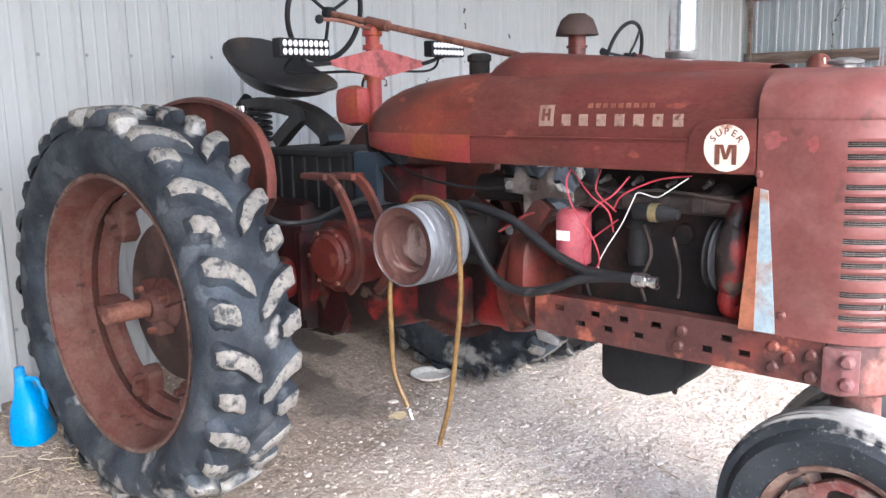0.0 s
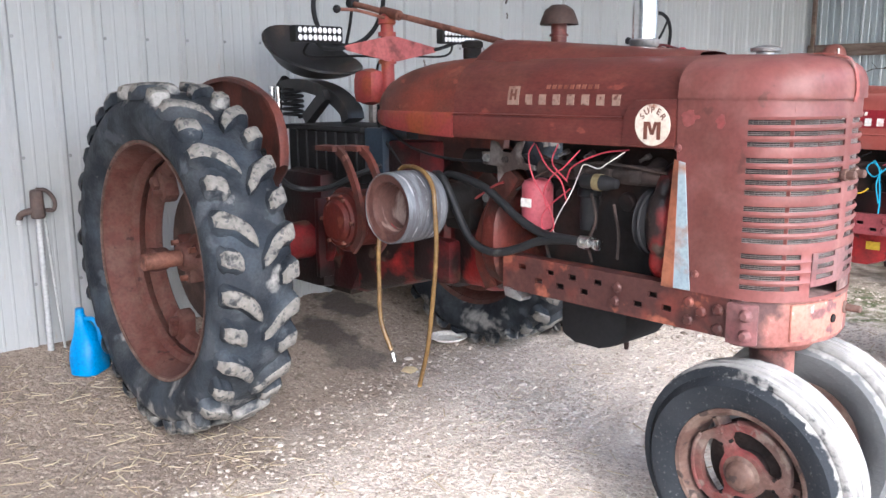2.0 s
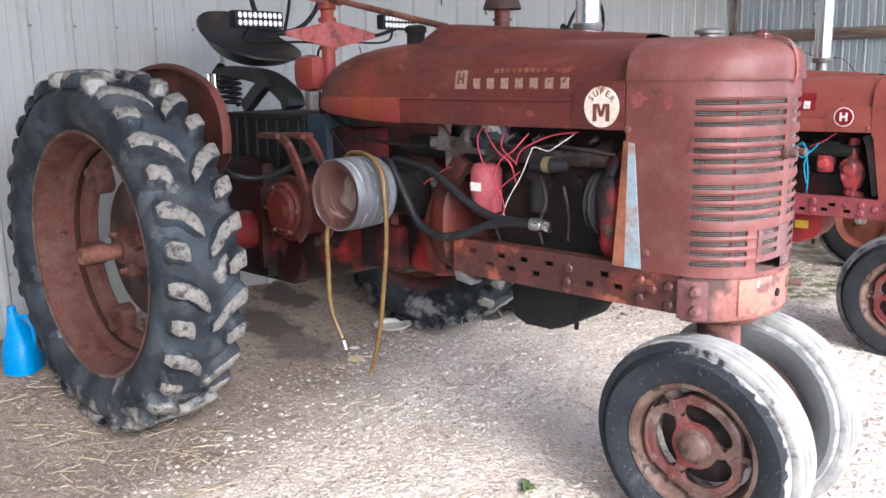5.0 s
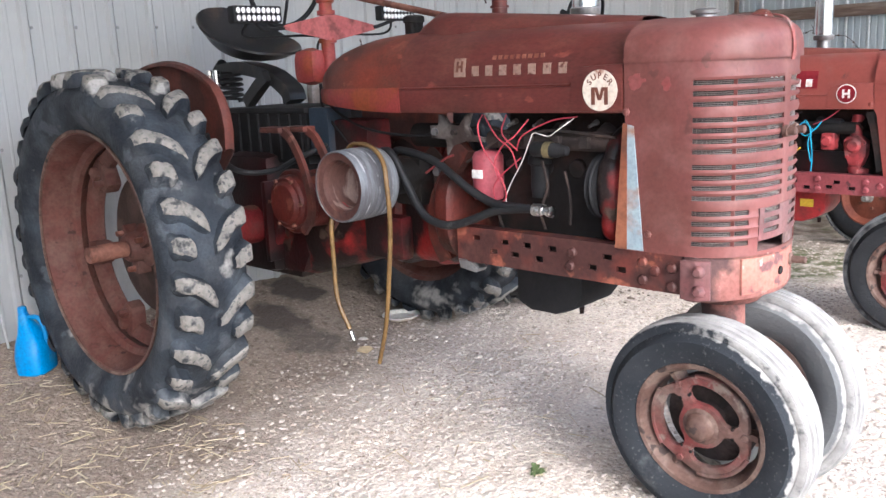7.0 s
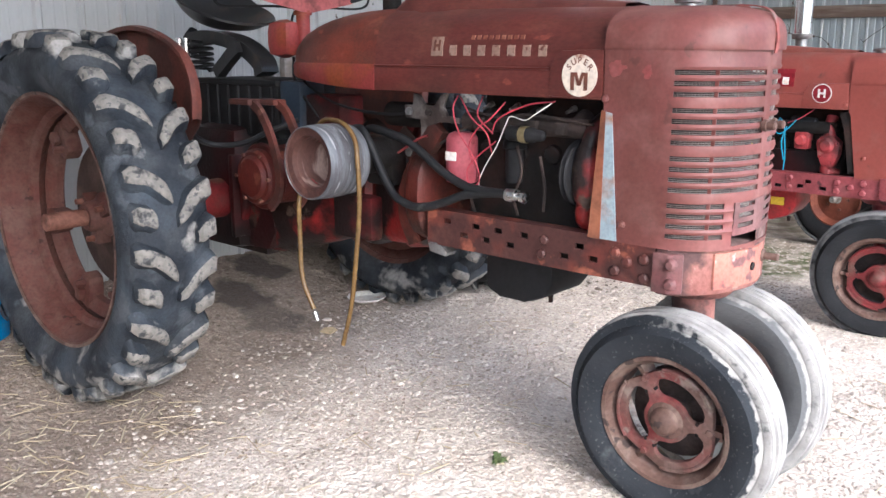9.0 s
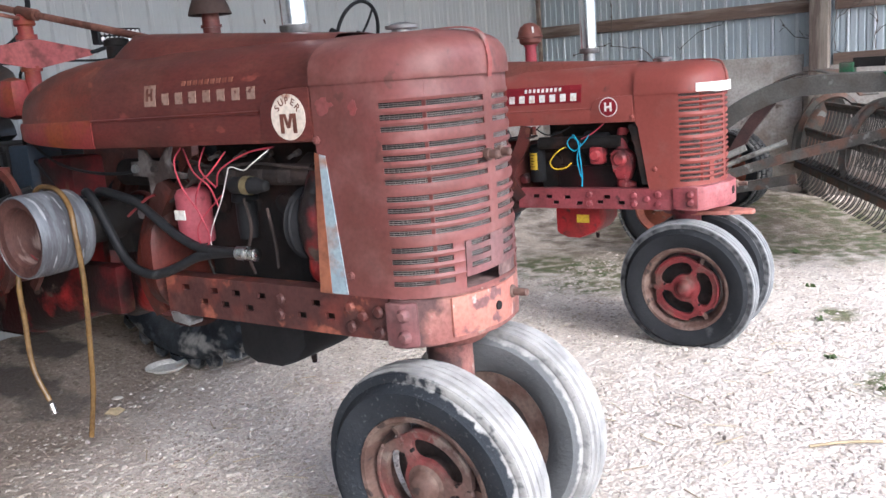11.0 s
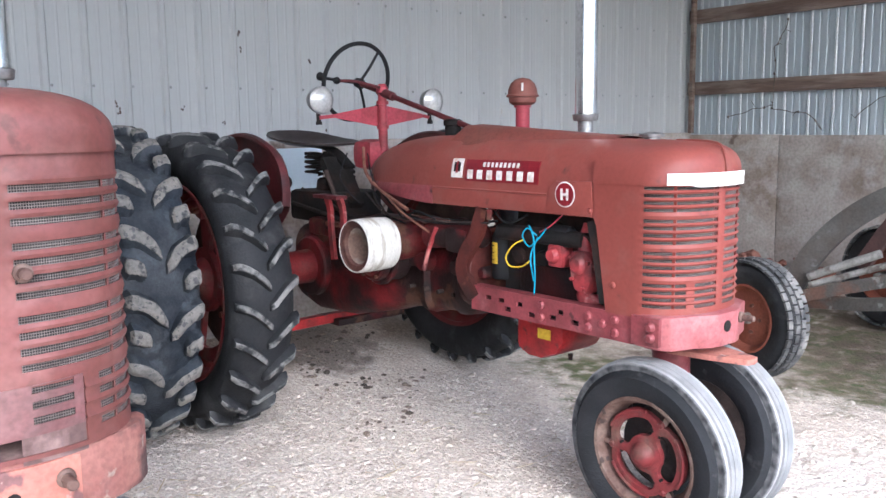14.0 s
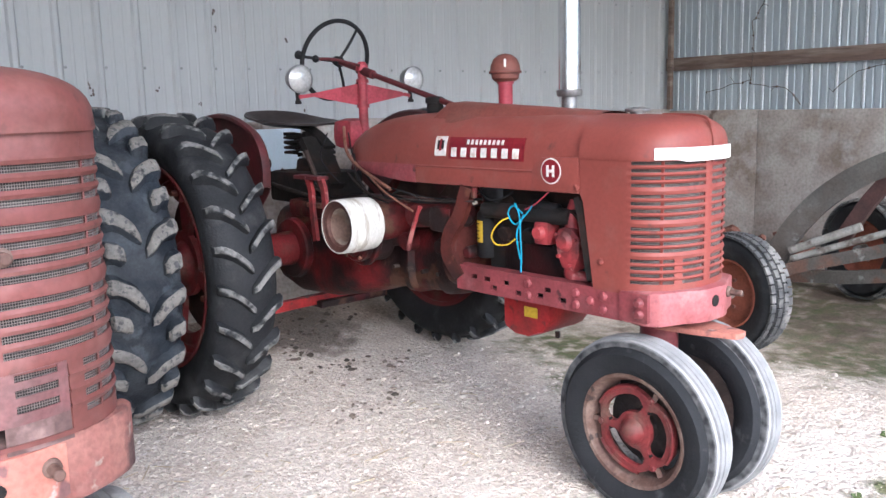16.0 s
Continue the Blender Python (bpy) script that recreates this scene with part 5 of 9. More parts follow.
        bm = lathe(bmesh.new(), [(rr, wd * 0.31), (rr + 0.008, wd * 0.36), (rr + 0.004, wd * 0.40), (rr - 0.008, wd * 0.385), (rr - 0.02, wd * 0.26), (rr - 0.03, wd * 0.16), (rr - 0.036, -wd * 0.2), (rr - 0.01, -wd * 0.3), (rr + 0.006, -wd * 0.36), (rr - 0.002, -wd * 0.2), (rr - 0.022, -wd * 0.18), (rr - 0.02, wd * 0.18), (rr - 0.004, wd * 0.25)], M, 48, closed=True)
        part("rim", bm, RIM_BARE, fwl, "rusty brown rim")
        bm = bmesh.new()
        dz = wd * 0.14
        lobed_disc(bm, M @ Matrix.Translation((0, 0, dz)), 0.03, rr * P["disc_r"], P["kidneys"], rr * P["disc_r"] * 0.61, rr * 0.15, 0.58, 0.022, P["kidney_turn"])
        beads = []
        for k in range(P["kidneys"]):
            a = P["kidney_turn"] + 2 * math.pi * k / P["kidneys"]
            arc = [M @ Vector((rr * P["disc_r"] * 0.955 * math.cos(a + b), rr * P["disc_r"] * 0.955 * math.sin(a + b), dz + 0.02)) for b in [-0.6 + 1.2 * q / 10 for q in range(11)]]
            beads.append(one(tube, arc, 0.008, 8, 2))
        disc = part("wheel_disc", bm, P["disc_mat"], fwl, P["disc_label"])
        for b in beads:
            part("rim_bead", b, P["disc_mat"], disc)
        part("hub_drum", lathe(bmesh.new(), [(0, dz - 0.005), (rr * 0.3, dz - 0.005), (rr * 0.3, dz - 0.04), (rr * 0.7, dz - 0.055), (rr * 0.72, dz - 0.075), (rr * 0.3, dz - 0.085), (rr * 0.22, dz - 0.13), (0, dz - 0.13)], M, 32), RUST_AND_SHADE, fwl, "dark rusty brake drum behind the disc")
        # plate closing the far rim, rust brown on M, near black on H
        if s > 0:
            part("inner_rim", lathe(bmesh.new(), [(0.03, -wd * 0.2), (rr * 0.6, -wd * 0.27), (rr - 0.012, -wd * 0.33), (rr - 0.012, -wd * 0.29), (rr * 0.6, -wd * 0.23), (0.03, -wd * 0.16)], M, 40, closed=True), P["inner_mat"], fwl, "inner side of the far rim")
        for k in range(P["kidneys"]):
            a = P["kidney_turn"] + 2 * math.pi * (k + 0.5) / P["kidneys"]
            c = Vector((math.cos(a), math.sin(a), 0))
            part("rim_clamp", one(tube, [M @ (c * rr * 0.62 + Vector((0, 0, dz - 0.004))), M @ (c * rr * 0.78 + Vector((0, 0, dz - 0.012))), M @ (c * rr * 0.9 + Vector((0, 0, dz - 0.006)))], 0, flat=(0.05, 0.02)), RIM_BARE, disc)
            part("bolt", one(rod, M @ (c * rr * 0.69 + Vector((0, 0, dz + 0.004))), M @ (c * rr * 0.69 + Vector((0, 0, dz + 0.028))), 0.0165, 0.014, 6, 0.003), P["disc_mat"], disc)
            for e in (-0.16, 0.16):
                q = Vector((math.cos(a + e), math.sin(a + e), 0))
                part("rivet_hole", one(rod, M @ (q * rr * 0.5 + Vector((0, 0, dz + 0.01))), M @ (q * rr * 0.5 + Vector((0, 0, dz + 0.0225))), 0.006, 0.006, 8), GREASE_AND_SHADE, disc)
        part("hub", lathe(bmesh.new(), [(0.066, dz - 0.02), (0.064, dz + 0.022), (0.05, dz + 0.028), (0.044, dz + 0.045), (0.034, dz + 0.06), (0.016, dz + 0.067), (0, dz + 0.068)], M, 24), P["hub_mat"], fwl, "domed hub cap")

    # -- rear wheels --
    az, ar = P["rear"]
    for s in (-1, 1):
        M = Matrix.Translation((0, s * P["rear_y"], az)) @ Matrix.Rotation(radians(90 if s < 0 else -90), 4, "X") @ Matrix.Rotation(P["rear_turn"], 4, "Z")
        rw = new("rear_wheel")
        rw.parent = T
        wd = P["rear_w"]
        rr = P["rear_rim"]
        rear_tyre(rw, ar, rr - 0.015, wd, M, P["rear_tyre"], P["lugs"], P["lug_h"], P["lug_w"], P["sweep"], -s, P["mixed"])
        h = wd * 0.32
        bm = lathe(bmesh.new(), [(rr - 0.016, h - 0.01), (rr + 0.004, h + 0.004), (rr + 0.002, h + 0.018), (rr - 0.014, h + 0.014), (rr - 0.024, h - 0.03), (rr - 0.045, h - 0.06), (rr - 0.05, h - 0.1), (rr - 0.075, h - 0.115), (rr - 0.08, -h + 0.1), (rr - 0.04, -h + 0.04), (rr + 0.004, -h - 0.016), (rr - 0.02, -h)], M, 64, closed=True)
        rim = part("rim", bm, P["rear_rim_mat"], rw, "deep rusty steel rim")
        part("rim_edge", lathe(bmesh.new(), [(rr + 0.005, h + 0.012), (rr + 0.006, h + 0.022), (rr - 0.002, h + 0.024), (rr - 0.008, h + 0.02), (rr - 0.004, h + 0.012)], M, 64, closed=True), P["rim_edge_mat"], rim, "rubbed pale edge of the rim")
        M2 = M @ Matrix.Translation((0, 0, P["disc_in"]))
        if P["rim_lugs"]:
            bolted_centre(rw, rim, M2, rr, P["rim_lugs"], P["rear_disc_mat"])
        else:
            cast_centre(rw, M, M2, rr, P)
        part("axle", one(rod, (0, s * 0.25, az), (0, s * (P["rear_y"] + P["axle_out"]), az), 0.038, seg=16, bev=0.006), RUSTY, rw, "rusty axle bar through the wheel")
        # fender: a curved sheet inside the wheel
        R0 = P["fender_r"]
        y0, y1 = s * P["fender_y"][0], s * P["fender_y"][1]
        rows = []
        for k in range(25):
            deg = P["fender_a"][0] + (P["fender_a"][1] - P["fender_a"][0]) * k / 24
            a = radians(deg)
            R0 = P["fender_r"] * (1 - 0.22 * max(0.0, 1 - (deg - P["fender_a"][0]) / 22) ** 2)
            rows.append([(r * math.cos(a), y, az + r * math.sin(a)) for r, y in ((0.36, y0), (R0 * 0.9, y0), (R0 - 0.03, y0 + (y1 - y0) * 0.05), (R0, y0 + (y1 - y0) * 0.2), (R0 + 0.012, y0 + (y1 - y0) * 0.6), (R0 + 0.008, y1), (R0 - 0.006, y1))])
        bm = bmesh.new()
        grid(bm, rows)
        thicken(bm, 0.004)
        part("fender", bm, P["fender_mat"], T, P["fender_label"], 40)

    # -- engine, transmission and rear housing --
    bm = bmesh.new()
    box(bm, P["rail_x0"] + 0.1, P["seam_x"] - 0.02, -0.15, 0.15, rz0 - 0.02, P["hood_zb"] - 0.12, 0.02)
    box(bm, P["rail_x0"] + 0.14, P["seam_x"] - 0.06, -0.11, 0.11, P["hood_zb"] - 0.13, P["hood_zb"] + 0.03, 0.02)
    # the block's colour carries both grease and the hood's shade
    eng = part("engine_block", bm, GREASE_AND_SHADE, T, "greasy engine block, darkened for the shade under the hood")
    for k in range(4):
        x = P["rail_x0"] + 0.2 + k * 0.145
        part("port_cover", one(rod, (x, -0.13, P["hood_zb"] - 0.2), (x, -0.168, P["hood_zb"] - 0.21), 0.035, seg=12, bev=0.005), GREASE_AND_SHADE, eng)
    bm = bmesh.new()
    tube(bm, [(P["rail_x0"] + 0.12, -0.19, P["hood_zb"] - 0.105), (P["seam_x"] - 0.1, -0.19, P["hood_zb"] - 0.105)], 0.035, 10, smooth=False)
    for k in range(3):
        x = P["rail_x0"] + 0.2 + k * 0.2
        rod(bm, (x, -0.19, P["hood_zb"] - 0.105), (x, -0.12, P["hood_zb"] - 0.07), 0.032, seg=10)
    # manifold colour is darkened to stand for the hood's shadow
    part("manifold", bm, RUST_AND_SHADE if P["strip"] else GREASE_AND_SHADE, eng, "rusted manifold, darkened for the shade under the hood")
    px0, px1, pz0, pz1 = P["pan"]
    bm = bmesh.new()
    prism(bm, [(px0, pz1 + 0.1), (px0, pz0 + 0.03), (px0 + 0.07, pz0), (px1 - 0.13, pz0), (px1 - 0.04, pz0 + 0.035), (px1, pz0 + 0.09), (px1, pz1 + 0.1)], 0.28, Matrix.Translation((0, -0.14, 0)) @ XZ, 0.03)
    pan = part("oil_pan", bm, P["pan_mat"], T, P["pan_label"])
    part("drain_plug", one(rod, ((px0 + px1) / 2 + 0.06, 0, pz0 + 0.01), ((px0 + px1) / 2 + 0.06, 0, pz0 - 0.018), 0.012, 0.009, 6), GREASE_AND_SHADE, pan)
    # bell housing, gearbox, rear housing
    bm = bmesh.new()
    c0 = P["bell"]
    for x, hw, za, zb in ((c0 - 0.02, w - 0.0, rz0 - 0.03, rz1 + 0.24), ):
        sec = [(math.copysign(abs(math.cos(a)) ** 0.6, math.cos(a)) * (hw), (za + zb) / 2 + math.copysign(abs(math.sin(a)) ** 0.7, math.sin(a)) * (zb - za) / 2) for a in [2 * math.pi * k / 28 for k in range(28)]]
        rows = [[(xx, y * q, (za + zb) / 2 + (z - (za + zb) / 2) * q) for y, z in sec] for xx, q in ((x - 0.06, 0.8), (x - 0.045, 0.93), (x - 0.02, 1.0), (x + 0.045, 1.02), (x + 0.06, 0.95))]
        vr = grid(bm, rows, close=True)
        bm.faces.new(vr[0])
        bm.faces.new(vr[-1])
    part("bell_housing_flange", bm, P["bell_mat"], T, P["bell_label"])
    rows = []
    for x, hw, za, zb in ((c0 - 0.03, w - 0.03, rz0 - 0.03, rz1 + 0.2), (c0 - 0.1, 0.18, rz0 - 0.08, rz1 + 0.16), (c0 - 0.2, 0.15, rz0 - 0.1, rz1 + 0.14), (c0 - 0.24, 0.13, rz0 - 0.09, rz1 + 0.12), (c0 - 0.4, 0.125, rz0 - 0.1, rz1 + 0.12), (c0 - 0.42, 0.15, rz0 - 0.12, rz1 + 0.14), (c0 - 0.46, 0.15, rz0 - 0.12, rz1 + 0.14), (c0 - 0.48, 0.13, rz0 - 0.1, rz1 + 0.12), (c0 - 0.62, 0.14, rz0 - 0.12, rz1 + 0.12), (c0 - 0.75, 0.2, rz0 - 0.16, rz1 + 0.1), (0.24, 0.22, az - 0.27, az + 0.24), (-0.05, 0.24, az - 0.28, az + 0.25), (-0.26, 0.2, az - 0.24, az + 0.22)):
        rows.append([(x, power(math.cos(a), 0.55) * hw, (za + zb) / 2 + power(math.sin(a), 0.55) * (zb - za) / 2) for a in [2 * math.pi * k / 24 for k in range(24)]])
    bm = bmesh.new()
    vr = grid(bm, rows, close=True)
    bm.faces.new(vr[0])
    bm.faces.new(vr[-1])
    part("transmission_case", bm, P["case_mat"], T, "greasy red transmission housing", 50)
    for s in (-1, 1):
        bm = bmesh.new()
        rod(bm, (0, s * 0.2, az), (0, s * (P["rear_y"] - 0.2), az), 0.10, 0.075, 18, 0.01)
        rod(bm, (0, s * 0.22, az), (0, s * 0.27, az), 0.17, 0.17, 24, 0.01)
        part("axle_housing", bm, H_CAST, T)
        # brake housing beside the gearbox
        bm = bmesh.new()
        bx, bz, by = P["brake"]
        rod(bm, (bx, s * 0.16, bz), (bx, s * (by - 0.017), bz), 0.135, 0.125, 26, 0.012)
        rod(bm, (bx, s * (by - 0.022), bz), (bx, s * by, bz), 0.10, 0.09, 26, 0.006)
        rod(bm, (bx, s * (by - 0.09), bz), (bx, s * (by - 0.06), bz), 0.15, 0.15, 26, 0.006)
        br = part("brake_cover", bm, P["brake_mat"], T, "rusty orange round brake cover")
        for k in range(6):
            a = k * math.pi / 3
            part("bolt", one(rod, (bx + 0.112 * math.cos(a), s * (by - 0.022), bz + 0.112 * math.sin(a)), (bx + 0.112 * math.cos(a), s * (by - 0.006), bz + 0.112 * math.sin(a)), 0.009, seg=6), RUSTY, br)
    # pulley on its gearbox
    qx, qy, qz, qr, ql = P["pulley"]
    bm = bmesh.new()
    M = Matrix.Translation((qx, qy, qz)) @ Matrix.Rotation(radians(90), 4, "X")
    lathe(bm, [(qr, -ql), (qr + 0.004, -ql * 0.66), (qr + 0.005, -ql * 0.4), (qr + 0.002, -0.005), (qr - 0.001, 0.0), (qr - 0.004, -0.001), (qr - 0.006, -ql)], M, 48, closed=True)
    pu = part("belt_pulley", bm, P["pulley_mat"], T, P["pulley_label"])
    bm = bmesh.new()
    lathe(bm, [(qr - 0.003, -0.0015), (qr - 0.008, -0.01), (qr * 0.76, -0.014), (qr * 0.695, -0.03)], M, 40)
    part("pulley_lip", bm, LIP, pu, "dark rusty ring inside the pulley")
    bm = bmesh.new()
    lathe(bm, [(qr * 0.695, -0.028), (qr * 0.62, -ql * 0.6), (qr * 0.5, -ql * 0.7), (qr * 0.2, -ql * 0.72), (qr * 0.18, -ql * 0.6), (0.0, -ql * 0.6)], M, 40)
    part("pulley_bore", bm, P["bore_mat"], pu, "rusty recessed pulley face")
    bm = bmesh.new()
    rod(bm, (qx, qy + ql - 0.01, qz), (qx, -0.12, qz), 0.07 if P["strip"] else 0.092, 0.075 if P["strip"] else 0.095, 18, 0.01)
    box(bm, qx - 0.09, qx + 0.07, -0.19, -0.1, qz - 0.13, qz + 0.08, 0.02)
    part("pulley_gearbox", bm, P["neck_mat"], T)

    # -- steering, gauge box, lamps' plate --
    cx, cz0, cz1 = P["column"]
    bm = bmesh.new()
    cr = P["column_r"]
    rod(bm, (cx, 0, cz0), (cx, 0, cz1), cr, cr * 0.9, 16, 0.006)
    rod(bm, (cx, 0, cz1 - 0.05), (cx, 0, cz1 - 0.01), cr * 1.3, cr * 1.2, 16, 0.006)
    for dz in (-0.07, 0.06):
        rod(bm, (cx, 0, P["diamond_z"] + dz), (cx, 0, P["diamond_z"] + dz + 0.02), cr * 1.28, seg=16)
    part("steering_column", bm, P["column_mat"], T, P["column_label"])
    (hx, hz), (tx, tz) = P["shaft"]
    d = Vector((hx - tx, 0, hz - tz)).normalized()
    bm = bmesh.new()
    tube(bm, [(tx, 0, tz), (hx, 0, hz)], 0.014, 10, smooth=False)
    rod(bm, (cx + 0.1, 0.0, hz + (cx + 0.1 - hx) * (tz - hz) / (tx - hx)), (cx - 0.03, 0.0, hz + (cx - 0.03 - hx) * (tz - hz) / (tx - hx)), 0.024, seg=12, bev=0.004)
    part("steering_shaft", bm, P["shaft_mat"], T)
    W = axis_matrix((hx, 0, hz), Vector((hx, 0, hz)) + d)
    sw_r = 0.215
    bm = bmesh.new()
    ring = [(sw_r + 0.012 * math.cos(2 * math.pi * k / 10), 0.012 * math.sin(2 * math.pi * k / 10) + 0.02) for k in range(10)]
    lathe(bm, ring, W, 48, closed=True)
    sw = part("steering_wheel", bm, DARK, T, "thin black steering wheel")
    for k in range(3):
        a = 2 * math.pi * k / 3 + P["spoke_turn"]
        c = Vector((math.cos(a), math.sin(a), 0))
        part("spoke", one(tube, [W @ (c * 0.02 + Vector((0, 0, -0.005))), W @ (c * 0.11 + Vector((0, 0, 0.0))), W @ (c * sw_r + Vector((0, 0, 0.02)))], 0.008, 8), P["spoke_mat"], sw)
    part("wheel_hub", one(rod, W @ Vector((0, 0, -0.03)), W @ Vector((0, 0, 0.02)), 0.03, 0.026, 14, 0.005), P["spoke_mat"], sw)
    part("spinner_knob", one(rod, W @ Vector((P["knob"][0], P["knob"][1], 0.02)), W @ Vector((P["knob"][0], P["knob"][1], 0.075)), 0.017, 0.024, 12, 0.008), DARK, sw, "dark round spinner knob")
    part("throttle_lever", one(tube, [(cx + 0.02, -0.03, cz1 - 0.02), (cx - 0.02, -0.16, cz1 + 0.01), (cx - 0.03, -0.26, cz1 + 0.012)], 0.008, 8), P["shaft_mat"], T)
    part("lever_knob", one(lathe, [(0, -0.02), (0.014, -0.014), (0.02, 0), (0.014, 0.014), (0, 0.02)], Matrix.Translation((cx - 0.03, -0.27, cz1 + 0.012)), 12), DARK, T, "round dark lever knob")
    dz = P["diamond_z"]
    dh = P["diamond_h"]
    bm = bmesh.new()
    prism(bm, [(-P["diamond_w"], 0), (-P["diamond_w"] + 0.02, 0.012), (-0.03, dh), (0.03, dh), (P["diamond_w"] - 0.02, 0.012), (P["diamond_w"], 0), (P["diamond_w"] - 0.02, -0.012), (0.03, -dh), (-0.03, -dh), (-P["diamond_w"] + 0.02, -0.012)], 0.006, Matrix(((0, 0, 1, cx + P["diamond_dx"]), (1, 0, 0, 0), (0, 1, 0, dz), (0, 0, 0, 1))))
    part("lamp_bracket", bm, P["diamond_mat"], T, P["diamond_label"])
    gx0, gx1, gz0, gz1 = P["gauge"]
    bm = one(box, gx0, gx1, *P["gauge_y"], gz0, gz1, 0.055)
    part("gauge_box", bm, P["column_mat"], T, "rounded red gauge box")
    bm = bmesh.new()
    tube(bm, [(cx + 0.04, -0.05, gz0 + 0.02), (cx + 0.12, -0.14, gz0 - 0.06), (cx + 0.4, -0.2, P["hood_zb"] - 0.06), (cx + 0.75, -0.21, P["hood_zb"] - 0.1), (cx + 1.1, -0.2, P["hood_zb"] - 0.06)], 0.006, 6)
    part("cable", bm, DARK, T, "thin black control cable")
    bm = bmesh.new()
    tube(bm, [(cx + 0.02, -0.08, gz0), (cx + 0.15, -0.17, gz0 - 0.12), (cx + 0.35, -0.16, P["hood_zb"] - 0.2)], 0.007, 6)
    part("cable", bm, DARK, T, "thin black control cable")
    # air stack and exhaust
    sx, sy, szb, szt, sr = P["stack"]
    bm = bmesh.new()
    rod(bm, (sx, sy, szb), (sx, sy, szt + 0.01), 0.033, seg=18)
    rod(bm, (sx, sy, szt - 0.055), (sx, sy, szt - 0.045), 0.04, seg=18)
    st = part("intake_pipe", bm, P["stack_mat"], T)
    if P["stack_round"]:
        pr = [(0.0, szt + sr * 1.2), (sr * 0.45, szt + sr * 1.1), (sr * 0.8, szt + sr * 0.82), (sr * 0.97, szt + sr * 0.42), (sr, szt + 0.006), (sr * 1.09, szt + 0.003), (sr * 1.09, szt - 0.006), (sr * 0.93, szt - 0.008), (sr * 0.9, szt - 0.03), (sr * 0.72, szt - 0.042), (0.034, szt - 0.046)]
    else:
        pr = [(0, szt + 0.075), (sr * 0.4, szt + 0.072), (sr * 0.75, szt + 0.052), (sr * 0.92, szt + 0.02), (sr, szt), (sr * 1.02, szt - 0.008), (sr * 0.9, szt - 0.006), (sr * 0.5, szt + 0.01), (0.033, szt + 0.012)]
    part("stack_cap", lathe(bmesh.new(), pr, Matrix.Translation((sx, sy, 0)), 30), P["stack_cap_mat"], st, "domed cap over the air intake")
    ex, ey, ez = P["exhaust"]
    bm = bmesh.new()
    rod(bm, (ex, ey, ez - 0.1), (ex, ey, ez + 0.06), 0.034, seg=20)
    rod(bm, (ex, ey, ez + 0.045), (ex, ey, ez + 0.075), 0.055, 0.058, 20, 0.004)
    base = part("exhaust_base", bm, STEEL, T)
    part("exhaust_pipe", lathe(bmesh.new(), [(0.049, ez + 0.07), (0.049, ez + 1.25), (0.045, ez + 1.25), (0.045, ez + 0.07)], Matrix.Translation((ex, ey, 0)), 28, closed=True), STACK, base, "tall bright silver exhaust pipe")
    return T


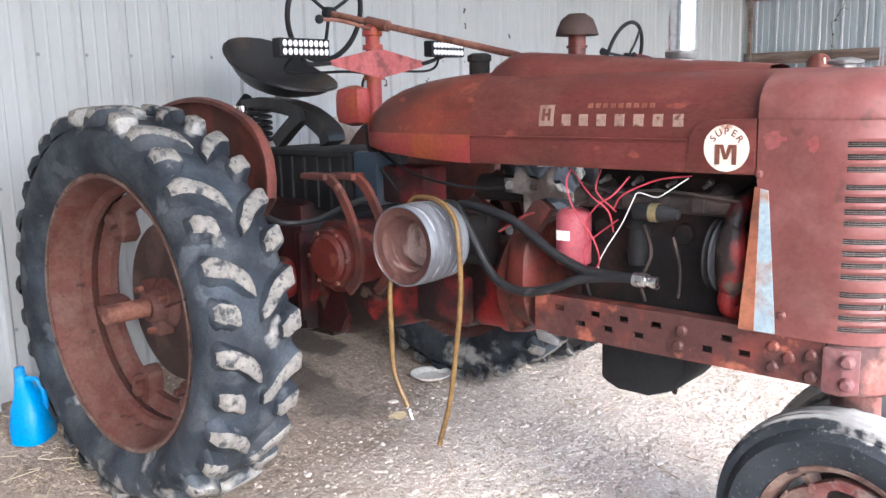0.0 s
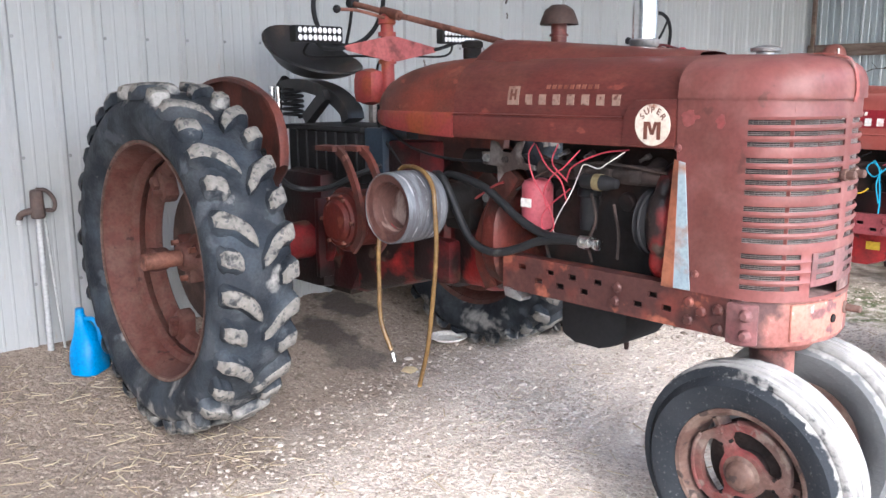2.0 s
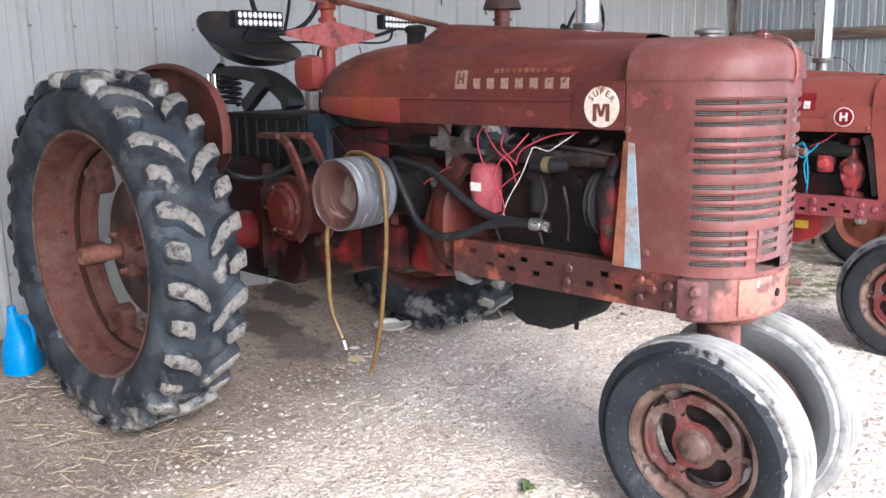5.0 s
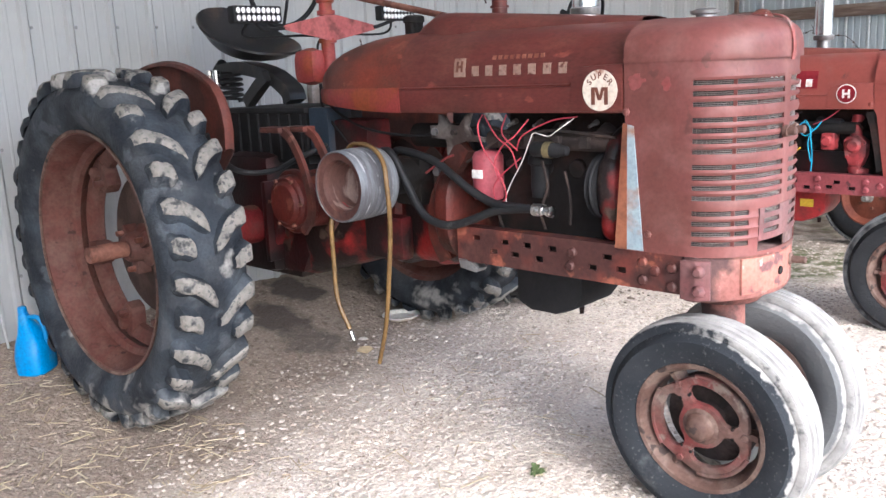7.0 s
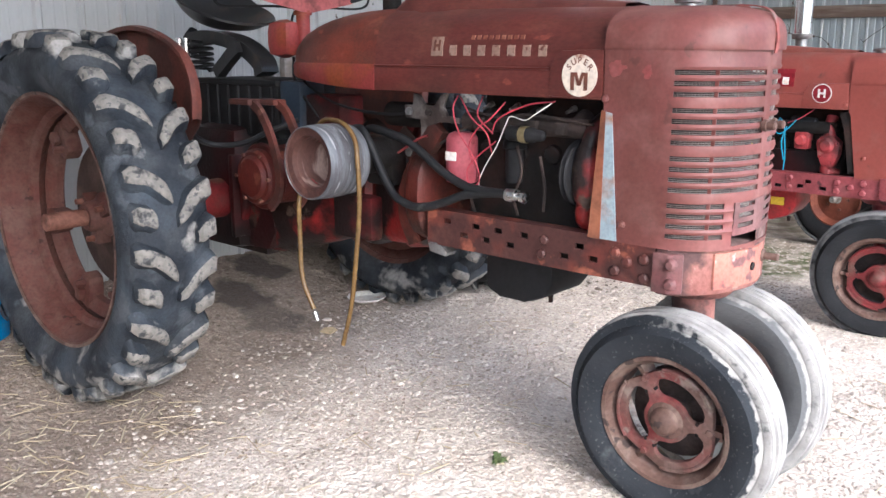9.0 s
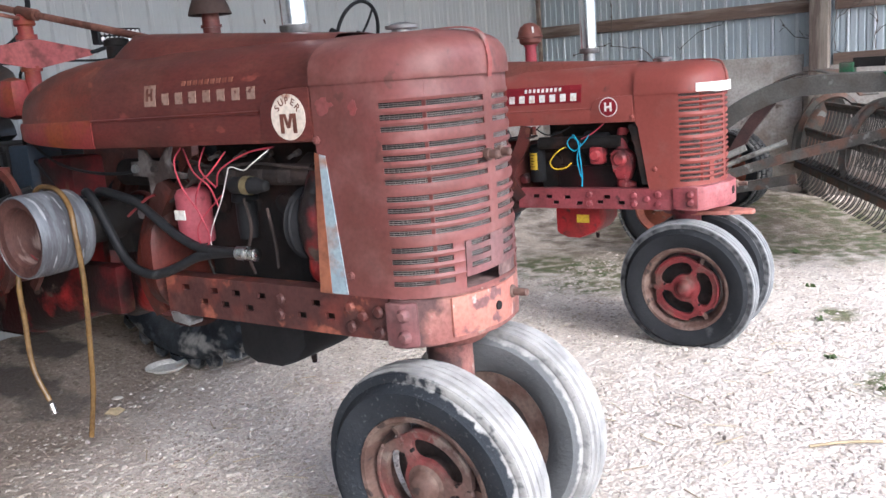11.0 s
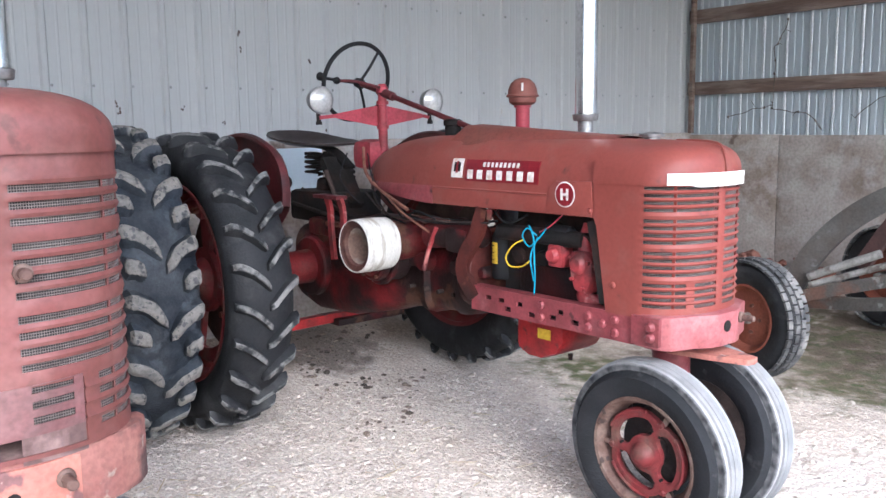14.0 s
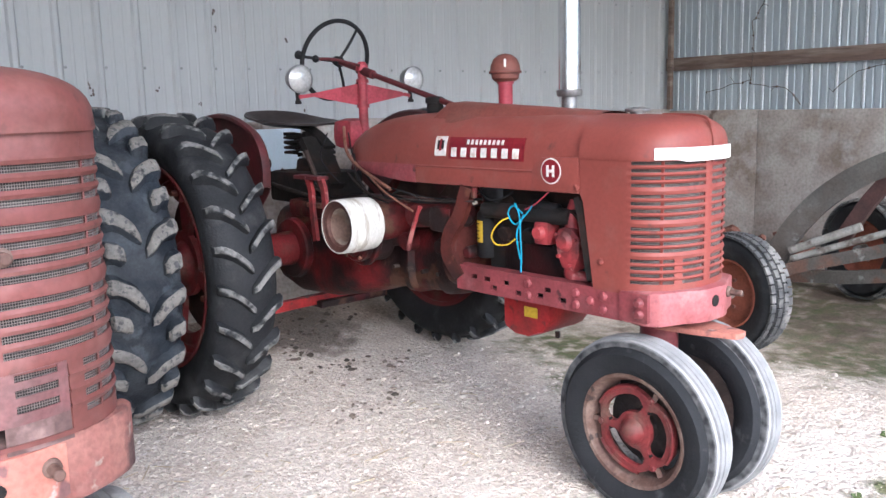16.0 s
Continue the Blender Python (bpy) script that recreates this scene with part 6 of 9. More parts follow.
MX, HX = -2.02, -1.99
M_CFG = dict(
    w=0.285, grille_x1=0.30 - MX, grille_xf=0.525 - MX,
    hood_top=[(-0.93 - MX, 1.678), (-0.6 - MX, 1.672), (-0.2 - MX, 1.662), (0.108 - MX, 1.652)],
    hood_zb=1.355, hood_zc=1.452, bead_x1=-0.1 - MX, hood_mat=M_HOOD, hood_label="dark brownish red hood sheet, sun-dulled", top_mat=M_HOOD,
    tank_x0=-1.65 - MX, tank_x1=-0.932 - MX, tank_zc=1.45, tank_zt=1.676, tank_rise=0.05, tank_mat=M_TANK, tank_label="orange-red rust-streaked tank end",
    skirt_mat=M_PINK, skirt_label="pinkish red repainted lower band", cap_x=-1.11 - MX,
    ridge=(-0.945 - MX, 0.06 - MX, 0.08), ridge_z=1.752, ridge_z1=1.668,
    nose_zc=1.522, nose_zt=1.648, nose_rise=0.006, seam_x=0.112 - MX, nose_mat=M_NOSE, nose_label="rounded faded red nose cowl", radcap_x=0.245 - MX,
    cowl_zb=0.905, slot_z1=1.486, slot_z0=0.943, grille_label="faded red slotted radiator grille", latch_z=1.285, latches=True,
    plate_x_top=0.112 - MX, plate_x_mid=0.115 - MX, plate_x_bot=0.085 - MX, side_bolts=[(0.2 - MX, 0.965), (0.12 - MX, 1.36)], strip=True,
    rail_z=(0.777, 0.915), rail_x0=-0.65 - MX, rail_x1=0.32 - MX, rail_mat=M_RAIL, rail_label="orange-red frame rail with punched slots",
    holes=[(x - MX, z) for x, z in ((-0.55, 0.876), (-0.465, 0.832), (-0.41, 0.873), (-0.362, 0.83), (-0.305, 0.872), (-0.25, 0.828), (-0.19, 0.872), (0.04, 0.868), (-0.02, 0.825), (0.095, 0.832))],
    rail_bolts=[(x - MX, z) for x, z in ((0.18, 0.87), (0.18, 0.81), (0.225, 0.845), (0.285, 0.862), (0.285, 0.80), (-0.1, 0.87), (-0.11, 0.82))],
    bolster_x=(0.322 - MX, 0.52 - MX), bolster_z=(0.757, 0.905), bolster_mat=M_BOLSTER, bolster_label="flaking faded red front bolster casting", plate_mat=INSERT_M, tow_plate=None, front_pad=True,
    bolster_half=[(0.322 - MX, 0.282), (0.365 - MX, 0.284), (0.405 - MX, 0.258), (0.445 - MX, 0.212), (0.48 - MX, 0.158), (0.503 - MX, 0.09), (0.515 - MX, 0.04), (0.52 - MX, 0.0)],
    front=(0.375 - MX, 0.332, 0.363), front_y=0.20, front_w=0.185, front_rim=0.222, disc_r=0.83, camber=4, front_tyre=(CHALK_NEAR, CHALK_NEAR), front_tyre_far=(CHALK_FAR, CHALK_FAR), kidney_turn=radians(60), inner_mat=RIM_BARE, tread_label="chalky white ribbed tread", kidneys=3, disc_mat=DISC_M, disc_label="dull red wheel disc with three kidney openings", hub_mat=RIM_BARE, ped_mat=M_BOLSTER,
    sweep=0.17, mixed=True, rear=(0.80, 0.79), rear_y=0.99, rear_w=0.37, rear_tyre=(TYRE_M, LUG_M), lugs=32, lug_h=0.042, lug_w=0.07, rear_turn=0.1, rear_rim_mat=RIM_RUST, rim_edge_mat=RIM_BARE, rear_disc_mat=RIM_RUST, disc_in=-0.08, axle_out=0.165, rear_rim=0.535, rim_lugs=(125, 185, 292, 35, 240),
    fender_r=0.795, fender_y=(0.66, 0.71), fender_a=(43, 150), fender_mat=FENDER_M, fender_label="rust-red curved fender sheet",
    pan=(-0.475 - MX, -0.16 - MX, 0.57, 0.75), pan_mat=DARK, pan_label="black oil pan", bell=-0.72 - MX, bell_mat=BELL_M, bell_label="orange bell housing flange", case_mat=RED_CAST, brake=(-1.58 - MX, 0.955, 0.43), neck_mat=GREASE_AND_SHADE, brake_mat=ORANGE_CAST,
    pulley=(-1.0 - MX, -0.58, 1.085, 0.14, 0.2), pulley_mat=PULLEY_M, pulley_label="worn grey steel belt pulley", bore_mat=PULLEY_IN,
    column=(-1.70 - MX, 1.42, 1.9), column_mat=M_PINK, column_label="faded red steering column", shaft=((-1.98 - MX, 1.97), (-0.92 - MX, 1.735)), shaft_mat=RUSTY, spoke_mat=DARK, knob=(0.1, 0.19), spoke_turn=0.5, column_r=0.034, diamond_dx=0.036, gauge_y=(-0.115, 0.0),
    diamond_z=1.735, diamond_h=0.058, diamond_w=0.29, diamond_mat=DIAMOND_M, diamond_label="faded pinkish diamond plate", gauge=(-1.85 - MX, -1.69 - MX, 1.47, 1.645),
    stack=(-0.79 - MX, 0.197, 1.62, 1.815, 0.08), stack_mat=M_HOOD, stack_cap_mat=DRUM, stack_round=False, exhaust=(-0.36 - MX, 0.196, 1.655))

H_CFG = dict(
    w=0.262, grille_x1=0.255 - HX, grille_xf=0.455 - HX,
    hood_top=[(-0.89 - HX, 1.518), (-0.6 - HX, 1.515), (-0.2 - HX, 1.508), (0.068 - HX, 1.502)],
    hood_zb=1.205, hood_zc=1.285, bead_x1=-0.17 - HX, hood_mat=H_PAINT, hood_label="dull orange-red hood sheet", top_mat=H_TOP,
    tank_x0=-1.62 - HX, tank_x1=-0.892 - HX, tank_zc=1.3, tank_zt=1.518, tank_rise=0.09, tank_mat=H_PAINT, tank_label="dull orange-red tank end",
    skirt_mat=H_RAIL, skirt_label="pinkish red lower band", cap_x=-1.04 - HX,
    ridge=(-0.905 - HX, 0.03 - HX, 0.06), ridge_z=1.572, ridge_z1=1.512,
    nose_zc=1.345, nose_zt=1.495, nose_rise=0.006, seam_x=0.07 - HX, nose_mat=H_PAINT, nose_label="rounded orange-red nose cowl", radcap_x=0.14 - HX,
    cowl_zb=0.85, slot_z1=1.334, slot_z0=0.893, grille_label="orange-red slotted radiator grille", latch_z=1.247, latches=False,
    plate_x_top=0.07 - HX, plate_x_mid=0.085 - HX, plate_x_bot=0.135 - HX, side_bolts=[(0.17 - HX, 0.958), (0.054 - HX, 1.23)], strip=False,
    rail_z=(0.745, 0.855), rail_x0=-0.63 - HX, rail_x1=0.265 - HX, rail_mat=H_RAIL, rail_label="pinkish red frame rail with punched slots",
    holes=[(x - HX, z) for x, z in ((-0.52, 0.812), (-0.44, 0.81), (-0.40, 0.778), (-0.33, 0.808), (-0.26, 0.775), (-0.1, 0.81), (-0.02, 0.78), (-0.14, 0.782))],
    rail_bolts=[(x - HX, z) for x, z in ((0.05, 0.82), (0.05, 0.775), (0.12, 0.8), (0.18, 0.825), (0.18, 0.775), (-0.2, 0.825), (-0.2, 0.775))],
    bolster_x=(0.267 - HX, 0.5 - HX), bolster_z=(0.742, 0.868), bolster_mat=H_BOLSTER, bolster_label="smooth pinkish red front bolster", plate_mat=H_RAIL, front_pad=False, bolster_half=None, tow_plate=(0.46 - HX, 0.6 - HX, 0.69),
    front=(0.30 - HX, 0.325, 0.357), front_y=0.18, front_w=0.165, front_rim=0.222, disc_r=0.80, camber=4, front_tyre=(BAND_NEAR, BAND_NEAR), front_tyre_far=(BAND_FAR, BAND_FAR), kidney_turn=0.0, inner_mat=RUST_AND_SHADE, tread_label="grey worn ribbed tread", kidneys=3, disc_mat=RIM_RED, disc_label="red wheel disc with three kidney openings", hub_mat=RIM_RED, ped_mat=H_RAIL,
    sweep=0.16, mixed=False, rear=(0.785, 0.765), rear_y=0.92, rear_w=0.33, rear_tyre=(TYRE_BLACK, LUG_H), lugs=25, lug_h=0.04, lug_w=0.036, rear_turn=0.2, rear_rim_mat=RIM_RED, rim_edge_mat=RIM_RED, rear_disc_mat=RIM_RED, disc_in=-0.05, axle_out=0.05, rear_rim=0.51, rim_lugs=None,
    fender_r=0.738, fender_y=(0.62, 0.67), fender_a=(42, 150), fender_mat=FENDER_H, fender_label="red curved fender sheet, darkened for its inner shade",
    pan=(-0.465 - HX, -0.19 - HX, 0.55, 0.7), pan_mat=BRIGHT_RED, pan_label="bright red oil pan", bell=-0.68 - HX, bell_mat=BELL_H, bell_label="greasy red bell housing flange", case_mat=H_CAST, brake=(-1.3 - HX, 0.92, 0.352), brake_mat=H_CAST, neck_mat=H_CAST,
    pulley=(-1.17 - HX, -0.52, 1.0, 0.125, 0.19), pulley_mat=PULLEY_H, pulley_label="pale worn belt pulley", bore_mat=GREY_BORE,
    column=(-1.62 - HX, 1.35, 1.79), column_mat=DIAMOND_H, column_label="pinkish red steering column", shaft=((-1.84 - HX, 1.805), (-0.9 - HX, 1.548)), shaft_mat=FENDER_H, spoke_mat=DARK, knob=(0.213, 0.017), spoke_turn=0.08, column_r=0.026, diamond_dx=-0.022, gauge_y=(-0.1, 0.05),
    diamond_z=1.62, diamond_h=0.055, diamond_w=0.305, diamond_mat=DIAMOND_H, diamond_label="pinkish red diamond plate", gauge=(-1.79 - HX, -1.61 - HX, 1.33, 1.495),
    stack=(-0.70 - HX, 0.14, 1.48, 1.697, 0.07), stack_mat=DIAMOND_H, stack_cap_mat=H_TOP, stack_round=True, exhaust=(-0.345 - HX, 0.175, 1.53))

M_POSE = Matrix.Translation((MX, 0.245, 0)) @ Matrix.Rotation(radians(1.2), 4, "Z")
H_POSE = Matrix.Translation((HX, 2.585, 0)) @ Matrix.Rotation(radians(2.8), 4, "Z")
TM = tractor("tractor", M_POSE, M_CFG, "old faded red row-crop tractor with mud-caked rear tyres")
TH = tractor("tractor", H_POSE, H_CFG, "smaller orange-red row-crop tractor with black rear tyres")


# ---- details on the first tractor, in the shed's own metres ----
LM, LH = M_POSE.inverted(), H_POSE.inverted()


def at_m(*pts):
    return [LM @ Vector(p) for p in pts]


def at_h(*pts):
    return [LH @ Vector(p) for p in pts]


def ball(bm, c, rx, ry, rz, seg=14, m=ID):
    pr = [(math.sin(math.pi * k / 8), -math.cos(math.pi * k / 8)) for k in range(9)]
    return lathe(bm, [(max(r, 0.0) if 0 < k < 8 else 0.0, h) for k, (r, h) in enumerate(pr)], m @ Matrix.Translation(c) @ Matrix.Diagonal((rx, ry, rz, 1)), seg)


def side_plate(T, name, x0, x1, z0, z1, y, thick, material, label=""):
    """A thin upright plate on a tractor's near side."""
    return part(name, one(box, x0, x1, y - thick, y, z0, z1, min(thick * 0.4, 0.001)), material, T, label, 0)


def hood_y(P, z):
    """How far a hood's near side stands from its middle at height z."""
    half = hood_section(P["w"], P["hood_zb"], P["hood_zc"], P["hood_top"][1][1])
    for (ya, za), (yb, zb) in zip(half, half[1:]):
        if za <= z <= zb:
            return ya + (yb - ya) * (z - za) / max(zb - za, 1e-6)
    return P["w"]


def bent_plate(x0, x1, z0, z1, P, proud, thick=0.003, n=4):
    """A plate that lies on the hood's rounded side."""
    rows = []
    for k in range(n + 1):
        z = z0 + (z1 - z0) * k / n
        y = -hood_y(P, z) - proud
        rows.append([(x0, y, z), (x1, y, z), (x1, y + thick, z), (x0, y + thick, z)])
    bm = bmesh.new()
    vr = grid(bm, rows, close=True)
    bm.faces.new(vr[0])
    bm.faces.new(vr[-1])
    return bm


def blocks(T, P, x0, x1, z0, z1, proud, count, material, gap=0.3):
    """A row of plain blocks in the size and rhythm of worn lettering."""
    step = (x1 - x0) / count
    for k in range(count):
        part("letter_bar", bent_plate(x0 + k * step, x0 + (k + 1 - gap) * step, z0, z1, P, proud), material, T, smooth=0)


def disc_on_side(T, name, x, z, r, y, thick, material, label="", seg=40, r_in=0.0):
    m = Matrix.Translation((x, y, z)) @ Matrix.Rotation(radians(90), 4, "X")
    pr = [(0, 0), (r, 0), (r, thick), (0, thick)] if not r_in else [(r_in, 0), (r, 0), (r, thick), (r_in, thick)]
    return part(name, lathe(bmesh.new(), pr, m, seg, closed=bool(r_in)), material, T, label, 30)


def letter(ch, size, m, material, parent):
    """One raised printed character, centred on the matrix."""
    cu = bpy.data.curves.new("letter", "FONT")
    cu.body, cu.size, cu.extrude, cu.offset = ch, size, 0.0006, size * 0.02
    cu.align_x, cu.align_y = "CENTER", "CENTER"
    cu.resolution_u = 3
    tmp = bpy.data.objects.new("letter", cu)
    me = bpy.data.meshes.new_from_object(tmp)
    bpy.data.objects.remove(tmp)
    bpy.data.curves.remove(cu)
    me.transform(m)
    me.materials.clear()
    me.materials.append(material)
    ob = new("letter", me)
    ob.parent = parent
    return ob


def m_markings():
    w = M_CFG["w"]
    y = -w + 0.0105
    # the upper hood side leans in a little above its crease, so the marks sit a few millimetres off it
    blocks(TM, M_CFG, -0.545 - MX, -0.085 - MX, 1.489, 1.526, 0.002, 7, LETTER_M, 0.5)
    blocks(TM, M_CFG, -0.449 - MX, -0.205 - MX, 1.545, 1.560, 0.002, 9, LETTER_M_WORN, 0.4)
    sq = part("badge_square", bent_plate(-0.635 - MX, -0.578 - MX, 1.487, 1.556, M_CFG, 0.002), LETTER_M, TM, "worn cream square badge", 0)
    for a, b, c, d in ((-0.622, -0.612, 1.505, 1.545), (-0.6, -0.59, 1.505, 1.545), (-0.612, -0.6, 1.52, 1.53)):
        part("badge_bar", bent_plate(a - MX, b - MX, c, d, M_CFG, 0.0032), EMBLEM_BROWN, sq, smooth=0)
    # raised boss that carries the round emblem
    out = [(-0.10 - MX, 1.36), (0.106 - MX, 1.358), (0.106 - MX, 1.513), (-0.045 - MX, 1.508), (-0.075 - MX, 1.49), (-0.092 - MX, 1.455)]
    part("emblem_boss", prism(bmesh.new(), out, 0.008, Matrix.Translation((0, -w - 0.004, 0)) @ XZ, 0.003), M_HOOD, TM, "raised dark red boss")
    e = disc_on_side(TM, "round_emblem", 0.023 - MX, 1.43, 0.067, -w - 0.0035, 0.003, EMBLEM_M, "cream round emblem with brown print")
    for a, b, c, d in ((-0.032, -0.018, 1.383, 1.44), (0.018, 0.032, 1.383, 1.44)):
        part("emblem_bar", one(box, 0.023 + a - MX, 0.023 + b - MX, -w - 0.0085, -w - 0.006, c, d), EMBLEM_BROWN, e, smooth=0)
    for s in (-1, 1):
        part("emblem_bar", prism(bmesh.new(), [(0.023 - MX + s * 0.02, 1.44), (0.023 - MX + s * 0.008, 1.44), (0.023 - MX - s * 0.004, 1.398), (0.023 - MX + s * 0.006, 1.398)], 0.0025, Matrix.Translation((0, -w - 0.0085, 0)) @ XZ), EMBLEM_BROWN, e, smooth=0)
    for k, ch in enumerate("SUPER"):
        a = radians(146 - k * 28)
        m = Matrix.Translation((0.023 - MX + 0.047 * math.cos(a), -w - 0.0066, 1.43 + 0.047 * math.sin(a))) @ Matrix.Rotation(radians(90), 4, "X") @ Matrix.Rotation(a - math.pi / 2, 4, "Z")
        letter(ch, 0.028, m, EMBLEM_BROWN, e)
    # redder touch-up paint in ragged smudges on the cowl
    rng = random.Random(2)
    for x, z, a, b in ((0.155, 1.455, 0.034, 0.026), (0.262, 1.448, 0.016, 0.024)):
        out = []
        for k in range(22):
            t, r = 2 * math.pi * k / 22, rng.uniform(0.65, 1.1)
            out.append((x - MX + a * r * math.cos(t), z + b * r * math.sin(t)))
        part("paint_patch", prism(bmesh.new(), out, 0.0006, Matrix.Translation((0, -w - 0.0008, 0)) @ XZ), TOUCH_UP, TM, "redder touch-up paint", 0)


def h_markings():
    w = H_CFG["w"]
    y = -w + 0.009
    b = part("name_decal", bent_plate(-0.672 - HX, -0.225 - HX, 1.318, 1.412, H_CFG, 0.002), DECAL_RED, TH, "dark red decal with white bars", 0)
    blocks(b, H_CFG, -0.655 - HX, -0.225 - HX, 1.328, 1.368, 0.0035, 7, WHITE_PAINT, 0.45)
    blocks(b, H_CFG, -0.56 - HX, -0.33 - HX, 1.382, 1.402, 0.0035, 9, WHITE_PAINT, 0.45)
    sq = part("badge_square", bent_plate(-0.765 - HX, -0.69 - HX, 1.33, 1.415, H_CFG, 0.002), WHITE_PAINT, TH, "white square badge", 0)
    part("badge_bar", bent_plate(-0.748 - HX, -0.707 - HX, 1.358, 1.398, H_CFG, 0.0035), DARK, sq, smooth=0)
    part("badge_bar", bent_plate(-0.733 - HX, -0.722 - HX, 1.352, 1.404, H_CFG, 0.005), DECAL_RED, sq, smooth=0)
    out = [(-0.175 - HX, 1.21), (0.062 - HX, 1.208), (0.062 - HX, 1.343), (-0.12 - HX, 1.338), (-0.15 - HX, 1.32), (-0.168 - HX, 1.285)]
    part("emblem_boss", prism(bmesh.new(), out, 0.007, Matrix.Translation((0, -w - 0.003, 0)) @ XZ, 0.003), H_PAINT, TH, "raised red boss")
    e = disc_on_side(TH, "round_emblem", -0.07 - HX, 1.287, 0.0505, -w - 0.0025, 0.003, WHITE_PAINT, "white ring emblem on dark red")
    disc_on_side(e, "emblem_field", -0.07 - HX, 1.287, 0.0455, -w - 0.0055, 0.0015, DECAL_RED)
    for a, c in ((-0.02, -0.009), (0.009, 0.02)):
        part("emblem_bar", one(box, -0.07 + a - HX, -0.07 + c - HX, -w - 0.009, -w - 0.0065, 1.265, 1.31), WHITE_PAINT, e, smooth=0)
    part("emblem_bar", one(box, -0.08 - HX, -0.06 - HX, -w - 0.009, -w - 0.0065, 1.282, 1.293), WHITE_PAINT, e, smooth=0)
    # white tape round the nose
    rows = []
    for z in (1.332, 1.382):
        row = []
        for k in range(15):
            yy = -0.235 + 0.42 * k / 14
            row.append((grille_x(yy, w, H_CFG["grille_x1"], H_CFG["grille_xf"], 2.3) + 0.022, yy, z + (0.008 if k < 3 and z < 1.35 else 0)))
        rows.append(row)
    bm = bmesh.new()
    grid(bm, rows)
    thicken(bm, 0.003)
    part("nose_band", bm, WHITE_PAINT, TH, "torn white tape band round the nose")
    cap = Matrix.Translation((-0.70 - HX, 0.14, 1.735)) @ Matrix.Rotation(radians(-47), 4, "Z")
    part("cap_mark", one(box, 0.058, 0.0695, -0.005, 0.005, -0.018, 0.018, 0.001, cap), WHITE_PAINT, TH, "small white painted stroke")
    side_plate(TH, "pan_label", -0.33 - HX, -0.255 - HX, 0.645, 0.69, -0.1425, 0.002, YELLOW, "yellow paper label")


def seat(T, name, pts, r0, r1, material, label, tilt=0.0, wid=0.24):
    """A dished pan seat: centre, length, width and tilt."""
    c, ln, wd, dish = pts
    m = Matrix.Translation(c) @ Matrix.Rotation(radians(tilt), 4, "Y")
    rows = []
    for i in range(9):
        t = i / 8
        row = []
        for k in range(28):
            a = 2 * math.pi * k / 28
            x = power(math.cos(a), 0.75) * ln / 2 * t
            y = power(math.sin(a), 0.75) * wd / 2 * t
            z = dish * (t ** 3.0) * (1.0 + 0.9 * max(0, -math.cos(a)) - 0.35 * max(0, math.cos(a)))
            if t == 1:
                z -= 0.012
            row.append(m @ Vector((x, y, z)))
        rows.append(row)
    bm = bmesh.new()
    grid(bm, rows, close=True)
    bmesh.ops.remove_doubles(bm, verts=bm.verts[:], dist=1e-4)
    thicken(bm, 0.012)
    return part(name, bm, material, T, label, 50)


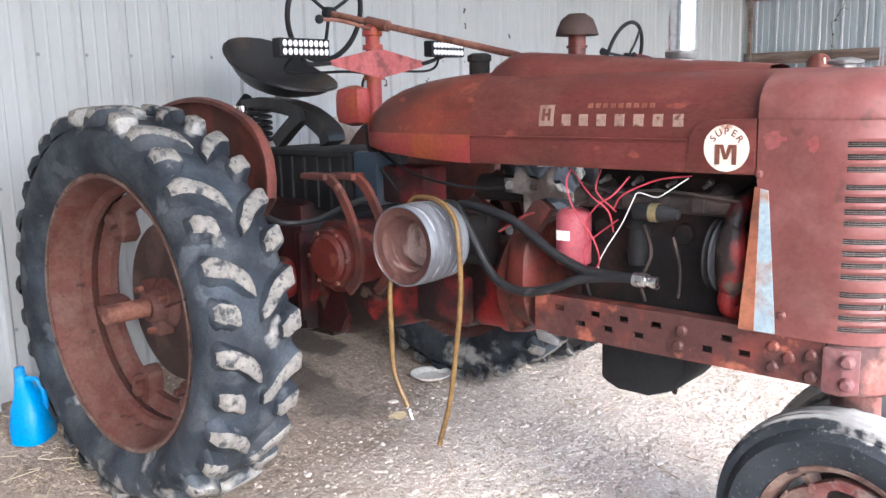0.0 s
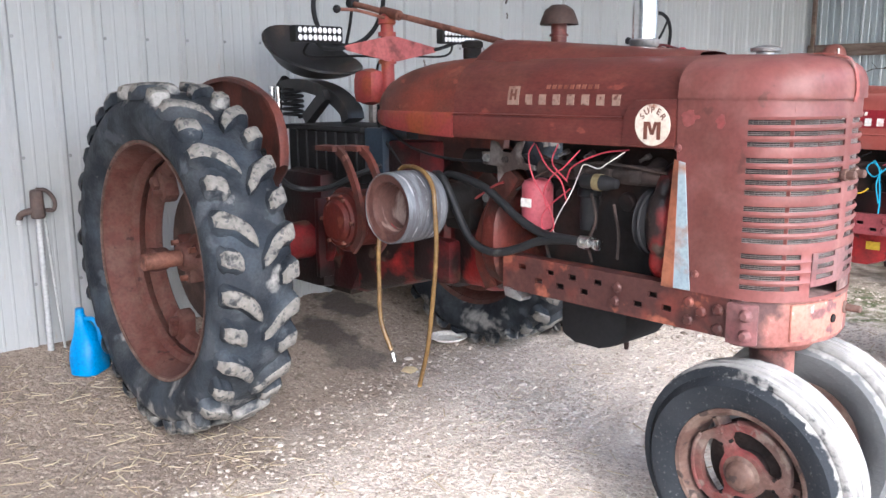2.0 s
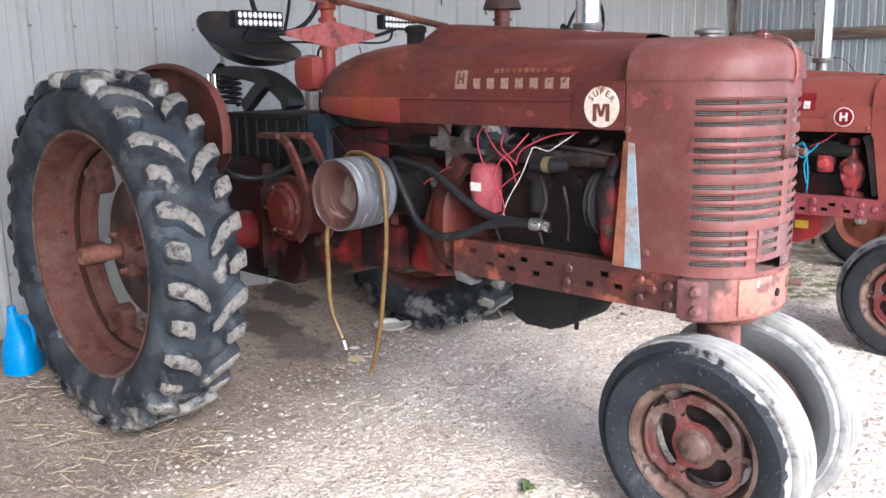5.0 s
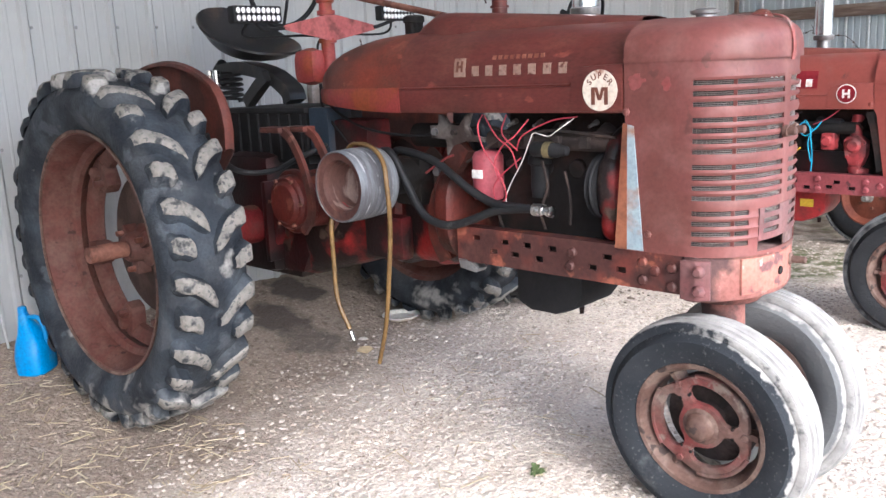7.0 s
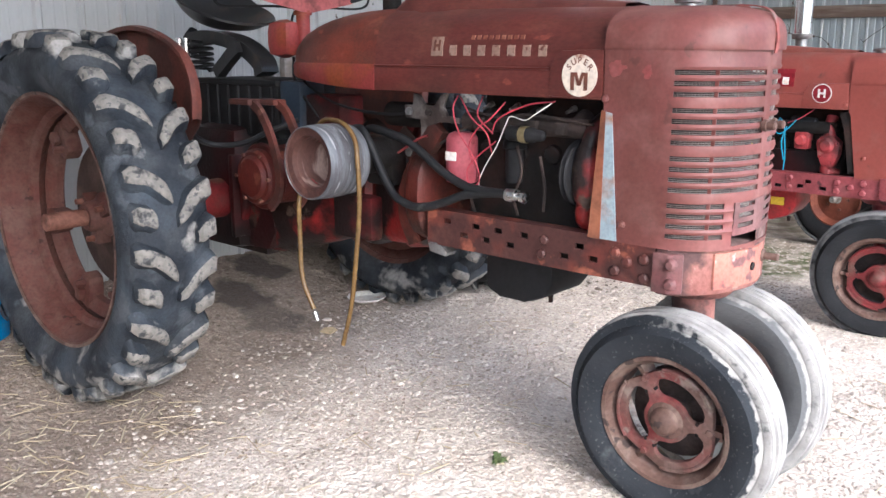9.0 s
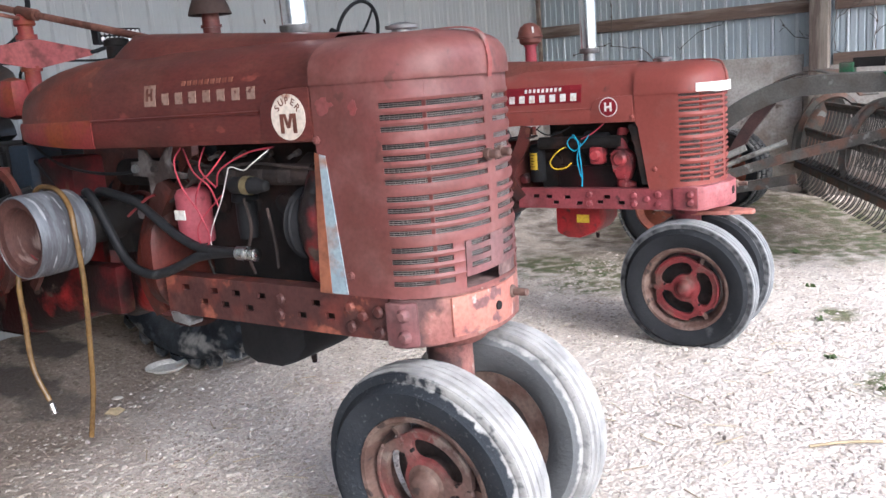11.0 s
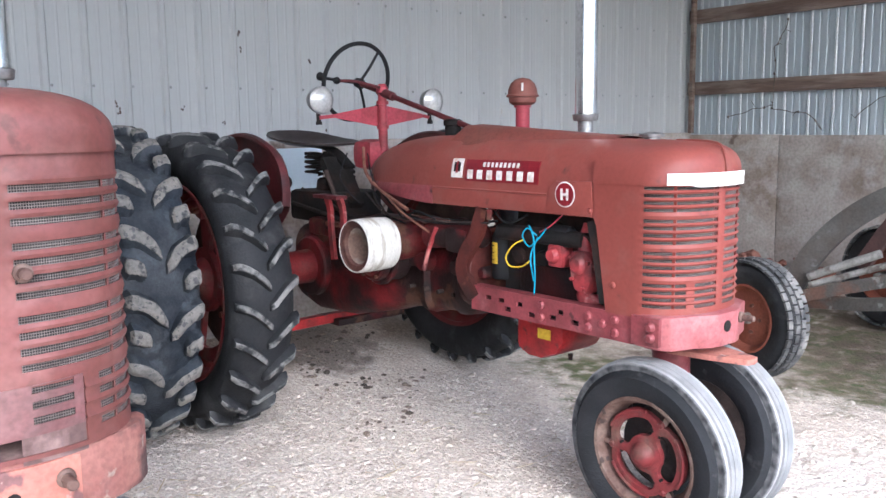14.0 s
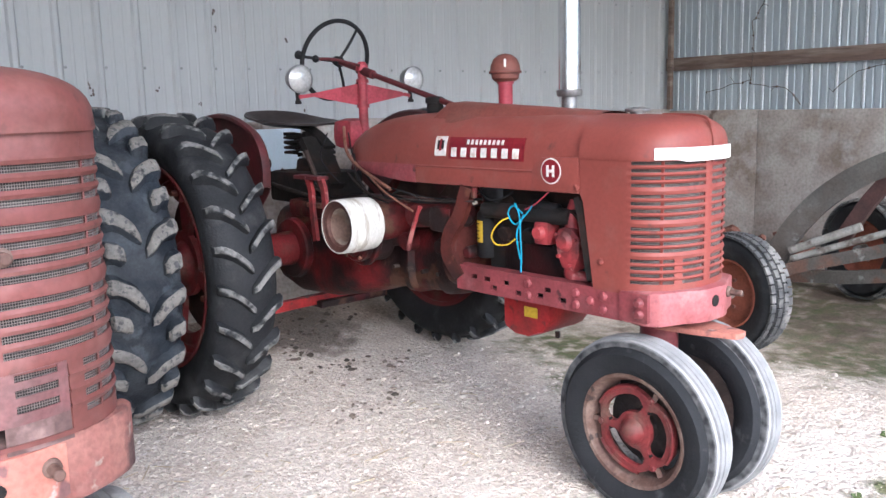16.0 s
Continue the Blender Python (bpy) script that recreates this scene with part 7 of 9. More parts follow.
def m_details():
    # seat on a sprung arm
    c = at_m((-2.345, 0.22, 1.62))[0]
    st = seat(TM, "seat", (c, 0.56, 0.48, 0.12), 0, 0, SEAT_M, "wide black steel pan seat", tilt=13)
    bm = bmesh.new()
    tube(bm, at_m((-2.60, 0.22, 1.60), (-2.66, 0.22, 1.55), (-2.6, 0.22, 1.50)), 0.03, 10)
    part("seat_post", bm, DARK, st)
    bm = bmesh.new()
    tube(bm, at_m((-2.56, 0.2, 1.56), (-2.36, 0.2, 1.57), (-2.12, 0.2, 1.53), (-1.96, 0.2, 1.45), (-1.93, 0.2, 1.39)), 0, flat=(0.1, 0.065))
    part("seat_arm", bm, SEAT_M, st, "black curved seat arm")
    bm = bmesh.new()
    tube(bm, at_m((-2.26, 0.14, 1.39), (-2.13, 0.14, 1.48), (-2.06, 0.14, 1.52)), 0, flat=(0.05, 0.06))
    part("seat_brace", bm, SEAT_M, st)
    a, b = at_m((-2.37, 0.12, 1.40), (-2.37, 0.12, 1.55))
    pts = [Vector((a.x + 0.055 * math.cos(k * 0.7), a.y + 0.055 * math.sin(k * 0.7), a.z + (b.z - a.z) * k / 50)) for k in range(51)]
    part("coil_spring", one(tube, pts, 0.008, 6, smooth=False), DARK, st, "black coil spring")
    for dx in (-0.06, 0.0):
        part("shock_absorber", one(rod, *at_m((-2.42 + dx, 0.06, 1.38), (-2.42 + dx, 0.06, 1.565)), 0.022, 0.018, 12, 0.004), CHROME, st, "bright metal shock absorber")
    # black battery box under the seat
    bm = one(box, -2.3 - MX, -1.66 - MX, -0.2, 0.16, 1.1, 1.36, 0.015)
    bb = part("battery_box", bm, DARK, TM, "black plastic battery box")
    for k in range(7):
        x = -2.22 - MX + k * 0.085
        part("box_rib", one(box, x, x + 0.018, -0.212, -0.198, 1.12, 1.34, 0.003), DARK, bb)
    part("box_rim", one(box, -2.31 - MX, -1.65 - MX, -0.215, 0.17, 1.345, 1.37, 0.006), DARK, bb)
    part("tool_box", one(box, -1.64 - MX, -1.5 - MX, -0.2, -0.05, 1.15, 1.37, 0.012), mat("faded_blue_paint", (0.028, 0.042, 0.062), (0.02, 0.03, 0.045), 6, 0.5, c3=(0.1, 0.06, 0.05), amount=0.3), TM, "faded blue steel tool box")
    part("dash_panel", one(box, -1.5 - MX, -1.27 - MX, -0.17, -0.02, 1.16, 1.315, 0.02), H_CAST, TM, "bright red steel cover")
    part("housing_arm", one(tube, at_m((-0.765, 0.065, 0.75), (-0.805, 0.05, 0.86), (-0.795, 0.05, 0.975), (-0.73, 0.055, 1.1), (-0.65, 0.07, 1.22)), 0, 8, flat=(0.04, 0.075)), BELL_M, TM, "scuffed orange arm of the clutch housing")
    # hand levers
    for dy, dx in ((-0.40, 0.0), (-0.33, 0.09)):
        bm = bmesh.new()
        tube(bm, at_m((-1.56 + dx, 0.25 + dy, 1.28), (-1.5 + dx, 0.25 + dy, 1.24), (-1.43 + dx, 0.25 + dy, 1.13), (-1.39 + dx, 0.25 + dy, 1.0), (-1.40 + dx, 0.25 + dy, 0.9), (-1.46 + dx, 0.25 + dy, 0.83)), 0, flat=(0.02, 0.036))
        lv = part("brake_lever", bm, FENDER_M, TM, "red curved pedal lever")
        a = at_m((-1.6 + dx, 0.25 + dy, 1.285))[0]
        part("pedal", one(box, -0.09, 0.05, -0.035, 0.035, -0.012, 0.012, 0.004, Matrix.Translation(a)), FENDER_M, lv, "worn red pedal pad")
    # lamps of bright diodes
    for y0, y1, zc in ((-0.34, -0.09, 1.788), (0.515, 0.745, 1.802)):
        bm = one(box, -1.66 - MX, -1.61 - MX, y0 - 0.235, y1 - 0.235, zc - 0.036, zc + 0.036, 0.008)
        lb = part("light_bar", bm, DARK, TM, "black two-row light bar")
        for r in (0, 1):
            for k in range(9):
                yy = y0 - 0.235 + 0.022 + k * (y1 - y0 - 0.044) / 8
                part("led", one(ball, (-1.607 - MX, yy, zc - 0.016 + r * 0.032), 0.006, 0.011, 0.013, 8), LED, lb, smooth=80)
        part("bracket", one(tube, [(-1.64 - MX, (y0 + y1) / 2 - 0.235, zc - 0.03), (-1.65 - MX, (y0 + y1) / 2 - 0.235 + (0.05 if y0 < 0 else -0.1), zc - 0.06), (-1.67 - MX, -0.25 if y0 < 0 else 0.26, 1.735)], 0.009, 8), DARK, lb)
        part("lamp_cable", one(tube, [(-1.66 - MX, (y0 + y1) / 2 - 0.235, zc), (-1.76 - MX, (y0 + y1) / 2 - 0.2, zc - 0.09), (-1.74 - MX, 0.0, 1.69), (-1.72 - MX, -0.03, 1.5)], 0.006, 6), DARK, lb)
    # spin-on filter, hoses, ignition
    a, b = at_m((-0.537, 0.07, 1.02), (-0.537, 0.07, 1.215))
    f = part("oil_filter", lathe(bmesh.new(), [(0, 0), (0.056, 0), (0.06, 0.006), (0.06, 0.165), (0.05, 0.182), (0.03, 0.19), (0, 0.192)], axis_matrix(a, b), 26), FILTER_PINK, TM, "pinkish red spin-on filter can")
    part("filter_label", one(box, a.x - 0.03, a.x + 0.02, a.y - 0.062, a.y - 0.055, a.z + 0.085, a.z + 0.118, 0.001), WHITE_PAINT, f, "small white label")
    for pts in (((-1.07, 0.06, 1.175), (-0.96, 0.01, 1.198), (-0.77, 0.0, 1.167), (-0.66, 0.0, 1.112), (-0.58, 0.0, 1.065), (-0.48, 0.0, 1.025), (-0.40, 0.0, 1.012), (-0.245, 0.0, 1.01)),
                ((-1.1, 0.03, 1.19), (-1.004, -0.02, 1.196), (-0.955, -0.03, 1.16), (-0.922, -0.03, 1.11), (-0.88, -0.03, 1.045), (-0.843, -0.03, 0.99), (-0.79, -0.03, 0.94), (-0.701, -0.03, 0.917), (-0.62, -0.03, 0.926), (-0.54, -0.02, 0.952), (-0.46, -0.01, 0.985), (-0.38, 0.0, 1.0), (-0.30, 0.0, 1.01))):
        part("hydraulic_hose", one(tube, at_m(*pts), 0.0165, 10, 10), RUBBER, TM, "thick black rubber hose")
    a, b = at_m((-0.26, 0.0, 1.01), (-0.172, 0.0, 1.008))
    part("hose_fitting", lathe(bmesh.new(), [(0, 0), (0.023, 0), (0.023, 0.045), (0.017, 0.047), (0.017, 0.06), (0.021, 0.062), (0.021, 0.084), (0.012, 0.088), (0, 0.088)], axis_matrix(a, b), 14), CHROME, TM, "chrome hose fitting")
    for pts in (((-0.53, 0.04, 1.345), (-0.52, 0.0, 1.30), (-0.485, -0.01, 1.22), (-0.41, -0.01, 1.13), (-0.39, 0.0, 1.05), (-0.43, 0.0, 1.02), (-0.46, 0.01, 1.07), (-0.43, 0.02, 1.12), (-0.34, 0.03, 1.19)),
                ((-0.53, 0.05, 1.34), (-0.43, 0.0, 1.27), (-0.36, 0.0, 1.22), (-0.35, 0.02, 1.15)),
                ((-0.42, 0.05, 1.345), (-0.41, 0.01, 1.28), (-0.33, 0.0, 1.22)),
                ((-0.3, 0.03, 1.33), (-0.345, 0.0, 1.27), (-0.40, 0.0, 1.235), (-0.45, 0.01, 1.17), (-0.44, 0.02, 1.1)),
                ((-0.36, 0.03, 1.22), (-0.31, 0.01, 1.275), (-0.2, 0.03, 1.325), (-0.1, 0.05, 1.34))):
        part("spark_wire", one(tube, at_m(*pts), 0.0029, 7), WIRE_RED, TM, "pinkish red spark plug wire")
    part("spark_wire", one(tube, at_m((-0.1, 0.03, 1.335), (-0.15, 0.0, 1.295), (-0.19, 0.0, 1.275), (-0.25, 0.0, 1.285), (-0.27, 0.0, 1.26), (-0.31, 0.0, 1.18), (-0.37, 0.0, 1.09), (-0.4, 0.01, 1.03), (-0.37, 0.02, 1.0)), 0.0019, 7), WIRE_WHITE, TM, "white loose wire")
    a, b = at_m((-0.275, 0.02, 1.225), (-0.125, 0.03, 1.222))
    co = part("ignition_coil", lathe(bmesh.new(), [(0, 0), (0.023, 0), (0.027, 0.006), (0.027, 0.105), (0.022, 0.115), (0.017, 0.145), (0.01, 0.15), (0, 0.15)], axis_matrix(a, b), 18), DARK, TM, "black ignition coil")
    part("coil_clamp", lathe(bmesh.new(), [(0.0275, 0.055), (0.03, 0.055), (0.03, 0.082), (0.0275, 0.082)], axis_matrix(a, b), 18, closed=True), mat("dull_brass", (0.3, 0.25, 0.13), (0.22, 0.18, 0.1), 9, 0.45, 0.6), co, "dull brass clamp")
    d0 = at_m((-0.3, 0.09, 1.14))[0]
    bm = bmesh.new()
    lathe(bm, [(0, -0.1), (0.03, -0.1), (0.034, -0.06), (0.034, 0.02), (0.045, 0.025), (0.042, 0.05), (0.022, 0.07), (0, 0.074)], Matrix.Translation(d0), 16)
    part("distributor", bm, DARK, TM, "black distributor")
    # water pump, fan pulley and lower hose in front of the engine
    bm = bmesh.new()
    ball(bm, at_m((0.03, 0.06, 1.1))[0], 0.055, 0.05, 0.12)
    tube(bm, at_m((0.03, 0.06, 1.18), (0.04, 0.1, 1.26), (0.06, 0.2, 1.3)), 0.032, 10)
    tube(bm, at_m((0.03, 0.07, 1.02), (0.02, 0.08, 0.95), (0.06, 0.12, 0.93)), 0.035, 10)
    part("water_pump", bm, RED_CAST, TM, "rusty red water pump")
    a, b = at_m((-0.035, 0.1, 1.1), (-0.005, 0.1, 1.1))
    part("fan_pulley", lathe(bmesh.new(), [(0, 0), (0.11, 0), (0.115, 0.006), (0.095, 0.015), (0.115, 0.024), (0.11, 0.03), (0, 0.03)], axis_matrix(a, b), 30), DARK, TM)
    # bracket plates below the hood
    bm = bmesh.new()
    prism(bm, [(-0.775 - MX, 1.345), (-0.745 - MX, 1.34), (-0.715 - MX, 1.305), (-0.67 - MX, 1.3), (-0.63 - MX, 1.345), (-0.6 - MX, 1.35), (-0.62 - MX, 1.3), (-0.6 - MX, 1.265), (-0.54 - MX, 1.258), (-0.54 - MX, 1.24), (-0.64 - MX, 1.24), (-0.7 - MX, 1.22), (-0.71 - MX, 1.17), (-0.735 - MX, 1.17), (-0.74 - MX, 1.245), (-0.82 - MX, 1.25), (-0.825 - MX, 1.3), (-0.78 - MX, 1.3)], 0.014, Matrix.Translation((0, -0.225, 0)) @ XZ, 0.004)
    tb = part("throttle_bracket", bm, PALE_CAST, TM, "pale grey cast bracket")
    part("bolt", one(rod, (-0.69 - MX, -0.225, 1.275), (-0.69 - MX, -0.24, 1.275), 0.014, 0.012, 6), RUST_AND_SHADE, tb)
    part("bolt", one(rod, (-0.795 - MX, -0.225, 1.275), (-0.795 - MX, -0.238, 1.275), 0.017, 0.015, 6), STEEL, tb)
    # choke and governor linkage, fuel lines and bolts on the block
    part("bolt", one(rod, (-0.795 - MX, -0.2, 1.115), (-0.795 - MX, -0.235, 1.115), 0.02, 0.018, 10), STEEL, TM, "bare round bolt head")
    part("linkage_rod", one(tube, at_m((-0.80, -0.01, 1.115), (-0.7, 0.0, 1.175), (-0.66, 0.01, 1.19)), 0.005, 6), RIM_RED, TM, "thin red linkage rod")
    for pts in (((-0.5, 0.05, 1.30), (-0.35, 0.04, 1.275), (-0.2, 0.05, 1.29), (0.05, 0.06, 1.27)), ((-0.62, 0.04, 1.16), (-0.45, 0.05, 1.25), (-0.3, 0.05, 1.245)), ((-0.25, 0.04, 1.18), (-0.22, 0.03, 1.09), (-0.26, 0.04, 1.0), (-0.25, 0.05, 0.93)), ((-0.48, 0.05, 1.02), (-0.47, 0.05, 0.96), (-0.46, 0.06, 0.91)), ((-0.15, 0.04, 1.15), (-0.12, 0.03, 1.05), (-0.13, 0.04, 0.96))):
        part("fuel_line", one(tube, at_m(*pts), 0.0055, 6), RUST_AND_SHADE, TM, "thin rusty fuel line")
    for k in range(4):
        x = -0.44 - MX + k * 0.12
        part("spark_plug", lathe(bmesh.new(), [(0, 0), (0.011, 0), (0.011, 0.02), (0.007, 0.022), (0.006, 0.055), (0, 0.056)], axis_matrix((x, -0.15, 1.315), (x, -0.25, 1.29)), 8), PALE_CAST, TM, "pale spark plug")
        part("manifold_clamp", one(box, x - 0.02, x + 0.02, -0.242, -0.2, 1.228, 1.272, 0.006), RUST_AND_SHADE, TM)
    part("starter_motor", one(rod, (-1.02 - MX, -0.11, 1.25), (-0.76 - MX, -0.11, 1.25), 0.05, seg=18, bev=0.012), GREASE_AND_SHADE, TM, "dark starter motor")
    part("engine_mount", prism(bmesh.new(), [(-0.655 - MX, 0.79), (-0.60 - MX, 0.79), (-0.55 - MX, 0.75), (-0.56 - MX, 0.735), (-0.64 - MX, 0.745)], 0.06, Matrix.Translation((0, -0.28, 0)) @ XZ, 0.006), STEEL, TM, "bare metal mounting foot")
    # bright red paint on the castings below the pulley
    part("clutch_cover", one(box, -1.3 - MX, -1.05 - MX, -0.2, -0.12, 0.70, 0.9, 0.03), H_CAST, TM, "greasy red clutch cover")
    # loose end of the cowl's rear latch
    part("drawbar", one(box, -0.5, 0.02, -0.04, 0.04, 0.47, 0.505, 0.006), RUST_AND_SHADE, TM, "dark rusty drawbar")
    part("battery_cable", one(tube, at_m((-1.70, -0.45, 1.29), (-1.717, -0.42, 1.227), (-1.767, -0.3, 1.123), (-1.764, -0.2, 1.088), (-1.674, -0.12, 1.099), (-1.579, -0.05, 1.153), (-1.5, 0.05, 1.2)), 0.013, 8, 8), RUBBER, TM, "sagging thick black cable")
    # final drive case round the axle
    bm = bmesh.new()
    box(bm, -0.26, 0.13, -0.29, 0.29, 0.55, 1.15, 0.07)
    box(bm, 0.10, 0.135, -0.31, -0.2, 0.62, 1.02, 0.012)
    prism(bm, [(0.1, 0.84), (0.3, 0.80), (0.33, 0.66), (0.27, 0.56), (0.1, 0.56)], 0.12, Matrix.Translation((0, -0.22, 0)) @ XZ, 0.03)
    part("final_drive_case", bm, MAROON, TM, "greasy dark maroon final drive case", 40)
    # tie the hanging hose over the pulley
    h = thing("drain_hose", ID, "amber clear hose hung over the belt pulley", "hose")
    part("hose", one(tube, [(-0.992, -0.30, 0.50), (-1.045, -0.31, 0.62), (-1.065, -0.30, 0.78), (-1.07, -0.29, 0.95), (-1.10, -0.20, 1.13), (-1.06, -0.185, 1.225), (-0.99, -0.185, 1.243), (-0.905, -0.19, 1.228), (-0.84, -0.20, 1.175), (-0.815, -0.21, 1.09), (-0.81, -0.21, 0.92), (-0.842, -0.205, 0.709), (-0.881, -0.2, 0.513), (-0.937, -0.2, 0.338)], 0.0098, 10, 10), HOSE_AMBER, h)
    part("hose_tip", one(rod, (-0.988, -0.30, 0.49), (-0.975, -0.298, 0.455), 0.012, 0.009, 10), CHROME, h, "metal hose end")


def h_details():
    # round headlamps
    for yw in (2.212, 2.925):
        c = at_h((-1.62, yw, 1.70))[0]
        m = axis_matrix(c, c + Vector((1, 0, -0.05)))
        lamp = part("headlamp", lathe(bmesh.new(), [(0, -0.06), (0.03, -0.056), (0.055, -0.03), (0.066, 0.0), (0.071, 0.02), (0.071, 0.03), (0.064, 0.034)], m, 28), STEEL, TH, "round grey headlamp shell")
        part("lens", lathe(bmesh.new(), [(0.066, 0.028), (0.05, 0.042), (0.025, 0.05), (0, 0.052)], m, 28), LENS, lamp, "frosted grey lens")
        part("lamp_stem", one(rod, c + Vector((-0.01, 0, -0.06)), c + Vector((-0.005, 0, -0.115)), 0.011, seg=10), GREASE_AND_SHADE, lamp)
        part("lamp_nut", one(rod, c + Vector((-0.005, 0, -0.108)), c + Vector((-0.005, 0, -0.125)), 0.016, seg=6), GREASE_AND_SHADE, lamp)
        tip = Vector((H_CFG["column"][0] - 0.018, -0.3 if yw < 2.6 else 0.3, 1.62))
        part("lamp_arm", one(tube, [tip, c + Vector((-0.005, 0, -0.09))], 0, smooth=False, flat=(0.034, 0.018)), DIAMOND_H, lamp)
    c = at_h((-2.40, 2.60, 1.445))[0]
    st = seat(TH, "seat", (c, 0.62, 0.48, 0.05), 0, 0, SEAT_H, "thin rusty dark pan seat", tilt=2)
    for k in range(3):
        part("leaf_spring", one(tube, at_h((-2.48, 2.62, 1.455 - 0.05 * k), (-2.2, 2.62, 1.43 - 0.055 * k), (-2.0, 2.62, 1.33 - 0.03 * k)), 0, flat=(0.07, 0.018)), GREASE_AND_SHADE, st)
    a = at_h((-2.3, 2.55, 1.28))[0]
    pts = [Vector((a.x + 0.05 * math.cos(k * 0.7), a.y + 0.05 * math.sin(k * 0.7), a.z + 0.13 * k / 40)) for k in range(41)]
    part("coil_spring", one(tube, pts, 0.008, 6, smooth=False), GREASE_AND_SHADE, st)
    bm = bmesh.new()
    tube(bm, at_h((-2.2, 2.6, 1.40), (-2.0, 2.58, 1.28), (-1.85, 2.56, 1.12)), 0, flat=(0.09, 0.05))
    part("seat_bracket", bm, GREASE_AND_SHADE, st)
    part("seat_bracket", one(tube, at_h((-2.05, 2.5, 1.38), (-1.95, 2.5, 1.25), (-1.9, 2.5, 1.08)), 0, flat=(0.09, 0.05)), GREASE_AND_SHADE, st)
    # platform and pedals
    part("platform", one(box, 0.2, 0.62, -0.28, 0.28, 1.03, 1.055, 0.006), RUSTY, TH, "rusty foot platform")
    part("cover_plate", one(box, -0.05, 0.5, -0.24, 0.24, 0.96, 1.06, 0.03), H_CAST, TH)
    for dx in (0.0, 0.13):
        part("brake_lever", one(tube, at_h((-1.72 + dx, 2.3, 1.19), (-1.69 + dx, 2.3, 1.13), (-1.68 + dx, 2.3, 1.0), (-1.66 + dx, 2.3, 0.86)), 0, flat=(0.02, 0.038)), PUMP_RED, TH, "dull red pedal lever")
        a = at_h((-1.75 + dx, 2.3, 1.195))[0]
        part("pedal", one(box, -0.06, 0.05, -0.035, 0.035, -0.01, 0.01, 0.003, Matrix.Translation(a)), FENDER_H, TH)
    part("rear_lamp", one(rod, *at_h((-2.42, 2.36, 1.24), (-2.30, 2.36, 1.24)), 0.045, seg=14, bev=0.01), DARK, TH, "small black rear lamp")
    # lift housing, springs and rods crowded under the seat
    part("lift_housing", one(box, -0.36, 0.12, -0.17, 0.17, 1.02, 1.2, 0.03), GREASE_AND_SHADE, TH, "greasy dark lift housing")
    part("lift_cap", one(rod, *at_h((-2.12, 2.56, 1.18), (-2.12, 2.56, 1.27)), 0.09, 0.08, 18, 0.012), GREASE_AND_SHADE, TH)
    for p, q in (((-2.3, 2.40, 1.12), (-1.6, 2.36, 1.06)), ((-2.25, 2.44, 1.2), (-1.75, 2.42, 1.1)), ((-1.95, 2.43, 1.32), (-1.78, 2.44, 1.05))):
        part("lift_rod", one(tube, at_h(p, q), 0.013, 8, smooth=False), RUST_AND_SHADE, TH, "dark rusty rod")
    for x, y, r in ((-1.08, -0.17, 0.05), (-0.83, -0.17, 0.042), (-0.62, -0.19, 0.03)):
        part("cover_boss", one(rod, (x - HX - 0.0, y + 0.05, 0.9), (x - HX, y - 0.02, 0.9), r, r * 0.9, 16, 0.008), H_CAST, TH)
    for k in range(5):
        x = -1.2 - HX + 0.11 * k
        part("bolt", one(rod, (x, -0.15, 0.985), (x, -0.175, 0.985), 0.012, 0.011, 6), RUST_AND_SHADE, TH)
        part("bolt", one(rod, (x, -0.13, 0.76), (x, -0.165, 0.76), 0.012, 0.011, 6), RUST_AND_SHADE, TH)
    # side gear tube between pulley and engine
    part("intake_tube", one(rod, *at_h((-1.0, 2.45, 1.04), (-0.62, 2.47, 1.07)), 0.062, 0.058, 18, 0.01), H_CAST, TH, "greasy red cross tube")
    part("carburettor", one(box, -0.83 - HX, -0.68 - HX, -0.25, -0.12, 0.98, 1.1, 0.03), H_CAST, TH)
    part("shift_rod", one(tube, at_h((-0.88, 2.40, 1.09), (-0.93, 2.39, 0.98), (-0.97, 2.39, 0.88)), 0.011, 8), PUMP_RED, TH, "red shift rod")
    a, b = at_h((-0.545, 2.52, 0.88), (-0.545, 2.52, 1.1))
    f = part("oil_filter", lathe(bmesh.new(), [(0, 0), (0.045, 0), (0.05, 0.008), (0.05, 0.19), (0.04, 0.208), (0, 0.215)], axis_matrix(a, b), 24), DARK, TH, "black filter can")
    bm = bmesh.new()
    arc = [radians(-150 + 75 * q / 8) for q in range(9)]
    grid(bm, [[(a.x + 0.0508 * math.cos(t), a.y + 0.0508 * math.sin(t), a.z + z) for t in arc] for z in (0.07, 0.165)])
    thicken(bm, 0.001)
    lb = part("filter_label", bm, YELLOW, f, "yellow paper label")
    for q in range(5):
        z = a.z + 0.085 + q * 0.016
        bm = bmesh.new()
        grid(bm, [[(a.x + 0.0522 * math.cos(t), a.y + 0.0522 * math.sin(t), zz) for t in arc[2:7 - q % 2]] for zz in (z, z + 0.005)])
        part("print_bar", bm, DARK, lb, smooth=0)
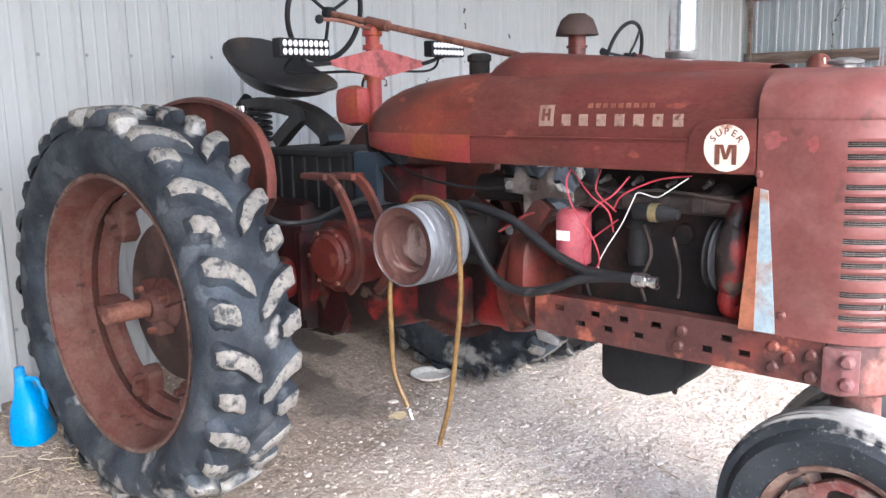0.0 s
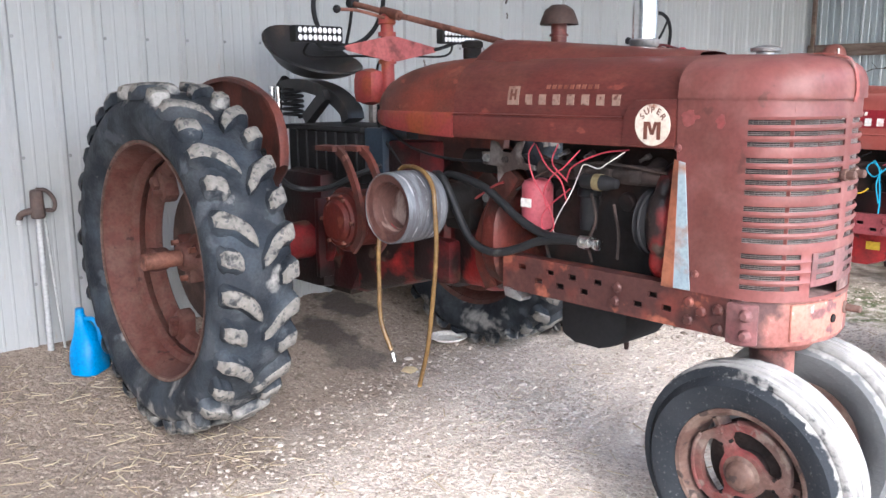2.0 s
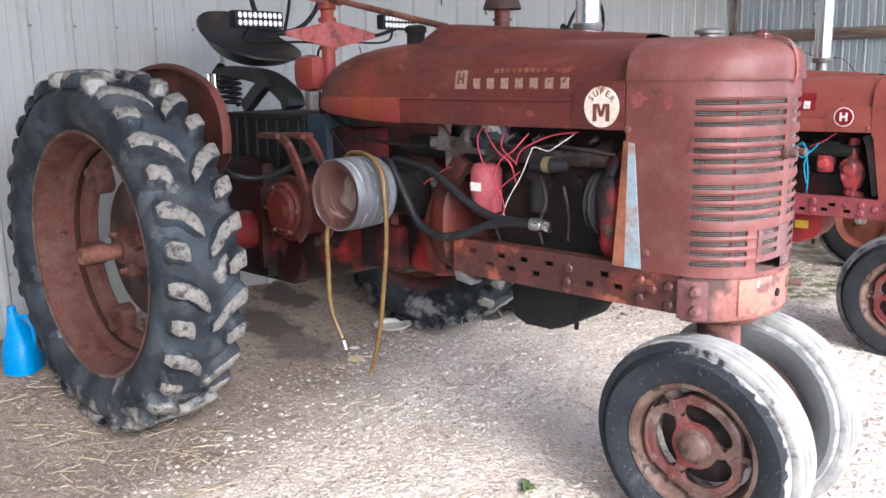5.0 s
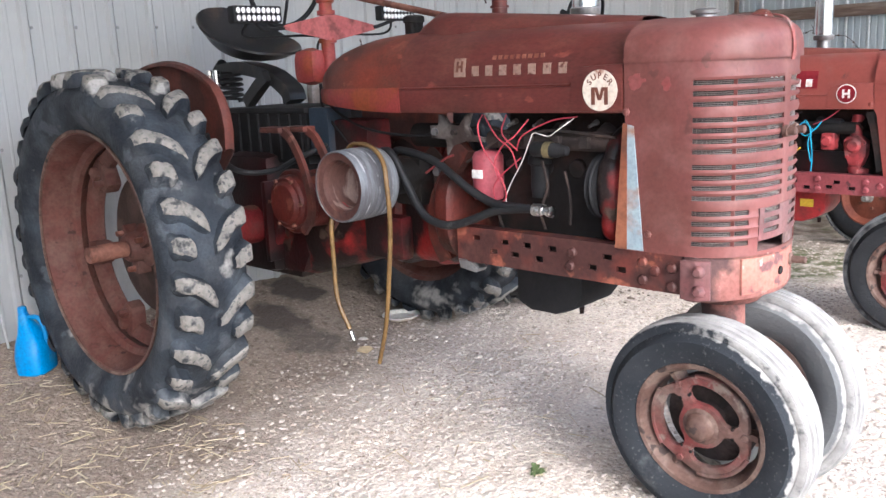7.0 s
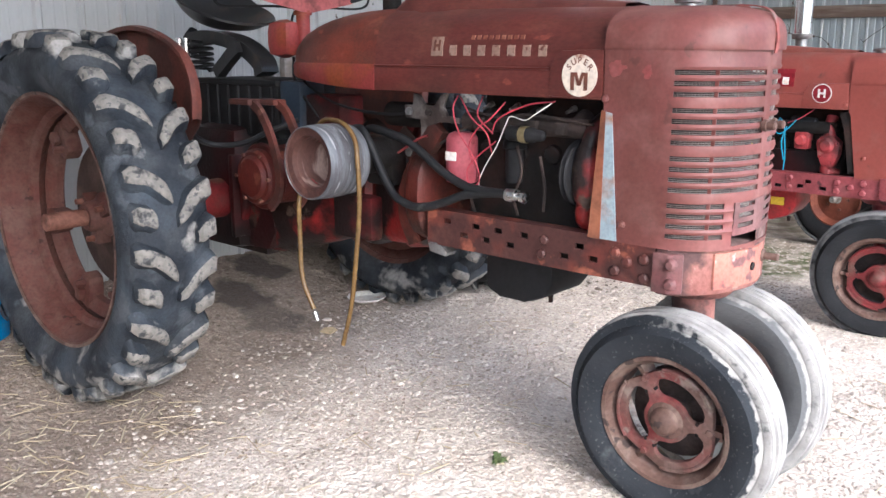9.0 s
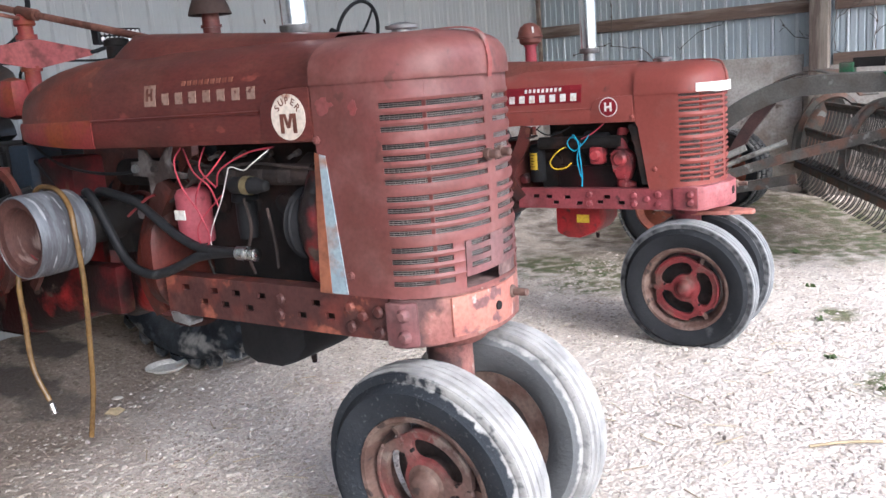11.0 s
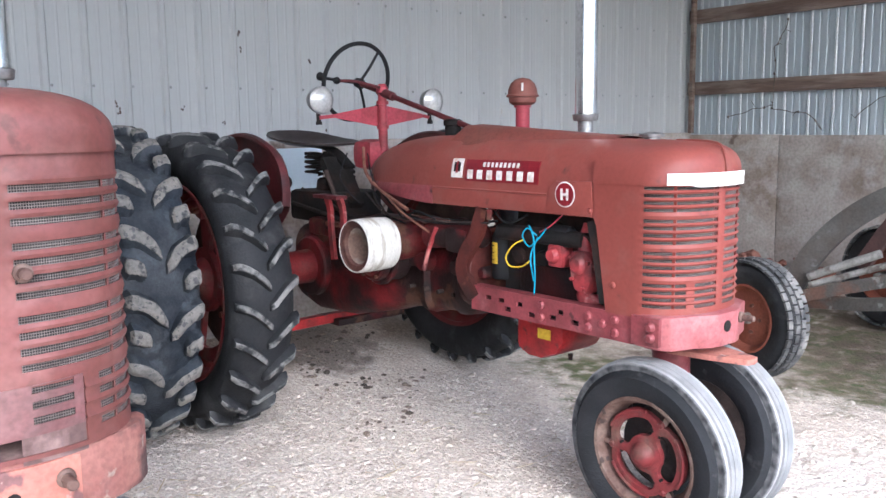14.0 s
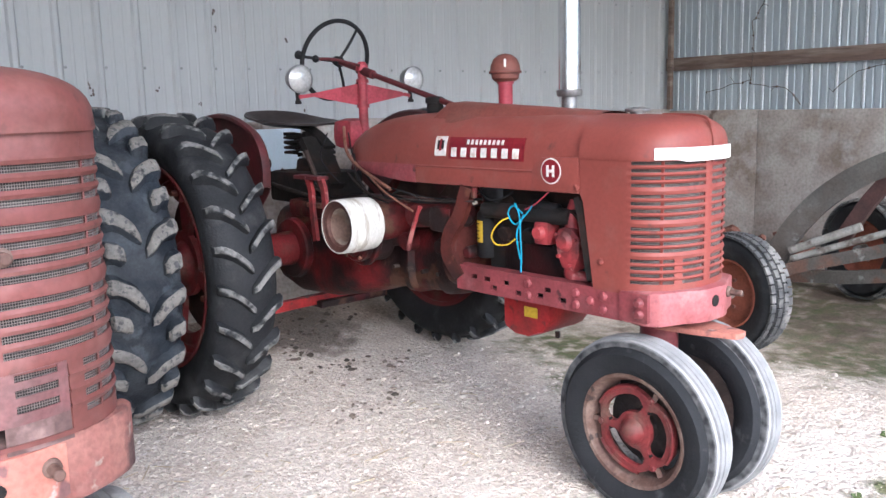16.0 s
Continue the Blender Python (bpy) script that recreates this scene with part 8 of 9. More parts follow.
    for pts, m_, lab in ((((-0.30, 2.46, 1.125), (-0.27, 2.42, 1.145), (-0.245, 2.42, 1.10), (-0.235, 2.415, 1.03), (-0.225, 2.41, 0.94), (-0.228, 2.41, 0.865)), WIRE_BLUE, "turquoise cord"),
                         (((-0.25, 2.45, 1.10), (-0.28, 2.42, 1.135), (-0.31, 2.42, 1.10), (-0.27, 2.42, 1.06), (-0.22, 2.43, 1.10), (-0.19, 2.44, 1.14)), WIRE_BLUE, "turquoise cord"),
                         (((-0.24, 2.44, 1.1), (-0.25, 2.41, 1.02), (-0.232, 2.41, 0.92)), WIRE_BLUE, "turquoise cord"),
                         (((-0.31, 2.47, 1.09), (-0.37, 2.43, 1.06), (-0.425, 2.43, 1.0), (-0.40, 2.43, 0.962), (-0.34, 2.44, 0.965), (-0.31, 2.46, 0.99)), WIRE_YELLOW, "yellow wire"),
                         (((-0.24, 2.45, 1.12), (-0.17, 2.44, 1.15), (-0.1, 2.44, 1.20)), WIRE_RED, "thin red wire"),
                         (((-1.62, 2.50, 1.42), (-1.45, 2.42, 1.30), (-1.25, 2.40, 1.20), (-1.0, 2.40, 1.15), (-0.75, 2.41, 1.135), (-0.55, 2.43, 1.155), (-0.48, 2.44, 1.2)), DARK, "dark wiring harness"),
                         (((-1.66, 2.50, 1.45), (-1.5, 2.41, 1.33), (-1.35, 2.39, 1.25), (-1.1, 2.39, 1.16)), RUSTY, "rusty control rod"),
                         (((-1.78, 2.47, 1.42), (-1.78, 2.42, 1.3), (-1.7, 2.42, 1.22), (-1.6, 2.44, 1.15)), DARK, "dark cable")):
        part("wire", one(tube, at_h(*pts), 0.0034 if m_ is not RUSTY else 0.009, 7), m_, TH, lab)
    a, b = at_h((-0.24, 2.50, 1.125), (-0.10, 2.50, 1.115))
    part("ignition_coil", one(rod, a, b, 0.034, seg=16, bev=0.008), DARK, TH, "black ignition coil")
    # water pump: a lumpy casting with a flange and two elbows
    bm = bmesh.new()
    p = at_h((-0.02, 2.5, 0.99))[0]
    prism(bm, [(p.x - 0.03, 0.9), (p.x + 0.035, 0.89), (p.x + 0.06, 0.96), (p.x + 0.062, 1.03), (p.x + 0.02, 1.065), (p.x - 0.045, 1.06), (p.x - 0.065, 1.02), (p.x - 0.05, 0.95)], 0.075, Matrix.Translation((0, p.y - 0.045, 0)) @ XZ, 0.018)
    rod(bm, p + Vector((-0.005, -0.045, 0.02)), p + Vector((-0.005, -0.07, 0.02)), 0.042, 0.034, 16, 0.008)
    tube(bm, at_h((-0.02, 2.50, 1.04), (-0.03, 2.5, 1.09), (-0.03, 2.53, 1.16)), 0.03, 10)
    tube(bm, at_h((-0.02, 2.5, 0.92), (-0.03, 2.5, 0.87), (0.02, 2.54, 0.85)), 0.03, 10)
    wp = part("water_pump", bm, PUMP_RED, TH, "bright red water pump")
    for dx, dz in ((-0.045, 0.045), (0.045, 0.03), (0.02, -0.075), (-0.035, -0.04)):
        part("bolt", one(rod, p + Vector((dx, -0.04, dz)), p + Vector((dx, -0.058, dz)), 0.009, 0.008, 6), PUMP_RED, wp)
    bm = bmesh.new()
    p = at_h((-0.155, 2.49, 1.03))[0]
    box(bm, p.x - 0.05, p.x + 0.035, p.y - 0.035, p.y + 0.05, p.z - 0.052, p.z + 0.048, 0.022)
    rod(bm, p + Vector((-0.012, -0.03, 0)), p + Vector((-0.012, -0.055, 0)), 0.034, 0.028, 16, 0.006)
    part("magneto", bm, PUMP_RED, TH, "bright red magneto housing")
    part("fan_shroud", one(tube, at_h((0.06, 2.46, 1.19), (0.09, 2.455, 1.1), (0.11, 2.455, 1.0), (0.13, 2.46, 0.88)), 0, flat=(0.05, 0.05)), GREASE_AND_SHADE, TH)
    part("engine_side_cover", one(box, -0.42 - HX, -0.03 - HX, -0.165, -0.12, 0.78, 0.97, 0.015), MAROON, TH, "dark maroon side cover")
    part("housing_arm", one(tube, at_h((-0.60, 2.40, 0.80), (-0.66, 2.385, 0.90), (-0.65, 2.39, 0.99), (-0.59, 2.4, 1.08), (-0.55, 2.41, 1.2)), 0, 8, flat=(0.035, 0.062)), BELL_H, TH, "greasy brownish red arm of the clutch housing")
    for pts, r, m_, lab in ((((-1.32, 2.405, 1.235), (-1.15, 2.37, 1.16), (-0.98, 2.365, 1.1), (-0.9, 2.37, 1.07)), 0.006, RUSTY, "rusty linkage rod"),
                            (((-1.5, 2.41, 1.22), (-1.3, 2.385, 1.13), (-1.1, 2.38, 1.115), (-0.95, 2.38, 1.12), (-0.7, 2.385, 1.13), (-0.5, 2.4, 1.14)), 0.005, RUST_AND_SHADE, "dark fuel line"),
                            (((-1.22, 2.385, 1.2), (-1.12, 2.375, 1.12), (-1.0, 2.375, 1.16), (-0.86, 2.38, 1.13)), 0.004, DARK, "loose black wire"),
                            (((-1.42, 2.4, 1.32), (-1.38, 2.385, 1.2), (-1.25, 2.385, 1.12), (-1.12, 2.39, 1.09)), 0.0045, GREASE_AND_SHADE, "dark cable"),
                            (((-0.52, 2.44, 1.19), (-0.44, 2.43, 1.15), (-0.36, 2.43, 1.16), (-0.3, 2.44, 1.19)), 0.004, DARK, "loose black wire")):
        part("wire", one(tube, at_h(*pts), r, 7), m_, TH, lab)
    part("linkage_bolt", one(rod, *at_h((-0.5, 2.4, 1.155), (-0.5, 2.4, 1.2)), 0.013, 0.013, 8, 0.002), H_CAST, TH)
    # bright red drawbar behind
    part("drawbar", one(tube, at_h((-2.19, 2.2, 0.40), (-2.19, 2.6, 0.415), (-2.19, 3.03, 0.43)), 0, smooth=False, flat=(0.05, 0.055)), BRIGHT_RED, TH, "bright red crosswise drawbar")
    part("hitch_plate", one(box, -0.36, -0.12, 0.0, 0.5, 0.37, 0.41, 0.006), H_CAST, TH)


m_markings()
h_markings()
m_details()
h_details()


# ---- things round the tractors ----
def rot_z(a):
    return Matrix.Rotation(radians(a), 4, "Z")


def build_jug():
    z0 = ground_height(-2.74, -0.93)
    T = thing("jug", Matrix.Translation((-2.74, -0.93, z0 - 0.01)) @ rot_z(40) @ Matrix.Scale(0.9, 4), "bright blue plastic jug on the dirt by the wall", "jug")
    rows = []
    for z, sx, sy, ox in ((0.0, 0.075, 0.10, 0), (0.01, 0.085, 0.11, 0), (0.1, 0.088, 0.112, 0), (0.17, 0.08, 0.10, 0), (0.23, 0.055, 0.07, -0.01), (0.29, 0.032, 0.04, -0.03), (0.34, 0.022, 0.022, -0.04)):
        rows.append([(ox + power(math.cos(a), 0.6) * sx, power(math.sin(a), 0.6) * sy, z) for a in [2 * math.pi * k / 20 for k in range(20)]])
    bm = bmesh.new()
    vr = grid(bm, rows, close=True)
    bm.faces.new(vr[0])
    bm.faces.new(vr[-1])
    part("body", bm, BLUE_PLASTIC, T)
    part("cap", one(rod, (-0.04, 0, 0.335), (-0.04, 0, 0.375), 0.026, 0.024, 16, 0.004), BLUE_PLASTIC, T)
    part("handle", one(tube, [(-0.02, 0, 0.31), (0.04, 0, 0.31), (0.07, 0, 0.25), (0.075, 0, 0.16)], 0.014, 8), BLUE_PLASTIC, T)


def build_hydrant():
    y = -1.035
    T = thing("yard_hydrant", Matrix.Translation((WX + 0.075, y, 0.15)), "weathered brown yard hydrant on a pale standpipe by the white wall", "hydrant")
    part("standpipe", one(rod, (0, 0.0, 0), (0, 0, 0.76), 0.017, seg=12), PIPE_PALE, T)
    part("pull_rod", one(tube, [(0.0, 0.075, 0.0), (0.0, 0.055, 0.3), (0.0, 0.03, 0.78)], 0.007, 8), PIPE_PALE, T)
    bm = bmesh.new()
    rod(bm, (0, 0, 0.75), (0, 0, 0.9), 0.036, 0.032, 14, 0.008)
    tube(bm, [(0, 0, 0.79), (0.0, -0.05, 0.79), (0.0, -0.085, 0.775), (0, -0.095, 0.75)], 0.017, 10)
    part("head", bm, HYDRANT, T)
    part("handle", one(tube, [(0, 0.0, 0.9), (0, 0.05, 0.89), (0.0, 0.085, 0.84), (0.0, 0.08, 0.79), (0.0, 0.04, 0.79)], 0.011, 8), HYDRANT, T)
    part("spout_tip", one(rod, (0, -0.096, 0.75), (0, -0.097, 0.728), 0.018, seg=10), PIPE_PALE, T)
    part("valve_knob", one(ball, (0.01, 0.085, 0.0), 0.024, 0.024, 0.03, 10), PIPE_PALE, T)


def build_dish():
    T = part("dish", lathe(bmesh.new(), [(0, 0.004), (0.08, 0.004), (0.1, 0.02), (0.115, 0.024), (0.115, 0.03), (0.095, 0.028), (0.078, 0.012), (0, 0.012)], Matrix.Translation((0, 0, 0)), 30), WHITE_PAINT)
    T.location = (-2.1, 0.98, ground_height(-2.1, 0.98) + 0.004)
    tagged(T, "flat white plastic dish on the dirt", "dish")


def implement_wheel(T, m, r, wd, rim_mat, tread_mat, blocky):
    w = new("wheel")
    w.parent = T
    pr = tyre_profile(r - 0.012, 0.2, wd)
    ty = part("tyre", lathe(bmesh.new(), pr, m, 48, closed=True), TYRE_BLACK, w)
    bm = bmesh.new()
    n = 40
    for k in range(n):
        for j in range(4 if blocky else 0):
            a = 2 * math.pi * (k + 0.5 * (j % 2)) / n
            h = wd * (-0.42 + 0.28 * j)
            R = m @ Matrix.Rotation(a, 4, "Z")
            box(bm, r - 0.03, r - (0.016 if j in (0, 3) else 0.005), -0.023, 0.023, h - wd * 0.1, h + wd * 0.1, 0, R)
    if blocky:
        part("tread", bm, tread_mat, ty, "chunky dusty tread blocks")
    else:
        bm.free()
    rim = part("rim", lathe(bmesh.new(), [(0.2, wd * 0.32), (0.212, wd * 0.36), (0.2, wd * 0.38), (0.185, wd * 0.2), (0.17, wd * 0.05), (0.1, wd * 0.1), (0.06, wd * 0.16), (0, wd * 0.17)], m, 36), rim_mat, w, "rusty orange steel rim")
    for k in range(5):
        a = 2 * math.pi * k / 5
        part("bolt", one(rod, m @ Vector((0.085 * math.cos(a), 0.085 * math.sin(a), wd * 0.1)), m @ Vector((0.085 * math.cos(a), 0.085 * math.sin(a), wd * 0.22)), 0.012, seg=6), RUSTY, rim)
    part("hub", one(rod, m @ Vector((0, 0, wd * 0.1)), m @ Vector((0, 0, wd * 0.65)), 0.038, 0.024, 14, 0.005), RAKE_PALE, w, "pale protruding hub")


def build_rake():
    T = thing("hay_rake", ID, "old side-delivery hay rake with brown-grey frame", "hay rake")
    arch = [(-0.68, 5.15, 0.5), (-0.58, 5.17, 0.70), (-0.44, 5.2, 0.88), (-0.26, 5.2, 1.025), (-0.05, 5.2, 1.14), (0.17, 5.2, 1.21), (0.45, 5.2, 1.235), (0.9, 5.2, 1.23), (1.7, 5.2, 1.215)]
    part("arched_beam", one(tube, arch, 0, n=6, flat=(0.07, 0.14)), ARCH, T, "arched grey-brown box beam")
    part("brace", one(tube, [(0.03, 5.26, 1.13), (-0.13, 5.26, 0.93), (-0.2, 5.26, 0.82), (-0.3, 5.26, 0.66)], 0, flat=(0.05, 0.09)), mat("dark_red_brown_brace", (0.09, 0.045, 0.04), (0.06, 0.035, 0.032), 6, 0.6, c3=(0.1, 0.08, 0.07), amount=0.3), T, "dark red-brown brace")
    part("pale_rod", one(tube, [(-0.56, 5.12, 0.585), (-0.15, 5.2, 0.768)], 0.028, 10, smooth=False), RAKE_PALE, T, "pale pitted rod")
    part("pale_rod", one(tube, [(-0.54, 5.1, 0.535), (0.14, 5.3, 0.80)], 0.022, 10, smooth=False), RAKE_PALE, T, "pale pitted rod")
    part("long_bar", one(tube, [(-0.75, 5.0, 0.40), (-0.38, 5.05, 0.53), (0.2, 5.08, 0.705), (1.0, 5.1, 0.90), (1.7, 5.12, 1.06)], 0, smooth=False, flat=(0.04, 0.075)), RAKE_STEEL, T, "long dark brown bar")
    part("front_beam", one(tube, [(-0.95, 5.3, 0.36), (-0.3, 5.3, 0.42), (0.2, 5.35, 0.50)], 0, smooth=False, flat=(0.06, 0.08)), RAKE_STEEL, T)
    part("curved_arm", one(tube, [(0.53, 5.38, 0.40), (0.552, 5.38, 0.60), (0.6, 5.38, 0.85), (0.72, 5.38, 1.02), (0.85, 5.38, 1.07), (1.2, 5.38, 1.075), (1.6, 5.38, 1.06)], 0.03, 10), RAKE_STEEL, T, "brown-grey curved pipe arm")
    part("wheel_guard", one(tube, [(-0.2, 6.1, 1.2), (-0.02, 6.1, 1.28), (0.18, 6.1, 1.315), (0.35, 6.05, 1.29), (0.5, 6.0, 1.21), (0.62, 5.95, 1.1)], 0, flat=(0.28, 0.012)), RAKE_STEEL, T, "dark curved sheet guard")
    part("gear_box", one(box, 0.51, 0.61, 5.3, 5.44, 1.28, 1.38, 0.01), RAKE_GREEN, T, "faded green gear case")
    part("tool_bar", one(tube, [(0.6, 5.4, 1.375), (1.7, 5.4, 1.36)], 0, smooth=False, flat=(0.12, 0.07)), GREASE_AND_SHADE, T, "dark top bar")
    part("side_sheet", prism(bmesh.new(), [(0.83, 1.30), (1.25, 1.325), (1.25, 1.17), (0.93, 1.19)], 0.012, Matrix.Translation((0, 5.13, 0)) @ XZ, 0.003), RAKE_GREEN, T, "faded green sheet")
    part("name_strip", one(box, 0.83, 1.25, 5.29, 5.3, 1.342, 1.40), WHITE_PAINT, T, "pale strip with worn lettering")
    # raking reel: bars with hanging tines, run slantwise
    u, v = Vector((0.44, -0.898, 0)).normalized(), Vector((0.898, 0.44, 0))
    A = Vector((-0.02, 6.55, 0))
    shared = []
    bars = [(0.0, 0.52), (0.03, 0.78), (0.2, 1.0), (0.42, 0.98), (0.52, 0.7)]
    for i, (o, z) in enumerate(bars):
        p0 = A + v * o + Vector((0, 0, z))
        bar = part("tine_bar", one(tube, [p0, p0 + u * 2.75], 0, smooth=False, flat=(0.03, 0.034)), RAKE_STEEL, T)
        ln = 0.25 if i else 0.2
        if i < 2:
            bm = bmesh.new()
            for q in (-0.018, 0.018):
                tube(bm, [u * q, u * q - v * 0.015 + Vector((0, 0, -0.09)), u * q - v * 0.05 + Vector((0, 0, -ln * 0.8)), u * q - v * 0.1 + Vector((0, 0, -ln))], 0.0045, 5, 3)
            tine = part("tine", bm, TINE, bar)
            clip = part("tine_clip", one(box, -0.026, 0.026, -0.014, 0.014, -0.03, 0.014), RAKE_STEEL, bar, smooth=0)
            shared = shared[:i] + [(tine.data, clip.data)]
        td, cd = shared[min(i, 1)]
        for k in range(26):
            q = p0 + u * (0.08 + k * 0.104) + Vector((0, 0, -0.02))
            a, b = (tine, clip) if i < 2 and k == 0 else (new("tine", td), new("tine_clip", cd))
            a.parent = b.parent = bar
            a.location, b.location = q, q
    for d in (0.0, 1.35, 2.7):
        pts = [A + u * d + v * o + Vector((0, 0, z)) for o, z in ((0.02, 0.45), (-0.04, 0.62), (0.0, 0.85), (0.15, 1.04), (0.35, 1.06), (0.52, 0.85), (0.55, 0.6))]
        part("reel_hoop", one(tube, pts, 0, flat=(0.02, 0.05)), RAKE_STEEL, T, "rusty brown hoop")
    part("end_plate", prism(bmesh.new(), [(-0.1, 0.5), (0.3, 0.4), (0.5, 0.7), (0.35, 1.05), (0.1, 1.06), (-0.06, 0.8)], 0.02, Matrix.Translation(A - u * 0.08) @ Matrix(((v.x, u.x, 0, 0), (v.y, u.y, 0, 0), (0, 0, 1, 0), (0, 0, 0, 1))) @ XZ, 0.004), RAKE_STEEL, T, "dark end plate with vines")
    lower = [A - v * 0.06 + Vector((0, 0, 0.47)), A - v * 0.06 + u * 2.75 + Vector((0, 0, 0.47))]
    part("lower_frame", one(tube, lower, 0, smooth=False, flat=(0.045, 0.055)), RAKE_STEEL, T)
    part("edge_strip", one(tube, [p + Vector((-0.045, -0.02, 0.055)) for p in lower], 0, smooth=False, flat=(0.03, 0.012)), TINE, T, "grey worn edge")
    implement_wheel(T, Matrix.Translation((-0.62, 4.595, 0.385)) @ rot_z(-10) @ Matrix.Rotation(radians(90), 4, "X"), 0.375, 0.165, ORANGE_RIM, TREAD_R, True)
    implement_wheel(T, Matrix.Translation((-0.58, 6.25, 0.46)) @ rot_z(-20) @ Matrix.Rotation(radians(90), 4, "X"), 0.375, 0.2, ORANGE_RIM, TREAD_R, True)
    part("wheel_axle", one(tube, [(-0.62, 4.7, 0.385), (-0.64, 4.95, 0.39), (-0.66, 5.15, 0.5)], 0.035, 10), RAKE_STEEL, T)
    part("wheel_axle", one(tube, [(-0.58, 6.3, 0.46), (-0.4, 6.4, 0.5), (0.0, 6.5, 0.52)], 0.035, 10), RAKE_STEEL, T)


def build_vines():
    random.seed(11)
    T = thing("vines", ID, "dead brown vines clinging to the side wall and post", "vine", kind="stuff")
    bm = bmesh.new()
    runs = [[(-0.34, 2.03), (-0.2, 2.1), (-0.14, 2.24), (-0.16, 2.5)], [(-0.36, 1.75), (-0.28, 1.66), (-0.2, 1.6), (-0.1, 1.58)], [(0.12, 1.45), (0.11, 1.7), (0.14, 1.95), (0.13, 2.2), (0.15, 2.6)],
            [(0.46, 1.45), (0.47, 1.7), (0.45, 1.95), (0.48, 2.2), (0.47, 2.7)], [(0.13, 1.75), (0.25, 1.85), (0.38, 1.92), (0.46, 1.95)], [(-2.03, 2.46), (-2.1, 2.3), (-2.155, 2.24), (-2.14, 2.0), (-2.15, 1.7), (-1.95, 1.66), (-1.81, 1.645), (-1.67, 1.49)],
            [(0.46, 1.6), (0.6, 1.7), (0.75, 1.72)], [(-0.33, 2.3), (-0.3, 2.2), (-0.28, 2.12)], [(0.15, 2.25), (0.3, 2.3), (0.4, 2.45)], [(-1.4, 1.6), (-1.2, 1.75), (-0.95, 1.8)], [(-2.6, 1.62), (-2.3, 1.7), (-2.15, 1.72)]]
    for r in runs:
        pts = []
        for (x0, z0), (x1, z1) in zip(r, r[1:]):
            for k in range(4):
                t = k / 4
                pts.append((x0 + (x1 - x0) * t + random.uniform(-0.012, 0.012), WY - 0.016 + random.uniform(-0.012, 0.004), z0 + (z1 - z0) * t + random.uniform(-0.012, 0.012)))
        pts.append((r[-1][0], WY - 0.014, r[-1][1]))
        tube(bm, pts, 0.0038, 5, 3)
        for p in pts[::2]:
            if random.random() < 0.5:
                q = (p[0] + random.uniform(-0.07, 0.07), p[1], p[2] + random.uniform(-0.05, 0.09))
                tube(bm, [p, ((p[0] + q[0]) / 2, p[1] - 0.01, (p[2] + q[2]) / 2 + 0.01), q], 0.0025, 4, 2)
            if random.random() < 0.35:
                ball(bm, (p[0], p[1] - 0.008, p[2]), 0.011, 0.008, 0.013, 6)
    part("vine_stems", bm, VINE, T)


SPECKS = ((2.21, 2.18), (2.2, 1.9), (1.65, 1.72), (1.66, 1.68), (2.06, 1.69),
          (2.47, 2.19), (2.48, 2.08), (2.98, 2.01), (2.33, 1.61), (3.11, 1.55))


def build_specks():
    """Old mud nests of wasps and splashes on the white sheets."""
    rng = random.Random(21)
    bm = bmesh.new()
    for y, z in SPECKS:
        for k in range(3):
            ball(bm, (WX + 0.004, y + rng.uniform(-0.012, 0.012), z + rng.uniform(-0.02, 0.02)), 0.006, rng.uniform(0.003, 0.007), rng.uniform(0.004, 0.013), 8)
    tagged(part("wall_specks", bm, HYDRANT, smooth=50), "brown mud specks stuck on the white sheets", "dirt", kind="stuff")


def build_weeds():
    random.seed(4)
    for x, y, s, n in ((-0.24, -0.05, 0.045, 22), (0.83, 3.17, 0.04, 12), (1.0, 2.57, 0.045, 14), (0.62, 3.9, 0.035, 10), (1.35, 3.3, 0.035, 10), (0.3, 4.9, 0.05, 14), (1.1, 4.2, 0.04, 12), (1.9, 1.35, 0.035, 10), (1.3, 2.2, 0.03, 9)):
        T = thing("weed", Matrix.Translation((x, y, ground_height(x, y) + 0.001)), "small green weed in the gravel", "weed", "weeds in the gravel")
        for k in range(n):
            a, ln = random.uniform(0, 6.28), s * random.uniform(0.5, 1.2)
            c = Vector((math.cos(a), math.sin(a), 0))
            side = Vector((-c.y, c.x, 0)) * ln * 0.2
            b0 = c * ln * 0.1
            mid = c * ln * 0.55 + Vector((0, 0, ln * random.uniform(0.3, 0.7)))
            tip = c * ln + Vector((0, 0, ln * random.uniform(0.0, 0.5)))
            bm = bmesh.new()
            low = [bm.verts.new(p - Vector((0, 0, 0.001))) for p in (b0, mid + side, tip, mid - side)]
            top = [bm.verts.new(p + Vector((0, 0, 0.0005))) for p in (b0, mid + side, tip, mid - side)]
            bm.faces.new(low[::-1])
            bm.faces.new(top)
            for q in range(4):
                bm.faces.new((low[q], low[(q + 1) % 4], top[(q + 1) % 4], top[q]))
            part("leaf", bm, LEAF, T, smooth=0)


